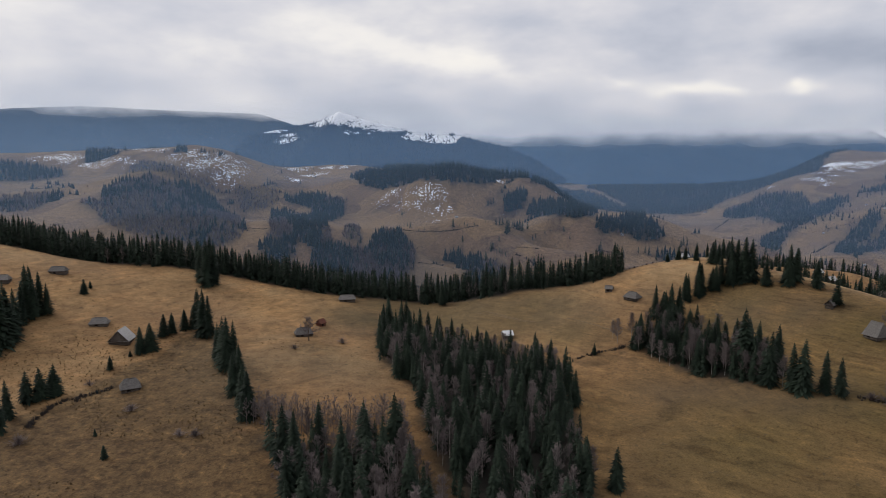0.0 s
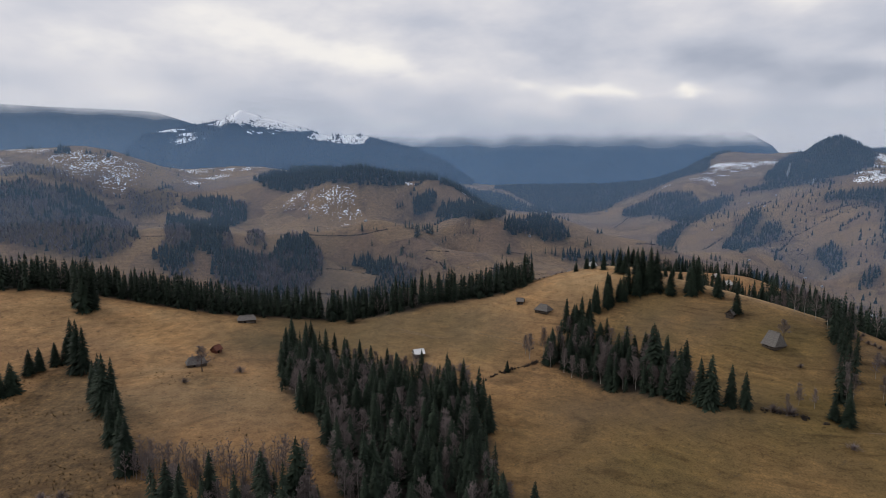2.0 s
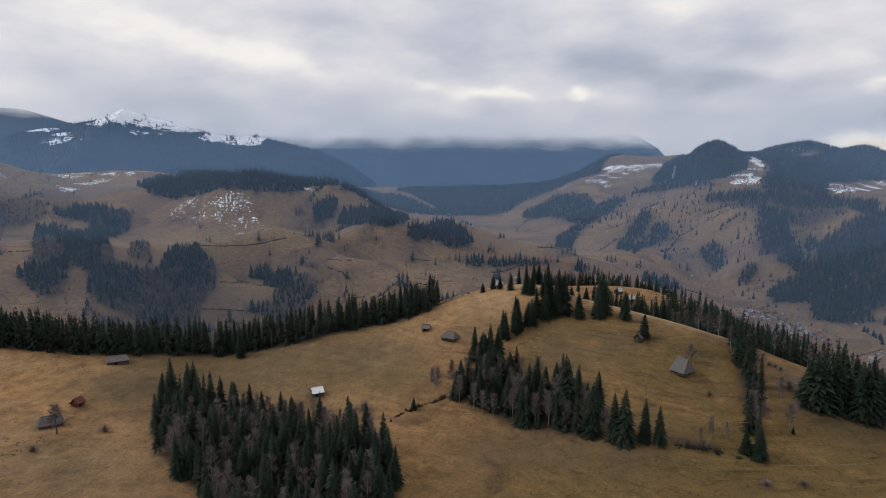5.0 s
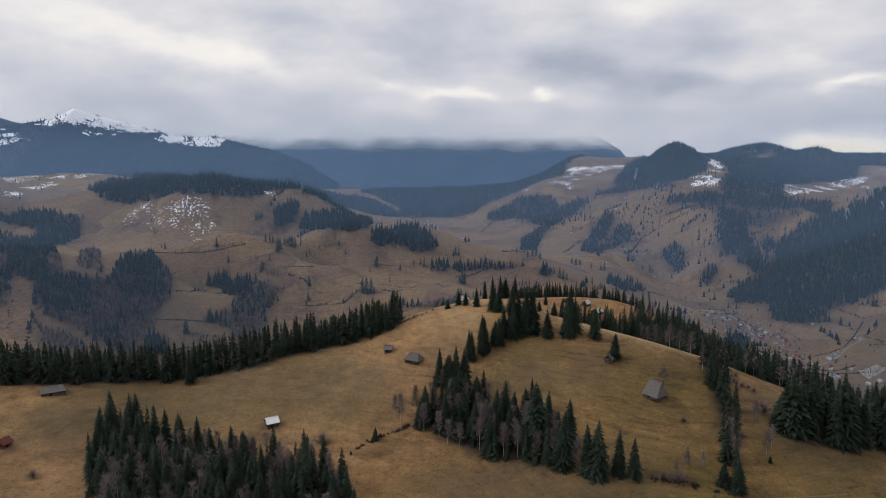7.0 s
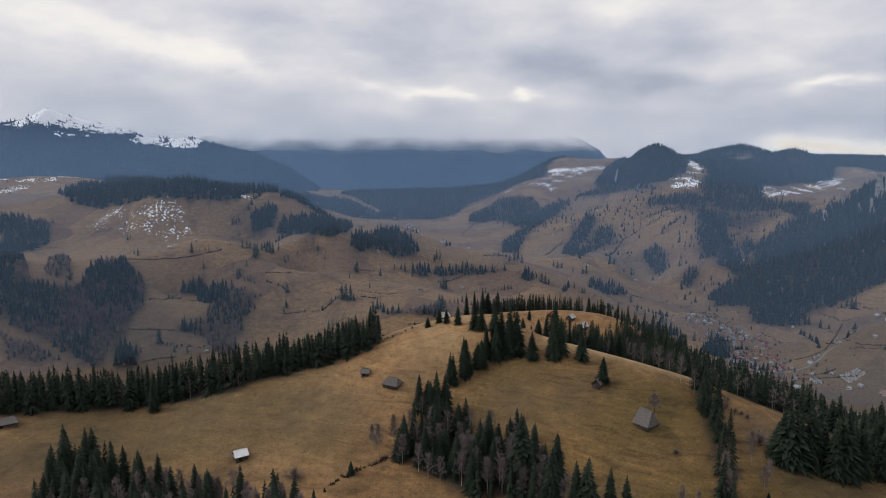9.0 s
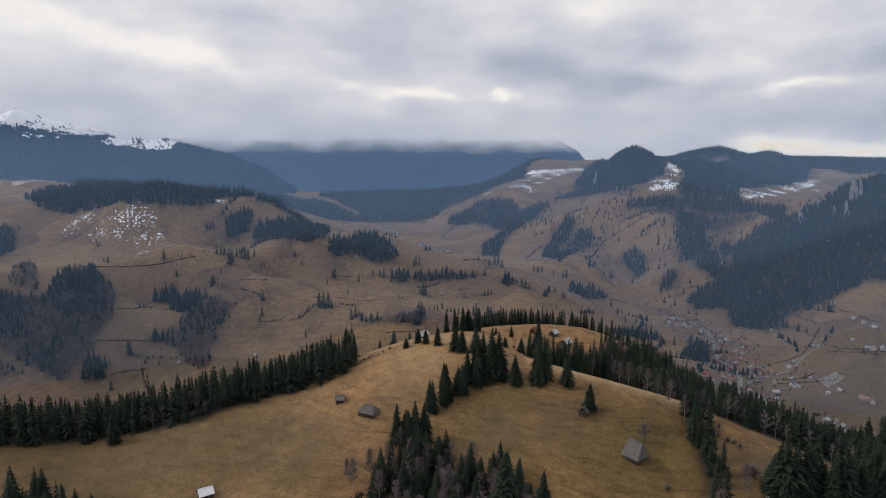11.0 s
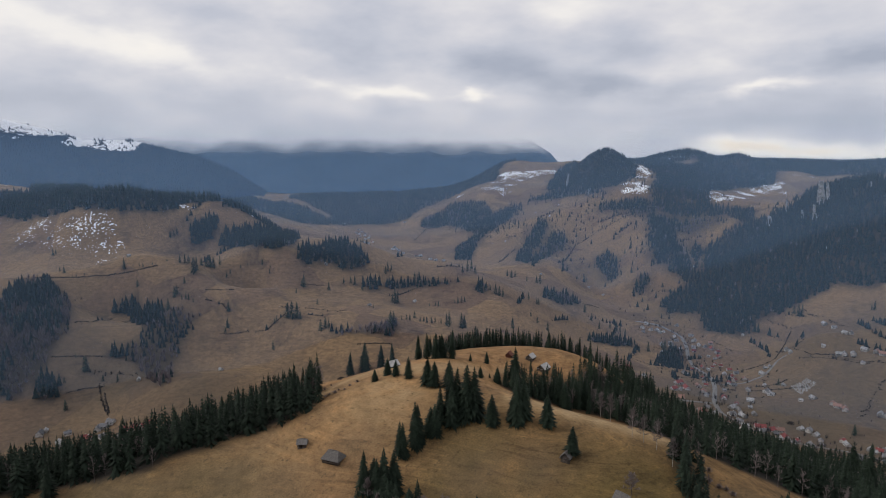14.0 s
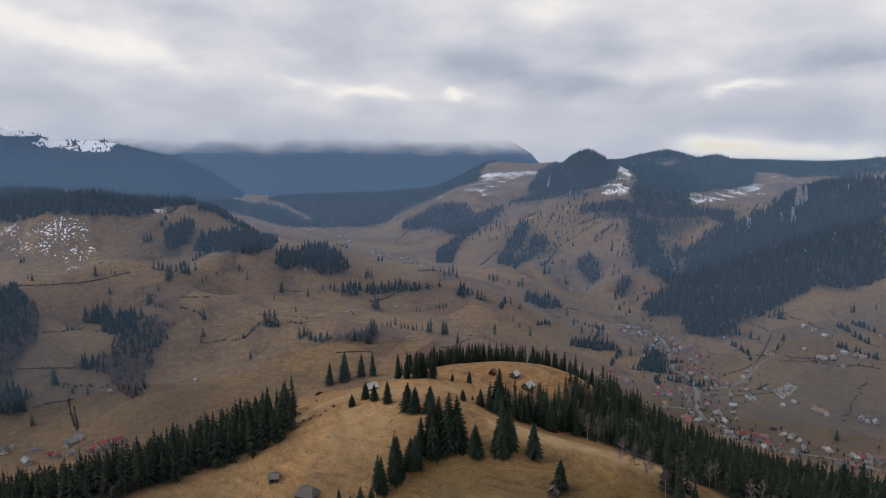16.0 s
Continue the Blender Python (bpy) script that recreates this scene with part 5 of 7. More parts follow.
LONE_H = (
    (236, 412, 24.8), (222, 409, 9.7), (212, 411, 6.7), (241, 403, 12.3), (253, 407, 18.0), (260, 401, 20.6), (268, 396, 19.8), (246, 418, 4.0),
    (259, 408, 11.3), (274, 396, 20.5), (258, 394, 15.9), (221, 416, 2.7),
)

for i, (x, y, h) in enumerate(LONE_A + LONE_B + LONE_C + LONE_D + LONE_E + LONE_F + LONE_G + LONE_H):
    spruce(x, y, h, shapes=LONE_MESH)


def plant(poly, gap, seed, bare_share, tall, label, group):
    """A copse: the trees that stand out singly are things, the rest that fill it are one mesh."""
    rng = random.Random(seed + 50)
    fill, talls = [], []
    for x, y in scatter(poly, gap, seed):
        h = tall * rng.uniform(0.5, 1.15)
        if rng.random() < bare_share:
            bare_tree(x, y, rng.uniform(10, 15))
        elif h > 0.88 * tall:
            spruce(x, y, h, label, group)
        else:
            fill.append((x, y))
            talls.append(h)
    joined("spruce_copse", BELT_SHAPES, np.array(fill), talls, 20.0, M_NEEDLE, "smaller dark spruces that fill the copse", seed=seed)


plant(CENTRE_WOOD, 5.6, 1, 0.22, 18, "dark green spruce in a dense mixed copse", "spruces of the copse")
plant(BIRCH_WOOD, 5.2, 2, 0.55, 20, "slim dark spruce among bare birches", "spruces of the copse")
joined("bare_thicket", BELT_BARE, scatter(BIRCH_FRINGE, 2.7, 19), np.random.default_rng(19).uniform(5, 11, 4000), 13.0, M_TWIG, "leafless lilac-brown thicket along the edge of the copse", seed=19)
plant(MIDDLE_WOOD, 4.1, 3, 0.32, 17, "dark green spruce in a copse on the slope", "spruces of the slope copse")


def wood(name, poly, gap, seed, bare_share, tall, label, detail=False):
    """A wood past counting: spruces in one mesh, bare trees in another."""
    rng = np.random.default_rng(seed)
    at = scatter(poly, gap, seed, by=0.0 if detail else 4.0)
    for field in CLEARINGS:
        at = at[~inside(field, at[:, 0], at[:, 1])]
    if len(at) < 2:
        return
    if not detail:
        thin = value_noise(at[:, 0], at[:, 1], 45, seed + 2, 2)
        at = at[rng.random(len(at)) < np.clip(thin * 4.0 - 0.5, 0.35 if bare_share > 0.3 else 0.6, 1)]
    clump = value_noise(at[:, 0], at[:, 1], 70, seed, 2)
    bare = rng.random(len(at)) < np.clip(bare_share * (0.2 + 4.0 * np.clip(clump - 0.35, 0, 1) * 2), 0, 0.95)
    if (~bare).sum():
        a = at[~bare]
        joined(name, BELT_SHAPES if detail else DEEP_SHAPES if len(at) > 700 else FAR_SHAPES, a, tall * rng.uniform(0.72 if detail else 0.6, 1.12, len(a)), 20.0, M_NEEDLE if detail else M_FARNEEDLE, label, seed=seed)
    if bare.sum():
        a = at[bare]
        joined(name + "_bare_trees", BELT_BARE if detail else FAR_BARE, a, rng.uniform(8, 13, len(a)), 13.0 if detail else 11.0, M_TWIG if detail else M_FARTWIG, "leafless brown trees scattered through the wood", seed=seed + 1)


wood("spruce_row", RIGHT_HEDGE, 5.2, 5, 0.25, 16, "row of dark spruces down the grassy slope", True)
wood("spruce_belt", BELT, 6.0, 11, 0.06, 21, "long dense belt of dark spruces behind the crest", True)
wood("spruce_wood", SADDLE_WOOD, 5.5, 14, 0.30, 15, "spruces and bare birches in the dip behind the crest", True)
wood("spruce_wood", RIGHT_WOOD, 7.0, 12, 0.20, 20, "spruce wood falling down the slope to the village", True)
wood("spruce_wood", KNOLL_BELT, 5.3, 13, 0.08, 15, "line of spruces behind the grassy knoll", True)
for outline, gap, seed, bare_share, tall in FAR_STANDS:
    wood("bare_thicket" if bare_share > 0.7 else "mixed_wood" if bare_share > 0.3 else "spruce_wood", outline, gap, seed, bare_share, tall,
         "leafless purple-brown thicket on the far slope" if bare_share > 0.7 else "dark spruces and bare trees in a far gully" if bare_share > 0.3 else "distant wood of dark spruces on the hillside")

# single spruces on the far fields: x, y, height
FAR_LONE_A = (
    (22, 1342, 19.7), (36, 1338, 5.5), (46, 1334, 8.7), (52, 1330, 7.6), (67, 1326, 6.5), (91, 1326, 8.6), (-71, 1360, 13.4), (-78, 1372, 9.0),
    (-53, 1474, 9.7), (-95, 1455, 12.0), (-90, 1455, 9.6), (-58, 1342, 5.5), (-52, 1342, 6.6), (-40, 1347, 6.6), (106, 1473, 14.6), (113, 1477, 12.2),
    (119, 1481, 14.6), (112, 1321, 15.1), (120, 1320, 17.2), (126, 1320, 16.1), (132, 1287, 29.3), (137, 1295, 25.3), (148, 1322, 16.2), (157, 1325, 19.5),
)
FAR_LONE_B = (
    (164, 1333, 24.0), (170, 1336, 21.9), (183, 1351, 20.0), (258, 1332, 13.2), (270, 1318, 6.5), (267, 1310, 10.8), (191, 1326, 13.0), (199, 1337, 11.0),
    (220, 1346, 6.7), (233, 1345, 6.7), (41, 1306, 14.9), (114, 1264, 14.4), (96, 1245, 20.1), (100, 1249, 16.2), (106, 1225, 9.9), (112, 1221, 11.8),
    (116, 1216, 11.8), (122, 1208, 7.8), (84, 1214, 19.6), (173, 1175, 19.0), (319, 1259, 23.0), (316, 1259, 15.7), (298, 1231, 10.2), (223, 1071, 17.3),
)
FAR_LONE_C = (
    (-31, 1087, 26.0), (-29, 1091, 21.8), (-9, 1069, 10.2), (9, 1061, 11.8), (-55, 1073, 8.6), (-43, 1114, 7.1), (-51, 1021, 14.6), (259, 1128, 25.8),
    (265, 1123, 27.5), (272, 1118, 27.4), (276, 1112, 13.7), (223, 1119, 9.1), (237, 1125, 9.1), (241, 1128, 11.0), (167, 1148, 16.6), (162, 1140, 12.8),
    (363, 1247, 16.8), (397, 1262, 15.0), (411, 1262, 15.0), (417, 1256, 19.2), (425, 1236, 14.8), (406, 1297, 8.8), (296, 1062, 17.4), (314, 1148, 11.4),
)
FAR_LONE_D = (
    (236, 244, 22.5), (237, 242, 25), (239, 240, 24), (245, 239, 25.5), (253, 242, 23), (253, 234, 24), (255, 232, 26), (263, 234, 22), (290, 245, 22), (285, 238, 24),
    (401, 1109, 7.5), (473, 1189, 28.8), (479, 1191, 24.8), (470, 1194, 15.5), (500, 1294, 20.3), (507, 1292, 18.0), (493, 1288, 15.7), (304, 1064, 17.5),
    (308, 1059, 13.9), (396, 1017, 25.8), (402, 1019, 24.2), (543, 1242, 15.4), (544, 1259, 22.2), (557, 1266, 20.2), (495, 1017, 19.7), (497, 1011, 25.0),
    (517, 1006, 25.1), (523, 1007, 21.6), (452, 1050, 12.7), (423, 1036, 8.8), (432, 1037, 10.7), (437, 1035, 12.4), (454, 1032, 8.9), (461, 1033, 9.0),
)
FAR_LONE_E = (
    (464, 1027, 10.7), (471, 1024, 10.7), (478, 1025, 10.7), (487, 1021, 9.0), (537, 1174, 6.2), (546, 1166, 8.3), (551, 1163, 10.4), (581, 1153, 10.4),
    (586, 1150, 12.5), (592, 1147, 14.6), (599, 1147, 10.4), (652, 1255, 16.1), (669, 1264, 23.3), (682, 1271, 28.2), (685, 1260, 18.7), (669, 1149, 21.5),
    (675, 1145, 19.4), (679, 1138, 17.2), (668, 1168, 10.9), (741, 1141, 17.7), (752, 1128, 15.4), (762, 1136, 13.3), (845, 1302, 15.3), (872, 1288, 25.6),
)
FAR_LONE_F = (
    (868, 1296, 18.0), (833, 1367, 15.9), (835, 1352, 18.3), (847, 1354, 15.8), (902, 1164, 19.3), (880, 1115, 16.3), (707, 1028, 16.1), (701, 1052, 12.2),
    (626, 1020, 19.1), (702, 1075, 10.4), (524, 970, 17.4), (1155, 1470, 18.8), (1211, 1527, 13.1), (1225, 1520, 13.1), (1075, 1456, 15.1), (1289, 1469, 16.5),
    (1316, 1235, 24.3), (1323, 1227, 15.2), (1315, 1372, 22.4), (872, 1080, 15.9), (906, 1087, 13.9), (916, 1078, 16.2), (924, 1077, 13.9), (929, 1067, 11.6),
)
FAR_LONE_G = (
    (911, 984, 19.7), (879, 975, 15.0), (957, 987, 22.5), (957, 994, 15.8), (1248, 775, 12.3), (1250, 771, 17.2), (1265, 741, 9.8), (859, 569, 15.0),
    (934, 730, 11.6), (1219, 887, 20.1), (1209, 888, 25.0), (1214, 901, 17.6),
)
FAR_LONE = FAR_LONE_A + FAR_LONE_B + FAR_LONE_C + FAR_LONE_D + FAR_LONE_E + FAR_LONE_F + FAR_LONE_G
joined("scattered_spruces", BELT_SHAPES, np.array([q[:2] for q in FAR_LONE], float), [q[2] for q in FAR_LONE], 20.0, M_NEEDLE, "dark spruces standing alone on the far fields", seed=79, girth=1.35)


# ---- scattered trees and hedge rows on the far hillsides ----
def loose_trees(name, box, gap, seed, keep, low, high, label, bare=False):
    """Lone trees and bushes strewn over a stretch of hillside, thicker in places."""
    x0, y0, x1, y1 = box
    at = scatter(((x0, y0), (x1, y0), (x1, y1), (x0, y1)), gap, seed)
    rng = np.random.default_rng(seed)
    thick = value_noise(at[:, 0], at[:, 1], 130, seed + 4, 3)
    at = at[rng.random(len(at)) < keep * np.clip((thick - 0.35) * 4, 0.05, 1.6)]
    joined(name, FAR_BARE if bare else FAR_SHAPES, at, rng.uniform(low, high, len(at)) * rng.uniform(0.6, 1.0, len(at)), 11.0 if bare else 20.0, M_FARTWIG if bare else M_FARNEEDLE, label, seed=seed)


loose_trees("scattered_bushes", (-500, 960, 820, 1620), 24, 72, 0.16, 2, 4.5, "leafless bushes scattered over the far pasture", True)
loose_trees("scattered_spruces", (1080, 1130, 1800, 2200), 17, 73, 0.30, 10, 20, "lone spruces scattered over the far valley side")
loose_trees("scattered_bushes", (1050, 1130, 1800, 2200), 15, 74, 0.65, 3, 8, "leafless bushes scattered over the far valley side", True)
loose_trees("scattered_bushes", (780, 480, 1400, 1150), 20, 75, 0.40, 2.5, 6, "leafless bushes scattered round the village", True)
loose_trees("scattered_spruces", (-1100, 1450, -350, 2100), 26, 76, 0.22, 5, 13, "lone spruces scattered over the upper pasture")
loose_trees("scattered_bushes", (-1100, 1300, -350, 2100), 22, 77, 0.28, 3, 7, "leafless bushes scattered over the upper pasture", True)

# hedge rows between the far fields, as lines on the plan
FAR_HEDGES_A = (
    (((-112, 1332), (-68, 1341), (-28, 1344), (39, 1330), (74, 1322)), 2, 4, 0.8),
    (((-48, 1194), (-24, 1200), (3, 1265)), 3, 8, 0.6),
    (((-74, 1119), (-42, 1118), (12, 1110)), 2, 3, 0.9),
    (((-52, 1053), (-33, 1059), (-8, 1057)), 2, 3, 0.9),
    (((-14, 1064), (-10, 1028), (-1, 977)), 2, 3, 0.9),
    (((154, 1141), (198, 1131), (223, 1119)), 2, 4, 0.8),
    (((223, 1119), (241, 1128), (257, 1137)), 4, 9, 0.4),
    (((142, 1206), (166, 1192), (173, 1175)), 3, 6, 0.6),
)
FAR_HEDGES_B = (
    (((285, 1123), (310, 1096)), 3, 6, 0.6),
    (((321, 1266), (358, 1265)), 2, 4, 0.8),
    (((332, 993), (376, 969)), 2, 3, 1),
    (((145, 1230), (192, 1217)), 2, 3, 1),
    (((474, 1219), (538, 1244)), 3, 6, 0.5),
    (((610, 1290), (684, 1279)), 3, 9, 0.4),
    (((1078, 838), (1043, 753), (1062, 690)), 2, 5, 0.8),
    (((896, 756), (932, 733), (960, 734)), 2, 5, 0.8),
)
FAR_HEDGES_C = (
    (((1386, 1688), (1433, 1663), (1492, 1624)), 5, 10, 0.2),
    (((942, 1220), (997, 1226)), 2, 4, 0.8),
    (((1096, 1521), (1263, 1660), (1316, 1658)), 5, 10, 0.3),
    (((1298, 1662), (1394, 1644), (1492, 1624)), 4, 9, 0.4),
    (((1046, 725), (1059, 670), (1075, 630)), 2, 5, 0.8),
    (((974, 1638), (1102, 1746)), 4, 9, 0.3),
    (((929, 2134), (1031, 2259), (1114, 2237)), 3, 7, 0.4),
)
HEDGES_C = (
    (((-7, 1042), (0, 981)), 2, 4, 0.9),
    (((73, 331), (86, 334), (101, 335)), 1, 2, 1.0),
    (((167, 243), (176, 236), (185, 227)), 1, 3, 0.9),
    (((-145, 266), (-161, 251), (-160, 228)), 1, 2.5, 0.8),
    (((194, 626), (303, 898)), 2, 4, 0.3),
)
HEDGES_D = (
    (((858, 768), (903, 732), (956, 694)), 2, 5, 0.8),
    (((1034, 766), (1054, 667), (1100, 637)), 2, 5, 0.7),
    (((983, 824), (1047, 816), (1150, 861)), 3, 6, 0.8),
)
HEDGES = FAR_HEDGES_A + FAR_HEDGES_B + FAR_HEDGES_C + HEDGES_C + HEDGES_D


def scrub_shape(rng):
    """A clump of a low thorny hedge, one metre high."""
    v, t = [], []
    for i in range(16):
        a, r = rng.uniform(0, 6.3), rng.uniform(0.1, 0.9)
        x, y, h = r * math.cos(a), r * math.sin(a), rng.uniform(0.55, 1.1) * (1.1 - 0.45 * r)
        w = rng.uniform(0.22, 0.42)
        b = len(v)
        v.extend([(x - w * math.sin(a), y + w * math.cos(a), -0.25), (x + w * math.sin(a), y - w * math.cos(a), -0.2), (x * 1.25, y * 1.25, h)])
        t.append((b, b + 1, b + 2))
    return np.array(v), np.array(t)


SCRUB = [scrub_shape(RNG) for _ in range(5)]
M_FARSCRUB = plain_material("distant_scrub", (0.030, 0.026, 0.024), (0.065, 0.055, 0.050), 0.05)


def along(line, gap, rng, spread):
    pts = np.array(line, float)
    run = np.concatenate([[0], np.cumsum(np.hypot(*np.diff(pts, axis=0).T))])
    s = np.arange(0, run[-1], gap)
    s = s + rng.uniform(-0.3, 0.3, len(s)) * gap
    return np.stack([np.interp(s, run, pts[:, 0]), np.interp(s, run, pts[:, 1])], -1) + rng.normal(0, spread, (len(s), 2))


def hedge_row(line, gap, seed, low, high, bare_share):
    """A field boundary: low scrub all along it, with small spruces standing up here and there."""
    rng = np.random.default_rng(seed)
    scrub = along(line, 1.5, rng, 0.5)
    scrub = scrub[value_noise(scrub[:, 0], scrub[:, 1], 22, seed, 2) > 0.36]
    if len(scrub):
        joined("hedge_row", SCRUB, scrub, rng.uniform(0.8, 2.1, len(scrub)), 1.0, M_FARSCRUB, "low dark thorn hedge between fields", "hedge", seed=seed)
    at = along(line, gap, rng, 1.2)
    at = at[rng.random(len(at)) > bare_share]
    if len(at):
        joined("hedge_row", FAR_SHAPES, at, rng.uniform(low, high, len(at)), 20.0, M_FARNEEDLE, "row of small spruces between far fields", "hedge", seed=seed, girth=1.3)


for k, (line, low, high, share) in enumerate(HEDGES):
    hedge_row(line, 8.0, 200 + k, low, high, share)


def field_hedges(box, count, seed):
    """Hedges that run along the contours between the old fields."""
    rng = np.random.default_rng(seed)
    x0, y0, x1, y1 = box
    tall_at, low_at = [], []
    for k in range(count):
        x, y = rng.uniform(x0, x1), rng.uniform(y0, y1)
        turn = rng.choice((0.0, 0.0, 0.5)) * math.pi + rng.normal(0, 0.25)
        firs = rng.random() < 0.45
        for step in range(int(rng.integers(7, 22))):
            gx = float(height(x + 8, y) - height(x - 8, y))
            gy = float(height(x, y + 8) - height(x, y - 8))
            a = math.atan2(gx, -gy) + turn
            x, y = x + 6.5 * math.cos(a), y + 6.5 * math.sin(a)
            if any(bool(inside(w, x, y)) for w in FAR_WOODS):
                continue
            if firs and rng.random() < 0.6:
                tall_at.append((x + rng.normal(0, 1), y + rng.normal(0, 1)))
            elif rng.random() < 0.85:
                low_at.append((x + rng.normal(0, 1), y + rng.normal(0, 1)))
    tall_at, low_at = np.array(tall_at), np.array(low_at)
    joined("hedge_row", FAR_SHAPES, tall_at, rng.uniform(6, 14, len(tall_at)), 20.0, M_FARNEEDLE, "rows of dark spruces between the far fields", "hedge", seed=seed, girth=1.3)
    low_at = np.concatenate([low_at + rng.normal(0, 1.6, low_at.shape) for _ in range(3)])
    joined("hedge_row", SCRUB, low_at, rng.uniform(0.7, 2.0, len(low_at)), 1.0, M_FARSCRUB, "low brown hedges between the far fields", "hedge", seed=seed + 1)


field_hedges((-450, 960, 800, 1500), 16, 301)
field_hedges((1080, 1150, 1750, 2100), 18, 303)
field_hedges((800, 560, 1350, 1150), 45, 305)
field_hedges((-1000, 1350, -400, 2000), 25, 307)


def tussock_shape(rng):
    """A clump of rank dry grass."""
    v, t = [], []
    for i in range(9):
        a = rng.uniform(0, 6.3)
        r, h = rng.uniform(0.25, 0.6), rng.uniform(0.3, 0.75)
        b = len(v)
        v.extend([(0.3 * math.cos(a + 0.9) * r, 0.3 * math.sin(a + 0.9) * r, -0.1), (0.3 * math.cos(a - 0.9) * r, 0.3 * math.sin(a - 0.9) * r, -0.1), (math.cos(a) * r, math.sin(a) * r, h)])
        t.append((b, b + 1, b + 2))
    return np.array(v), np.array(t)


def strew_tussocks(box, gap, seed, cut, tall, mat, label):
    x0, y0, x1, y1 = box
    at = scatter(((x0, y0), (x1, y0), (x1, y1), (x0, y1)), gap, seed)
    thick = value_noise(at[:, 0], at[:, 1], 26, seed, 3)
    at = at[thick > cut]
    for w in NEAR_WOODS:
        at = at[~inside(w, at[:, 0], at[:, 1])]
    rng = np.random.default_rng(seed)
    joined("grass_tussocks", TUSSOCKS, at, rng.uniform(0.5, 1.3, len(at)) * tall, 1.0, mat, label, "grass", seed=seed)


TUSSOCKS = [tussock_shape(RNG) for _ in range(5)]
M_TUSSOCK = plain_material("rank_grass", (0.075, 0.050, 0.025), (0.150, 0.100, 0.048), 0.3)
strew_tussocks((-240, 150, -40, 330), 2.6, 91, 0.57, 1.2, M_TUSSOCK, "dark clumps of rank dry grass on the slope")
strew_tussocks((-120, 270, 130, 430), 3.2, 92, 0.60, 0.7, M_TUSSOCK, "scattered clumps of dry grass on the meadow")
strew_tussocks((80, 130, 330, 470), 3.2, 93, 0.60, 0.7, M_TUSSOCK, "scattered clumps of dry grass on the hill")


# ---- huts and barns on the near pasture ----
M_SHINGLE = plain_material("weathered_shingles", (0.080, 0.074, 0.070), (0.165, 0.154, 0.147), 1.6, bump=0.7, per_object=0.2)
M_SILVER = plain_material("silvered_shingles", (0.27, 0.265, 0.26), (0.50, 0.49, 0.48), 1.3, bump=0.5)
M_SHEET = plain_material("white_sheet_roof", (0.62, 0.64, 0.67), (0.80, 0.81, 0.82), 0.5, rough=0.45)
M_LOG = plain_material("old_logs", (0.045, 0.036, 0.030), (0.115, 0.095, 0.080), 2.2, bump=0.6, per_object=0.2)
M_REDWOOD = plain_material("red_brown_boards", (0.090, 0.035, 0.025), (0.170, 0.070, 0.050), 2.0, bump=0.4)
M_DARK = plain_material("dark_opening", (0.012, 0.010, 0.009), (0.022, 0.018, 0.015), 3.0)


def add_box(v, t, x0, y0, z0, x1, y1, z1):
    b = len(v)
    v += [(x0, y0, z0), (x1, y0, z0), (x1, y1, z0), (x0, y1, z0), (x0, y0, z1), (x1, y0, z1), (x1, y1, z1), (x0, y1, z1)]
    for a, c, d, e in ((0, 3, 2, 1), (4, 5, 6, 7), (0, 1, 5, 4), (1, 2, 6, 5), (2, 3, 7, 6), (3, 0, 4, 7)):
        t += [(b + a, b + c, b + d), (b + a, b + d, b + e)]


def part(name, shape, mat, parent, label=""):
    """A mesh under a thing or a part."""
    ob = new(name, tri_mesh(name, shape[0], shape[1], mat))
    ob.parent = parent
    if label:
        tagged(ob, label)
    return ob


def log_walls(l, w, h, logs):
    """The logs of four walls, stacked and crossing at the corners."""
    out = []
    d = h / logs
    for k in range(logs):
        z = k * d
        o = 0.22 if k % 2 else 0.05
        low = 0.9 if k == 0 else 0
        for s in (-1, 1):
            for box in ((-l / 2 - o, s * w / 2 - 0.12, z - low, l / 2 + o, s * w / 2 + 0.12, z + d * 0.9),
                        (s * l / 2 - 0.12, -w / 2 - 0.27 + o, z - low, s * l / 2 + 0.12, w / 2 + 0.27 - o, z + d * 0.9)):
                v, t = [], []
                add_box(v, t, *box)
                out.append((v, t))
    return out


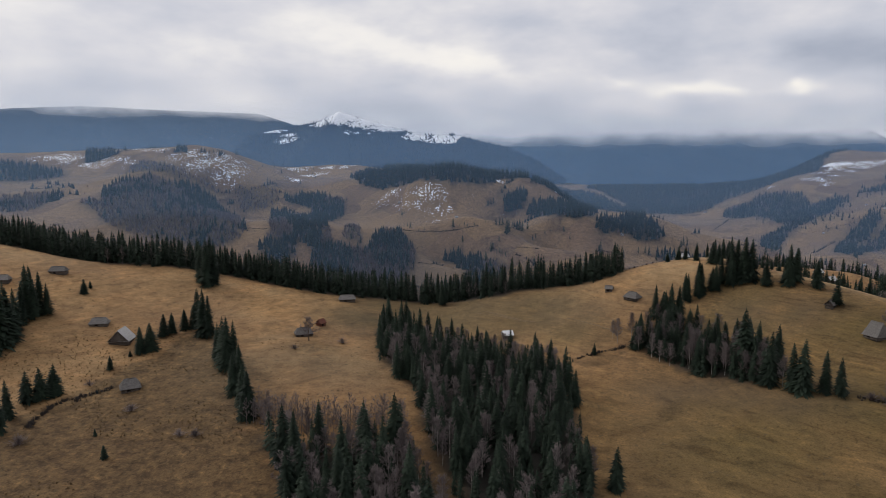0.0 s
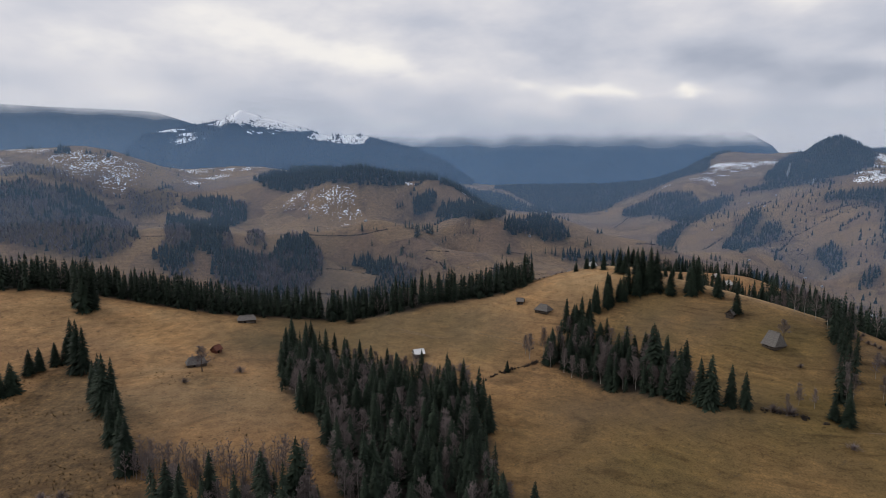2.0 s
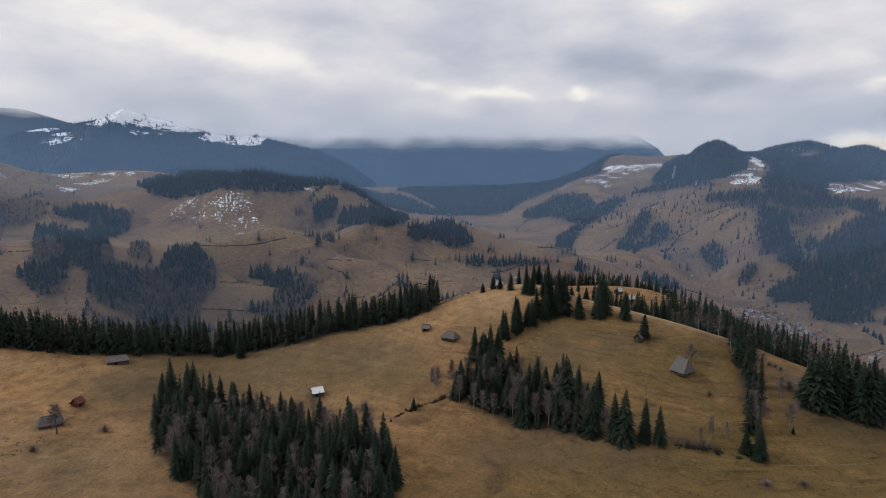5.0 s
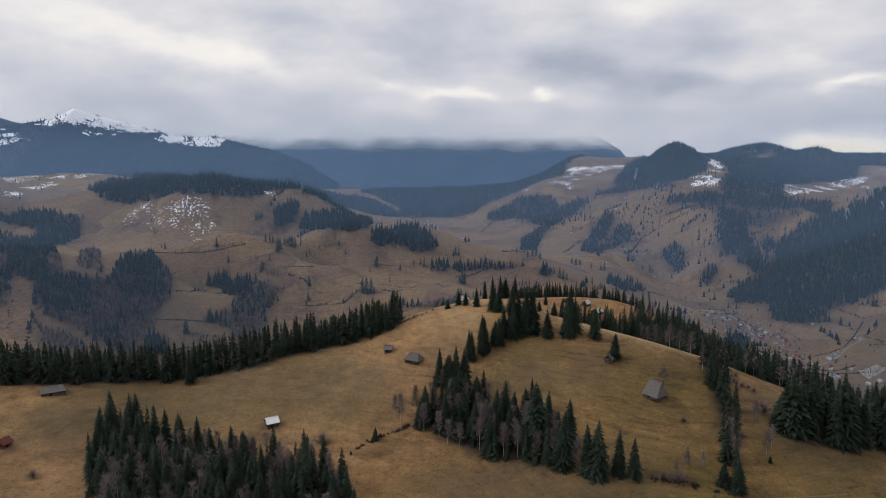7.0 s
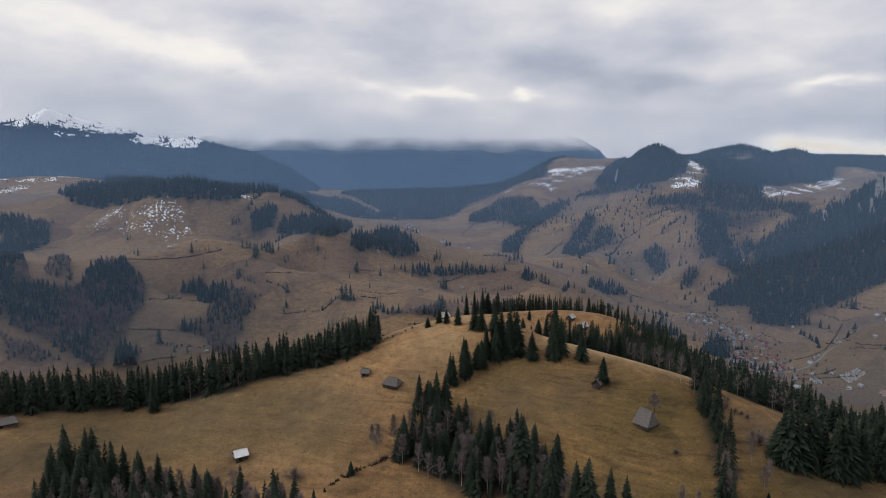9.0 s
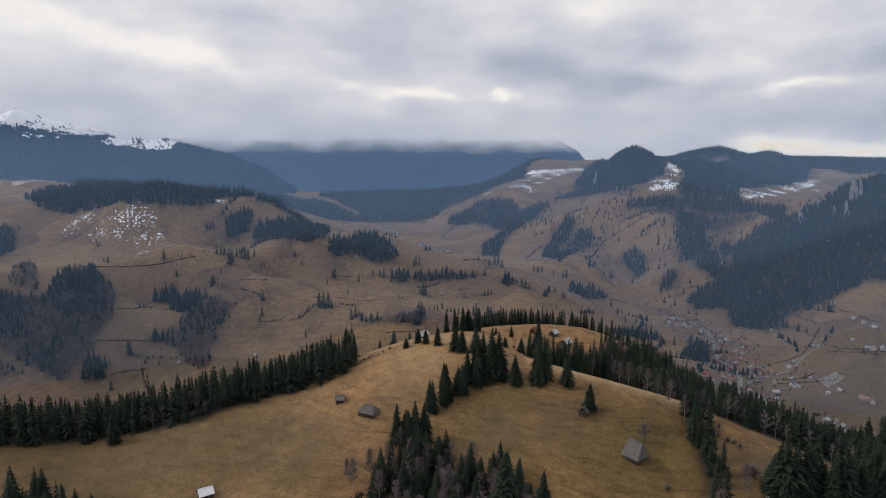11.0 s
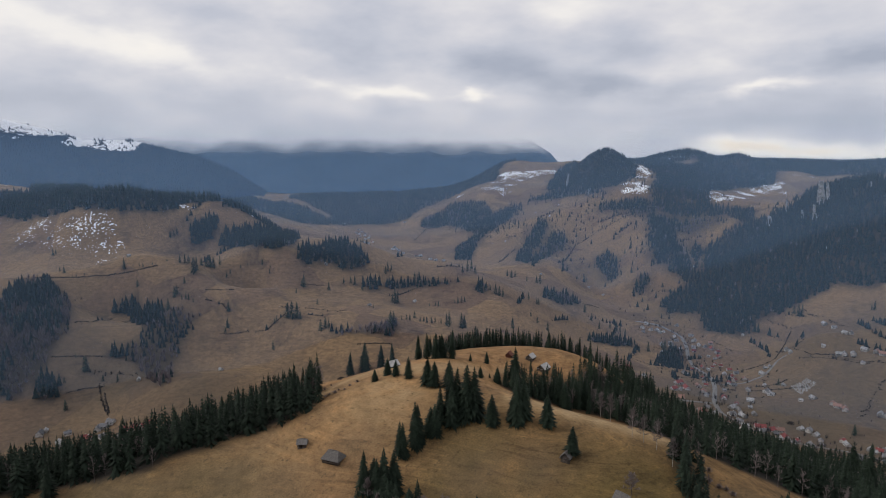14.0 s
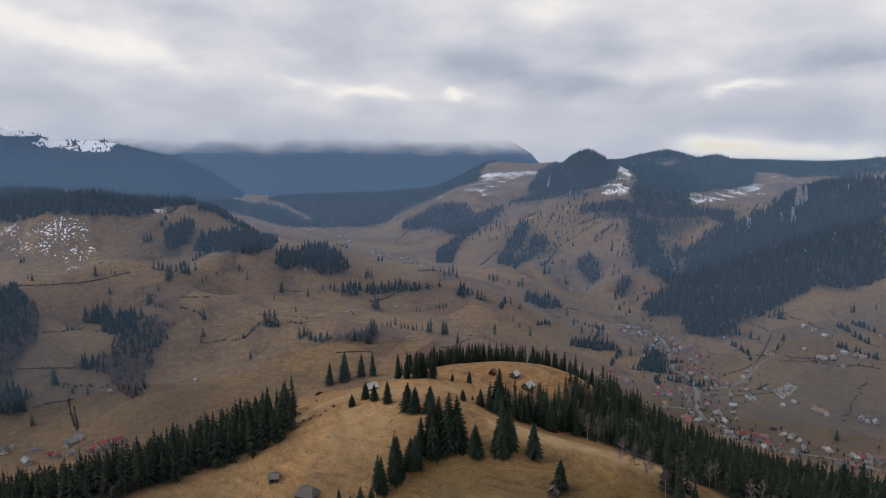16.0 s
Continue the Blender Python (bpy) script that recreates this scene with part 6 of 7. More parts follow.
def roof_shape(l, w, h0, h1, over, hip, rng):
    """A roof shell: ridge along x, hipped by so many metres at each end, with a thick eave and courses that step."""
    v, t = [], []
    L, W = l / 2 + over, w / 2 + over
    e0 = h0 - over * (h1 - h0) / (w / 2)
    rows, cols = 7, 8
    for s in (-1, 1):
        b = len(v)
        for i in range(rows + 1):
            f = i / rows
            half = L - hip * f
            for j in range(cols + 1):
                u = j / cols * 2 - 1
                sag = -0.10 * (1 - u * u) * f + rng.uniform(-0.04, 0.04)
                v.append((u * half, s * W * (1 - f), e0 + (h1 - e0) * f + sag + 0.16))
        for i in range(rows):
            for j in range(cols):
                a = b + i * (cols + 1) + j
                q = (a, a + 1, a + cols + 2, a + cols + 1)
                q = q if s < 0 else q[::-1]
                t += [(q[0], q[1], q[2]), (q[0], q[2], q[3])]
    if hip > 0.2:
        for s in (-1, 1):
            b = len(v)
            v += [(s * L, -W, e0 + 0.16), (s * L, W, e0 + 0.16), (s * (L - hip), 0, h1 + 0.14)]
            t.append((b, b + 1, b + 2) if s > 0 else (b + 1, b, b + 2))
    # eaves and underside
    b = len(v)
    v += [(-L, -W, e0), (L, -W, e0), (L, W, e0), (-L, W, e0), (-L, -W, e0 + 0.17), (L, -W, e0 + 0.17), (L, W, e0 + 0.17), (-L, W, e0 + 0.17)]
    for a, c in ((0, 1), (1, 2), (2, 3), (3, 0)):
        t += [(b + a, b + c, b + c + 4), (b + a, b + c + 4, b + a + 4)]
    t += [(b, b + 2, b + 1), (b, b + 3, b + 2)]
    return v, t


def gable_shape(l, w, h0, h1, ends=(-1, 1)):
    v, t = [], []
    for s in ends:
        b = len(v)
        x0, x1 = s * (l / 2 - 0.16), s * l / 2
        v += [(x0, -w / 2, h0 - 0.02), (x0, w / 2, h0 - 0.02), (x0, 0, h1 - 0.15), (x1, -w / 2, h0 - 0.02), (x1, w / 2, h0 - 0.02), (x1, 0, h1 - 0.15)]
        t += [(b, b + 1, b + 2), (b + 3, b + 5, b + 4), (b, b + 2, b + 5), (b, b + 5, b + 3), (b + 1, b + 4, b + 5), (b + 1, b + 5, b + 2)]
    return v, t


def hut(x, y, turn, l, w, h0, h1, hip, roof_mat, wall_mat, label, category="hut", over=0.7):
    rng = random.Random(int(x * 7 + y))
    ob = new("hut" if category == "hut" else "barn")
    ob.matrix_world = pose(x, y, spot(x, y), 0, 0, turn)
    v, t = [], []
    add_box(v, t, -l / 2 + 0.1, -w / 2 + 0.1, -0.9, l / 2 - 0.1, w / 2 - 0.1, h0 * 0.98)
    part("wall", (v, t), wall_mat, ob)
    for piece in log_walls(l, w, h0, max(4, int(h0 / 0.40))):
        part("log", piece, wall_mat, ob)
    part("roof", roof_shape(l, w, h0, h1, over, hip, rng), roof_mat, ob)
    if hip <= 0.2:
        for s in (-1, 1):
            part("gable", gable_shape(l, w, h0, h1, (s,)), wall_mat, ob)
    v, t = [], []
    add_box(v, t, -l * 0.12 - 0.7, -w / 2 - 0.2, 0.05, -l * 0.12 + 0.7, -w / 2 - 0.08, min(1.9, h0 - 0.2))
    door = part("door", (v, t), M_DARK, ob, "dark plank door")
    v, t = [], []
    add_box(v, t, -l * 0.12 + 0.4, -w / 2 - 0.27, 0.9, -l * 0.12 + 0.5, -w / 2 - 0.2, 1.15)
    part("latch", (v, t), M_LOG, door)
    v, t = [], []
    add_box(v, t, -l / 2 + hip + 0.1, -0.16, h1 + 0.08, l / 2 - hip - 0.1, 0.16, h1 + 0.24)
    part("ridge_cap", (v, t), roof_mat, ob)
    return tagged(ob, label, category, "huts on the pasture")


hut(-66, 425, 12, 10.4, 5.0, 2.2, 4.4, 1.6, M_SHINGLE, M_LOG, "long low hut with a dark weathered shingle roof", "hut")
hut(-78, 343, 20, 8.8, 5.5, 2.0, 4.6, 1.6, M_SHINGLE, M_LOG, "weathered log hut under a bare tree", "hut")
hut(-73, 367, 60, 4.0, 3.4, 2.2, 3.9, 0.0, M_REDWOOD, M_REDWOOD, "small red-brown wooden shed on the pasture", "hut")
hut(-137, 265, 30, 7.2, 5.9, 1.8, 4.8, 1.9, M_SHINGLE, M_LOG, "squat grey log hut with a hipped shingle roof", "hut")
hut(-185, 330, 15, 8.4, 5.0, 1.6, 3.9, 1.6, M_SHINGLE, M_LOG, "low log hut with a dark hipped roof", "hut")
hut(-165, 314, 96, 9.0, 9.2, 2.0, 6.9, 0.0, M_SILVER, M_LOG, "tall barn with a pale silvered shingle roof", "barn")
hut(-239, 385, 5, 8.8, 5.0, 2.2, 4.4, 1.2, M_SHINGLE, M_LOG, "long log hut beside a fence", "hut")
hut(-256, 359, 10, 7.2, 5.0, 2.2, 4.4, 1.2, M_SHINGLE, M_LOG, "weathered log hut on the upper pasture", "hut")
hut(116, 376, -50, 8.0, 6.2, 1.4, 4.2, 2.1, M_SHINGLE, M_LOG, "low grey hut with a broad hipped shingle roof", "hut")
hut(106, 393, -25, 3.7, 3.0, 2.2, 3.6, 0.0, M_SHINGLE, M_LOG, "small log shed standing on posts", "hut")
hut(201, 283, -78, 7.0, 6.6, 1.9, 7.2, 0.9, M_SHINGLE, M_LOG, "tall barn with a steep grey thatched roof", "barn")
hut(39, 368, 12, 5.2, 5.0, 2.5, 4.3, 0.0, M_SHEET, M_LOG, "small shed with a bright white sheet roof", "hut")
hut(199, 315, 35, 4.0, 3.4, 2.0, 3.7, 0.0, M_SHINGLE, M_LOG, "small leaning log shed under a spruce", "hut")
hut(172, 445, 15, 6.4, 5.0, 2.2, 4.1, 0.0, M_SILVER, M_LOG, "log hut with a pale board roof", "hut")
hut(277, 441, 25, 6.8, 5.2, 2.4, 4.6, 0.0, M_SILVER, M_LOG, "log hut with a pale metal roof on the knoll", "hut")
hut(277, 456, 30, 5.4, 4.3, 2.2, 4.0, 0.0, M_SILVER, M_LOG, "small hut with a pale roof on the knoll", "hut")
hut(265, 464, 40, 3.8, 3.4, 2.2, 3.9, 0.0, M_REDWOOD, M_REDWOOD, "small dark red-brown shed on the knoll", "hut")
broad_tree(-73, 333, 12, "broad leafless tree beside a log hut")
bush(-55, 334, 4.2)
bush(-156, 267, 2.9)
bush(-128, 247, 3.9)
bush(-94, 227, 3.9)
bush(-155, 218, 4.5)
bush(184, 213, 3.4)
bush(197, 209, 2.9)
bush(-100, 227, 3.2)
bush(200, 263, 2.6)
bush(237, 256, 6.5)
bush(171, 240, 3.9)
bush(175, 236, 5.2)
bush(60, 342, 6.5)
bush(-77, 316, 3.2)
bush(106, 334, 3.9)
broad_tree(209, 287, 8.5, "gnarled dark leafless tree beside the barn")
bare_tree(182, 240, 9, "slender leafless birch on the open slope")
bare_tree(186, 236, 8, "slender leafless birch on the open slope")
bare_tree(215, 234, 10, "slender leafless birch on the open slope")
bare_tree(221, 237, 9, "slender leafless birch on the open slope")
bare_tree(200, 236, 11, "slender leafless birch on the open slope")
bare_tree(229, 253, 8, "slender leafless birch on the open slope")
bare_tree(224, 248, 9, "slender leafless birch on the open slope")
bare_tree(293, 385, 12, "slender leafless birch on the open slope")
bare_tree(298, 377, 13, "slender leafless birch on the open slope")
bare_tree(300, 373, 14, "slender leafless birch on the open slope")
bare_tree(97, 339, 13, "leafless purple-brown birch at the edge of the wood")
bare_tree(105, 339, 14, "leafless purple-brown birch at the edge of the wood")
bare_tree(105, 327, 13, "leafless purple-brown birch at the edge of the wood")
bare_tree(110, 320, 12, "leafless purple-brown birch at the edge of the wood")
bare_tree(96, 344, 10, "leafless purple-brown birch at the edge of the wood")
bare_tree(148, 263, 13, "leafless purple-brown birch at the edge of the wood")
bare_tree(147, 271, 13, "leafless purple-brown birch at the edge of the wood")
bare_tree(142, 271, 12, "leafless purple-brown birch at the edge of the wood")
bare_tree(130, 293, 13, "leafless purple-brown birch at the edge of the wood")
bare_tree(138, 278, 13, "leafless purple-brown birch at the edge of the wood")
bare_tree(274, 381, 14, "leafless purple-brown birch at the edge of the wood")
bare_tree(269, 367, 15, "leafless purple-brown birch at the edge of the wood")
bare_tree(294, 363, 15, "leafless purple-brown birch at the edge of the wood")
bare_tree(284, 345, 13, "leafless purple-brown birch at the edge of the wood")
bare_tree(281, 394, 12, "leafless purple-brown birch at the edge of the wood")
bare_tree(133, 463, 14, "leafless purple-brown birch at the edge of the wood")
bare_tree(122, 435, 12, "leafless purple-brown birch at the edge of the wood")
bare_tree(111, 514, 13, "leafless purple-brown birch at the edge of the wood")
bare_tree(238, 294, 12, "leafless purple-brown birch at the edge of the wood")
bare_tree(206, 244, 11, "leafless purple-brown birch at the edge of the wood")
bare_tree(205, 238, 10, "leafless purple-brown birch at the edge of the wood")
bare_tree(238, 318, 13, "leafless purple-brown birch at the edge of the wood")
bare_tree(240, 313, 12, "leafless purple-brown birch at the edge of the wood")
bare_tree(241, 306, 13, "leafless purple-brown birch at the edge of the wood")
bare_tree(182, 240, 6.5, "slender leafless lilac-brown shrub on the meadow edge")
bare_tree(176, 239, 6.5, "slender leafless lilac-brown shrub on the meadow edge")
bush(124, 428, 1.3, "small dark shrub on the pale dry slope")
bush(128, 431, 1.55, "small dark shrub on the pale dry slope")
bush(130, 431, 1.8, "small dark shrub on the pale dry slope")
bush(133, 430, 2.05, "small dark shrub on the pale dry slope")
bush(136, 433, 1.3, "small dark shrub on the pale dry slope")
bush(138, 429, 1.55, "small dark shrub on the pale dry slope")
bush(142, 432, 1.8, "small dark shrub on the pale dry slope")
bush(147, 434, 2.05, "small dark shrub on the pale dry slope")
bush(139, 458, 1.3, "small dark shrub on the pale dry slope")
bush(152, 483, 1.55, "small dark shrub on the pale dry slope")
bush(204, 634, 1.8, "small dark shrub on the pale dry slope")
bush(133, 451, 2.05, "small dark shrub on the pale dry slope")
bush(127, 444, 1.3, "small dark shrub on the pale dry slope")
bush(246, 282, 2.4)
bush(247, 278, 2.4)
bush(249, 276, 2.4)
bush(254, 289, 2.4)
bush(246, 285, 2.4)
bush(249, 273, 2.4)


# ---- village ----
M_PLASTER = plain_material("pale_plaster", (0.17, 0.16, 0.15), (0.46, 0.44, 0.42), 0.4, per_object=0.35)
M_ROOF_RED = plain_material("red_tiles", (0.13, 0.035, 0.035), (0.22, 0.065, 0.060), 0.5, per_object=0.2)
M_ROOF_PINK = plain_material("faded_red_tiles", (0.18, 0.105, 0.088), (0.27, 0.165, 0.140), 0.5, per_object=0.15)
M_ROOF_GREY = plain_material("grey_roofing", (0.085, 0.085, 0.09), (0.19, 0.19, 0.20), 0.4, per_object=0.3)
M_ROOF_PALE = plain_material("pale_metal_roof", (0.11, 0.112, 0.118), (0.36, 0.365, 0.375), 0.4, rough=0.5, per_object=0.2)
M_ASPHALT = plain_material("worn_asphalt", (0.115, 0.112, 0.108), (0.20, 0.196, 0.190), 0.3)
M_GLASS, _gn, _gl, _gb = material("window_glass")
_gb.inputs["Base Color"].default_value = (0.03, 0.035, 0.04, 1)
_gb.inputs["Roughness"].default_value = 0.1
M_STONE = plain_material("pale_stone", (0.20, 0.20, 0.20), (0.52, 0.52, 0.52), 0.6)
HOUSE_LOOK = {
    "r": (M_ROOF_RED, "village house with pale walls and a red tiled roof"),
    "p": (M_ROOF_PINK, "village house with pale walls and a faded red roof"),
    "g": (M_ROOF_GREY, "village house with pale walls and a grey roof"),
    "w": (M_ROOF_PALE, "small village house with a pale metal roof"),
}


def house_shapes(l, w, h0, h1):
    walls, wt = [], []
    add_box(walls, wt, -l / 2, -w / 2, -2.0, l / 2, w / 2, h0)
    gv, gt = gable_shape(l, w, h0, h1)
    wt += [tuple(i + len(walls) for i in q) for q in gt]
    walls += gv
    roof = roof_shape(l, w, h0, h1, 0.5, 0.0, random.Random(3))
    v, t = [], []
    add_box(v, t, l * 0.2, -0.3, h1 - 0.8, l * 0.2 + 0.7, 0.4, h1 + 1.0)
    wins = []
    for s in (-1, 1):
        for k in range(3):
            a, q = [], []
            x = (k - 1) * l * 0.3
            add_box(a, q, x - 0.6, s * w / 2 - 0.02 if s > 0 else -w / 2 - 0.06, 1.1, x + 0.6, s * w / 2 + 0.06 if s > 0 else -w / 2 + 0.02, 2.5)
            wins.append((a, q))
    return (walls, wt), roof, (v, t), wins


HOUSE_SIZES = ((7.6, 6.4, 2.8, 5.4), (9.5, 7.2, 3.2, 6.2), (5.6, 4.8, 2.4, 4.3), (13, 8, 3.8, 7.0))
HOUSE_MESH = []
for size in HOUSE_SIZES:
    wall, roof, chim, wins = house_shapes(*size)
    HOUSE_MESH.append((tri_mesh("wall", *wall, M_PLASTER), {k: tri_mesh("roof", *roof, m[0]) for k, m in HOUSE_LOOK.items()}, tri_mesh("chimney", *chim, M_PLASTER), [tri_mesh("window", *q, M_GLASS) for q in wins]))


def house(x, y, turn, look_key, size):
    ob = new("house")
    ob.matrix_world = pose(x, y, spot(x, y), 0, 0, turn)
    wall, roofs, chim, wins = HOUSE_MESH[size]
    for name, me in [("wall", wall), ("roof", roofs[look_key]), ("chimney", chim)] + [("window", q) for q in wins]:
        p = new(name, me)
        p.parent = ob
    return tagged(ob, HOUSE_LOOK[look_key][1], "house", "village houses")


# houses: x, y, turn, look, size
HOUSES_A = (
    (1016, 1109, 80, 'w', 0), (1040, 1122, 110, 'w', 0), (1024, 1092, 0, 'g', 0), (1036, 1087, 20, 'w', 0), (1036, 1078, 60, 'w', 0), (1045, 1077, 0, 'w', 2),
    (996, 1085, 35, 'g', 0), (1104, 1096, 15, 'g', 0), (1090, 1043, 110, 'g', 1), (1062, 1010, 20, 'w', 1), (1050, 986, 60, 'w', 0), (1029, 981, 140, 'g', 0),
    (1052, 974, 15, 'g', 0), (1056, 960, 60, 'r', 1), (1048, 940, 0, 'r', 1), (1030, 921, 60, 'r', 1), (1018, 935, 140, 'w', 2), (1004, 942, 80, 'g', 2),
    (982, 890, 35, 'r', 2), (942, 870, 140, 'w', 2),
)
HOUSES_B = (
    (936, 831, 35, 'w', 0), (928, 812, 15, 'r', 0), (892, 787, 35, 'r', 0), (912, 792, 20, 'r', 0), (879, 868, 35, 'g', 0), (878, 860, 35, 'w', 2),
    (807, 812, 0, 'r', 3), (754, 772, 0, 'r', 1), (792, 782, 60, 'r', 3), (830, 793, 60, 'p', 1), (812, 767, 35, 'p', 1), (796, 748, 35, 'g', 0),
    (964, 780, 80, 'w', 1), (997, 799, 110, 'w', 2), (1006, 797, 60, 'g', 2), (1069, 811, 60, 'g', 1), (1052, 793, 35, 'w', 0), (1182, 819, 60, 'w', 1),
    (1170, 793, 140, 'g', 0), (1117, 742, 80, 'w', 1),
)
HOUSES_C = (
    (1131, 741, 0, 'g', 0), (1062, 743, 110, 'w', 2), (1056, 713, 140, 'w', 1), (1060, 707, 35, 'g', 1), (1067, 697, 35, 'w', 1), (1086, 691, 80, 'w', 1),
    (1088, 674, 15, 'p', 1), (1086, 663, 110, 'p', 1), (1051, 672, 80, 'g', 2), (900, 725, 0, 'g', 1), (894, 713, 110, 'w', 1), (919, 743, 15, 'w', 2),
    (936, 722, 80, 'w', 2), (901, 670, 110, 'w', 2), (920, 665, 80, 'w', 0), (922, 637, 20, 'p', 0), (919, 628, 110, 'p', 1), (918, 617, 35, 'p', 1),
    (943, 584, 20, 'w', 1), (946, 578, 20, 'g', 1),
)
HOUSES_D = (
    (950, 569, 35, 'w', 1), (784, 693, 0, 'w', 1), (788, 688, 80, 'g', 0), (711, 662, 0, 'w', 0), (728, 688, 110, 'g', 0), (745, 620, 140, 'r', 3),
    (757, 613, 0, 'r', 1), (772, 611, 140, 'p', 1), (732, 640, 110, 'g', 0), (714, 618, 140, 'w', 0), (810, 609, 0, 'w', 0), (814, 600, 20, 'g', 1),
    (808, 587, 0, 'w', 0), (795, 572, 35, 'g', 2), (701, 560, 60, 'w', 0), (822, 561, 15, 'r', 0), (814, 551, 60, 'w', 0), (825, 530, 20, 'w', 0),
    (821, 524, 110, 'w', 0), (834, 524, 110, 'r', 0),
)
HOUSES_E = (
    (838, 518, 80, 'g', 1), (837, 505, 20, 'g', 1), (-26, 939, 15, 'r', 0), (-21, 933, 110, 'r', 0), (-12, 950, 80, 'g', 1), (-5, 951, 0, 'g', 1),
    (2, 955, 140, 'g', 1), (-7, 928, 15, 'g', 0), (13, 917, 60, 'r', 0), (20, 920, 110, 'r', 3), (30, 919, 110, 'r', 3), (40, 918, 35, 'r', 3),
    (-50, 936, 110, 'w', 3), (-69, 977, 80, 'w', 2), (-45, 961, 15, 'g', 0), (-74, 970, 80, 'g', 1), (144, 1059, 110, 'w', 2), (35, 1052, 80, 'w', 2),
    (518, 1200, 35, 'w', 2), (400, 1126, 15, 'g', 2),
)
HOUSES_F = (
    (30, 1377, 35, 'w', 2), (-105, 1510, 80, 'g', 2), (808, 2308, 20, 'w', 2), (790, 2211, 35, 'g', 2), (824, 2431, 0, 'w', 2),
    (764, 2266, 140, 'g', 2), (784, 1934, 60, 'w', 0), (802, 1932, 110, 'g', 0), (818, 1798, 80, 'w', 2), (845, 1798, 20, 'g', 2),
    (855, 1779, 140, 'w', 2), (883, 1724, 35, 'g', 2), (946, 1390, 0, 'w', 2), (1092, 1382, 0, 'w', 2), (1110, 1347, 20, 'w', 2), (773, 887, 110, 'r', 1),
    (760, 839, 60, 'g', 0), (1428, 980, 35, 'w', 2),
)
HOUSES_G = (
    (1109, 1818, 35, 'w', 2), (1357, 2010, 140, 'g', 2), (1348, 1912, 15, 'w', 2), (1434, 1978, 35, 'w', 2), (1317, 1245, 140, 'g', 2), (378, 1315, 110, 'g', 2),
    (1128, 947, 35, 'w', 2), (1167, 679, 0, 'g', 0), (743, 583, 56, 'r', 1), (888, 773, -46, 'g', 0), (850, 795, -46, 'r', 2), (742, 550, 57, 'g', 1),
    (725, 602, -25, 'g', 0), (952, 821, -32, 'g', 0), (722, 728, -43, 'p', 0), (981, 876, -38, 'r', 2), (817, 508, -64, 'g', 0), (752, 668, -12, 'g', 1),
    (819, 735, -141, 'r', 1), (865, 812, -136, 'g', 2),
)
HOUSES_H = (
    (793, 494, -64, 'g', 0), (844, 710, -51, 'w', 1), (1034, 1030, -39, 'g', 0), (927, 785, -136, 'p', 0), (963, 879, -25, 'r', 2), (786, 509, 26, 'g', 2),
    (1005, 1019, -39, 'w', 2), (886, 746, -136, 'g', 0), (852, 762, -51, 'g', 2), (748, 501, -50, 'g', 1), (772, 500, -64, 'r', 2), (948, 888, -115, 'r', 0),
    (687, 663, -25, 'p', 1), (994, 1007, -45, 'g', 1), (818, 690, -48, 'w', 2), (776, 558, 57, 'g', 2), (812, 708, -141, 'r', 2), (766, 662, -102, 'w', 1),
    (681, 597, 8, 'g', 2), (725, 561, -34, 'g', 2),
)
HOUSES_I = (
    (972, 1010, -135, 'g', 1), (935, 972, -128, 'g', 0), (770, 774, -141, 'g', 2), (1073, 978, -39, 'p', 0), (926, 931, -38, 'r', 2), (969, 982, -135, 'g', 0),
    (755, 575, 56, 'r', 2), (681, 650, -115, 'r', 1), (966, 846, -25, 'r', 0), (780, 676, -133, 'g', 2), (888, 833, -122, 'r', 2), (1016, 918, -45, 'g', 2),
    (995, 983, -45, 'w', 2), (1014, 966, -45, 'r', 0), (711, 716, -133, 'p', 0), (917, 884, -25, 'r', 2), (1053, 1053, -129, 'w', 0), (795, 666, -133, 'g', 0),
    (747, 599, -39, 'g', 2), (696, 602, -92, 'g', 1),
)

HOUSES_J = (
    (822, 2621, 110, 'g', 3), (782, 2335, 35, 'p', 1), (769, 2264, 60, 'w', 3), (820, 2382, 0, 'w', 1), (776, 2223, 35, 'w', 1), (757, 2213, 60, 'p', 1),
    (751, 2147, 110, 'w', 1), (771, 2170, 20, 'w', 1), (715, 2062, 20, 'w', 1), (722, 2043, 0, 'w', 3), (791, 1996, 110, 'w', 1), (807, 2007, 20, 'w', 1),
    (806, 1981, 20, 'w', 1), (814, 2038, 20, 'g', 1), (832, 1896, 20, 'p', 3), (840, 1888, 20, 'w', 3), (850, 1835, 20, 'w', 1), (860, 1817, 0, 'g', 1),
    (876, 1796, 20, 'w', 1), (1026, 2449, 0, 'g', 1), (763, 2113, 110, 'p', 1), (823, 2431, 110, 'g', 1),
)

for x, y, turn, key, size in HOUSES_A + HOUSES_B + HOUSES_C + HOUSES_D + HOUSES_E + HOUSES_F + HOUSES_G + HOUSES_H + HOUSES_I + HOUSES_J:
    house(x, y, turn, key, size)


M_CLIFF = plain_material("limestone", (0.085, 0.083, 0.08), (0.27, 0.265, 0.26), 0.12, bump=0.8)


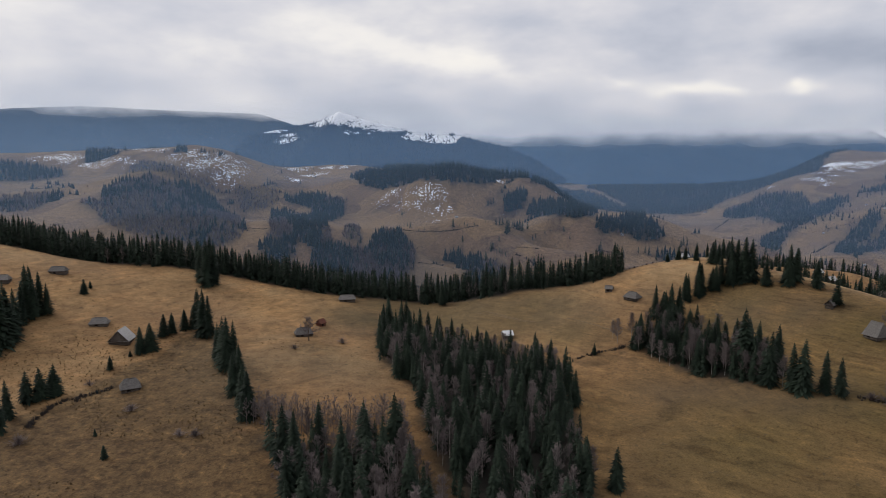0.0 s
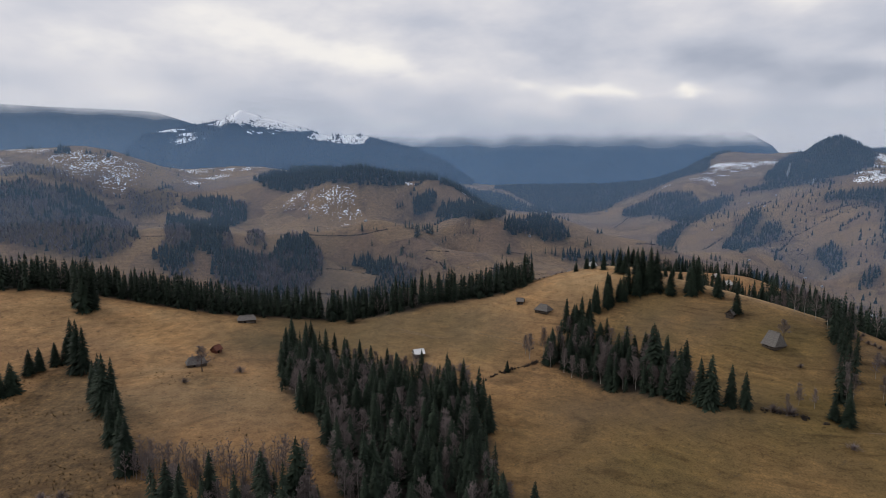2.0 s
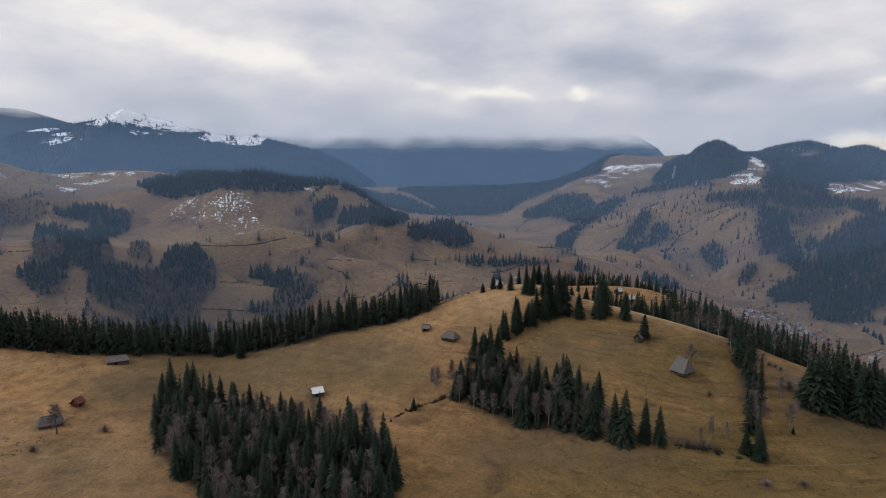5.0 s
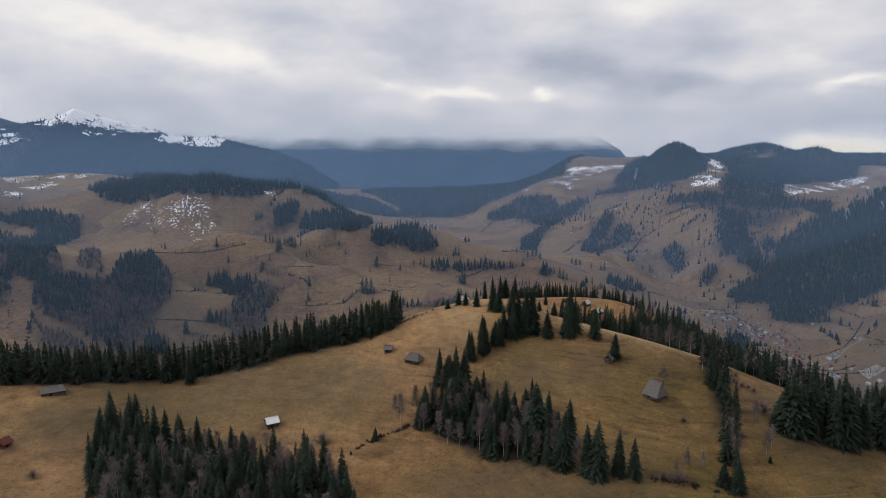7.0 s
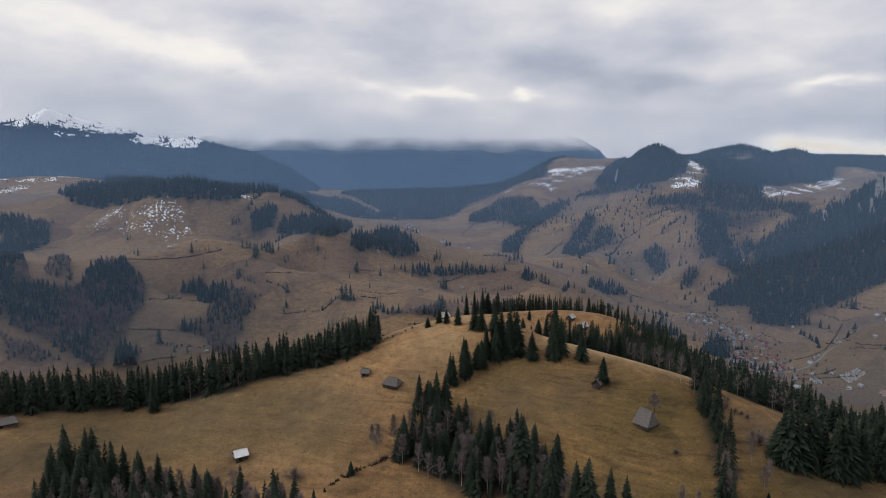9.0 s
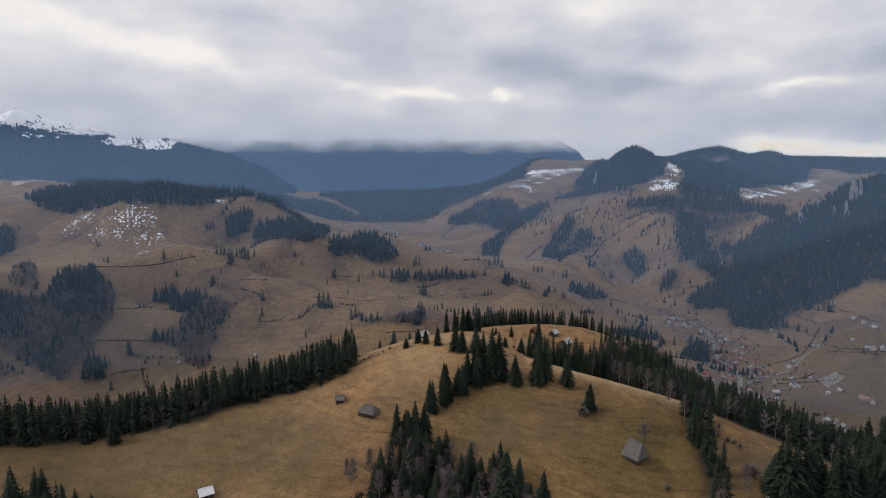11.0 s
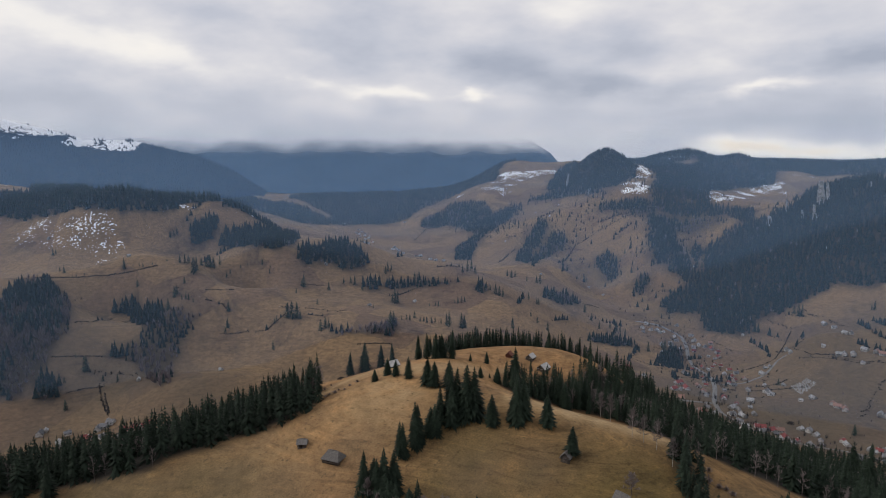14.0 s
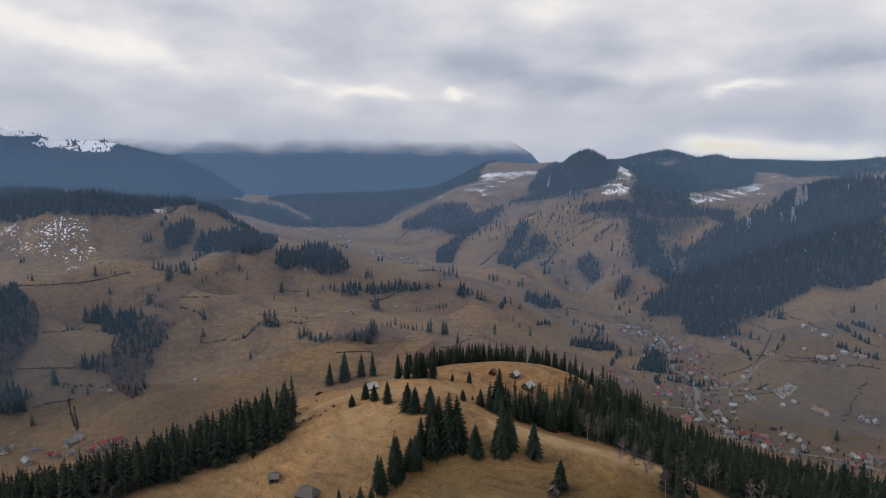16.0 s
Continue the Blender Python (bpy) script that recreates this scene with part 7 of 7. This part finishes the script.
def cliff(x, y, wide, tall, seed):
    """A bare rock face breaking out of the forest."""
    rng = np.random.default_rng(seed)
    n, m = 14, 16
    face = np.array((-0.75, -0.66))
    side = np.array((face[1], -face[0]))
    v = []
    for j in range(m):
        f = j / (m - 1)
        half = wide / 2 * (1 - 0.55 * f) * rng.uniform(0.85, 1.1)
        for i in range(n):
            a = math.pi * i / (n - 1)
            out = (math.sin(a) ** 0.6) * (12 - 9 * f) + rng.uniform(-2.2, 2.2)
            p = np.array((x, y)) - side * math.cos(a) * half + face * out - face * 30 * f
            v.append((p[0], p[1], f * tall + rng.uniform(-1.5, 1.5)))
    v = np.array(v)
    v[:, 2] += spot(x, y) - 4
    i = np.arange(n * m).reshape(m, n)
    a, b, c, d = i[:-1, :-1].ravel(), i[:-1, 1:].ravel(), i[1:, 1:].ravel(), i[1:, :-1].ravel()
    tri = np.concatenate([np.stack([a, b, c], -1), np.stack([a, c, d], -1), [(int(i[-1, 0]), int(i[-1, k]), int(i[-1, k + 1])) for k in range(1, n - 1)]])
    return tagged(new("rock_face", tri_mesh("rock_face", v, tri, M_CLIFF)), "pale limestone rock face above the dark forest", "rock", kind="structure")


for k, (x, y, wide, tall) in enumerate(((1612, 1117, 24, 62), (1539, 1083, 12, 36), (1535, 1110, 9, 32), (1646, 1232, 9, 32), (1610, 1255, 18, 28), (1556, 2090, 11, 48), (1514, 1909, 18, 20), (1622, 1106, 12, 48), (1652, 1018, 8, 20))):
    cliff(x, y, wide, tall, k + 1)


def gravestones(corners):
    """The stones of the churchyard, row by row."""
    rng = random.Random(12)
    v, t = [], []
    for x, y in scatter(corners, 2.9, 8, 0.4):
        z, h, w = spot(x, y), rng.uniform(0.8, 1.5), rng.uniform(0.8, 1.6)
        add_box(v, t, x - w / 2, y - 0.25, z - 0.3, x + w / 2, y + 0.25, z + h)
        add_box(v, t, x - w / 2, y - 2.2, z - 0.3, x + w / 2, y - 0.25, z + 0.3)
    return tagged(new("gravestones", tri_mesh("gravestones", v, t, M_STONE)), "rows of pale gravestones in the village churchyard", "gravestone", kind="stuff")


gravestones(((941, 715), (976, 712), (972, 694), (922, 685)))


def ribbon(name, line, wide, mat, label, lift=0.25, skirt=1.0):
    """A road that lies on the land along a line."""
    pts = np.array(line, float)
    run = np.concatenate([[0], np.cumsum(np.hypot(*np.diff(pts, axis=0).T))])
    s = np.linspace(0, run[-1], int(run[-1] / 6) + 2)
    x, y = np.interp(s, run, pts[:, 0]), np.interp(s, run, pts[:, 1])
    k = np.ones(7) / 7
    x, y = np.convolve(np.pad(x, 3, mode="edge"), k, "valid"), np.convolve(np.pad(y, 3, mode="edge"), k, "valid")
    tx, ty = np.gradient(x), np.gradient(y)
    ln = np.hypot(tx, ty) + 1e-6
    rows = []
    for o in (-1, -0.33, 0.33, 1):
        px, py = x - ty / ln * wide / 2 * o, y + tx / ln * wide / 2 * o
        rows.append(np.stack([px, py, height(px, py) + lift], -1))
    rows = [rows[0] - (0, 0, skirt)] + rows + [rows[-1] - (0, 0, skirt)]
    v = np.stack(rows, 1).reshape(-1, 3)
    n, m = len(x), len(rows)
    i = np.arange(n * m).reshape(n, m)
    a, b, c, d = i[:-1, :-1].ravel(), i[:-1, 1:].ravel(), i[1:, 1:].ravel(), i[1:, :-1].ravel()
    tri = np.concatenate([np.stack([a, c, b], -1), np.stack([a, d, c], -1)])
    return tagged(new(name, tri_mesh(name, v, tri, mat)), label, "road", kind="structure")


ROAD_LINE = ((1042, 1163), (1047, 1115), (1065, 1083), (1081, 1063), (1021, 991), (976, 946), (940, 901), (920, 859), (896, 821), (846, 774), (784, 724), (738, 675), (731, 643), (710, 599), (729, 575), (751, 560), (778, 542), (796, 520), (812, 486), (827, 453))
ribbon("road", ROAD_LINE, 7.0, M_ASPHALT, "worn grey asphalt road through the valley village")
ribbon("road", ((776, 715), (737, 717), (690, 710)), 6.5, M_ASPHALT, "pale gravel street of the village")
ribbon("road", ((873, 799), (903, 772), (960, 774), (1045, 809), (1052, 794)), 4.5, M_ASPHALT, "narrow lane up from the village")


def village_trees():
    """Bare fruit trees and shrubs in the gardens along the road."""
    rng = np.random.default_rng(61)
    pts = np.array(ROAD_LINE, float)
    run = np.concatenate([[0], np.cumsum(np.hypot(*np.diff(pts, axis=0).T))])
    s = rng.uniform(0, run[-1], 420)
    at = np.stack([np.interp(s, run, pts[:, 0]), np.interp(s, run, pts[:, 1])], -1)
    at += rng.normal(0, 1, (420, 2)) * rng.choice((14, 30, 55), (420, 1))
    keep = np.min(np.hypot(at[:, None, 0] - pts[None, :, 0], at[:, None, 1] - pts[None, :, 1]), axis=1) > 7
    at = at[keep]
    joined("garden_trees", FAR_BARE, at, rng.uniform(3, 9, len(at)), 11.0, M_FARSCRUB, "bare fruit trees and shrubs in the village gardens", seed=62)


village_trees()

# trodden paths over the pasture
M_PATH = plain_material("trodden_earth", (0.10, 0.072, 0.042), (0.19, 0.135, 0.08), 0.8)
ribbon("path", ((23, 405), (35, 396), (53, 383)), 0.55, M_PATH, "narrow trodden path across the dry grass", 0.07, 0.25)
ribbon("path", ((191, 221), (207, 216), (221, 212), (237, 210)), 0.55, M_PATH, "narrow trodden path across the dry grass", 0.07, 0.25)
ribbon("path", ((0, 415), (-2, 402), (-4, 382)), 0.55, M_PATH, "narrow trodden path across the dry grass", 0.07, 0.25)
ribbon("path", ((25, 404), (42, 388), (62, 379)), 0.55, M_PATH, "narrow trodden path across the dry grass", 0.07, 0.25)
ribbon("path", ((18, 404), (36, 393), (56, 380)), 0.55, M_PATH, "narrow trodden path across the dry grass", 0.07, 0.25)
ribbon("path", ((73, 380), (92, 360), (104, 343)), 0.55, M_PATH, "narrow trodden path across the dry grass", 0.07, 0.25)


# ---- air: translucent sheets added to imitate valley haze, lit by the sky ----
def haze_material(name, share, top):
    m = bpy.data.materials.new(name)
    m.use_nodes = True
    N, L = m.node_tree.nodes, m.node_tree.links
    N.clear()
    out = N.new("ShaderNodeOutputMaterial")
    pos = N.new("ShaderNodeNewGeometry").outputs["Position"]
    sep = N.new("ShaderNodeSeparateXYZ")
    L.new(pos, sep.inputs[0])
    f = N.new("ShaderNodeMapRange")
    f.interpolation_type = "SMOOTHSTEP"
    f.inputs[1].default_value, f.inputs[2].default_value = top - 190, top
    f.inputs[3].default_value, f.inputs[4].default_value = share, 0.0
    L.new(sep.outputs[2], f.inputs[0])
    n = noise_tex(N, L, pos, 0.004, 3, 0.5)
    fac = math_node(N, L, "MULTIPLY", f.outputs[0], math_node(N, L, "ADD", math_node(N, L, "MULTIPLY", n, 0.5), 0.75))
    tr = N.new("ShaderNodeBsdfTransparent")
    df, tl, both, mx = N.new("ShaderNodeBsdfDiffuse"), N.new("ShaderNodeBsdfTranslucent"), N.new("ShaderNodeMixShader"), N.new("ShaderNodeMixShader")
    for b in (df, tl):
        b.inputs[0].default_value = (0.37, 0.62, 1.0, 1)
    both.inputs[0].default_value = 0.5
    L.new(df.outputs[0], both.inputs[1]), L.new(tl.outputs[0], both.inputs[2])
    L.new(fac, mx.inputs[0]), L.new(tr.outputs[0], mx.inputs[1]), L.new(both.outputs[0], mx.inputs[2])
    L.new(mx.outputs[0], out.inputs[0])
    return m


def haze_sheet(radius, share, top):
    """A curved translucent sheet, added far across the valleys to imitate thin haze."""
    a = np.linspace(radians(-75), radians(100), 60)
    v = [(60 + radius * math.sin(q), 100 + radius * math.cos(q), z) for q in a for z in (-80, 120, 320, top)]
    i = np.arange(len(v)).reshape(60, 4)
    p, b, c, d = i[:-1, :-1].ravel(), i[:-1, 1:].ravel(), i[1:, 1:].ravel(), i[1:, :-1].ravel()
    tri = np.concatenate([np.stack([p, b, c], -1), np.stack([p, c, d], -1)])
    ob = new("valley_haze_sheet", tri_mesh("valley_haze_sheet", v, tri, haze_material("valley_haze_sheet", share, top), True))
    return tagged(ob, "translucent blue sheet standing in for valley haze", "haze", kind="structure")


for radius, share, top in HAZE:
    haze_sheet(radius, share, top)
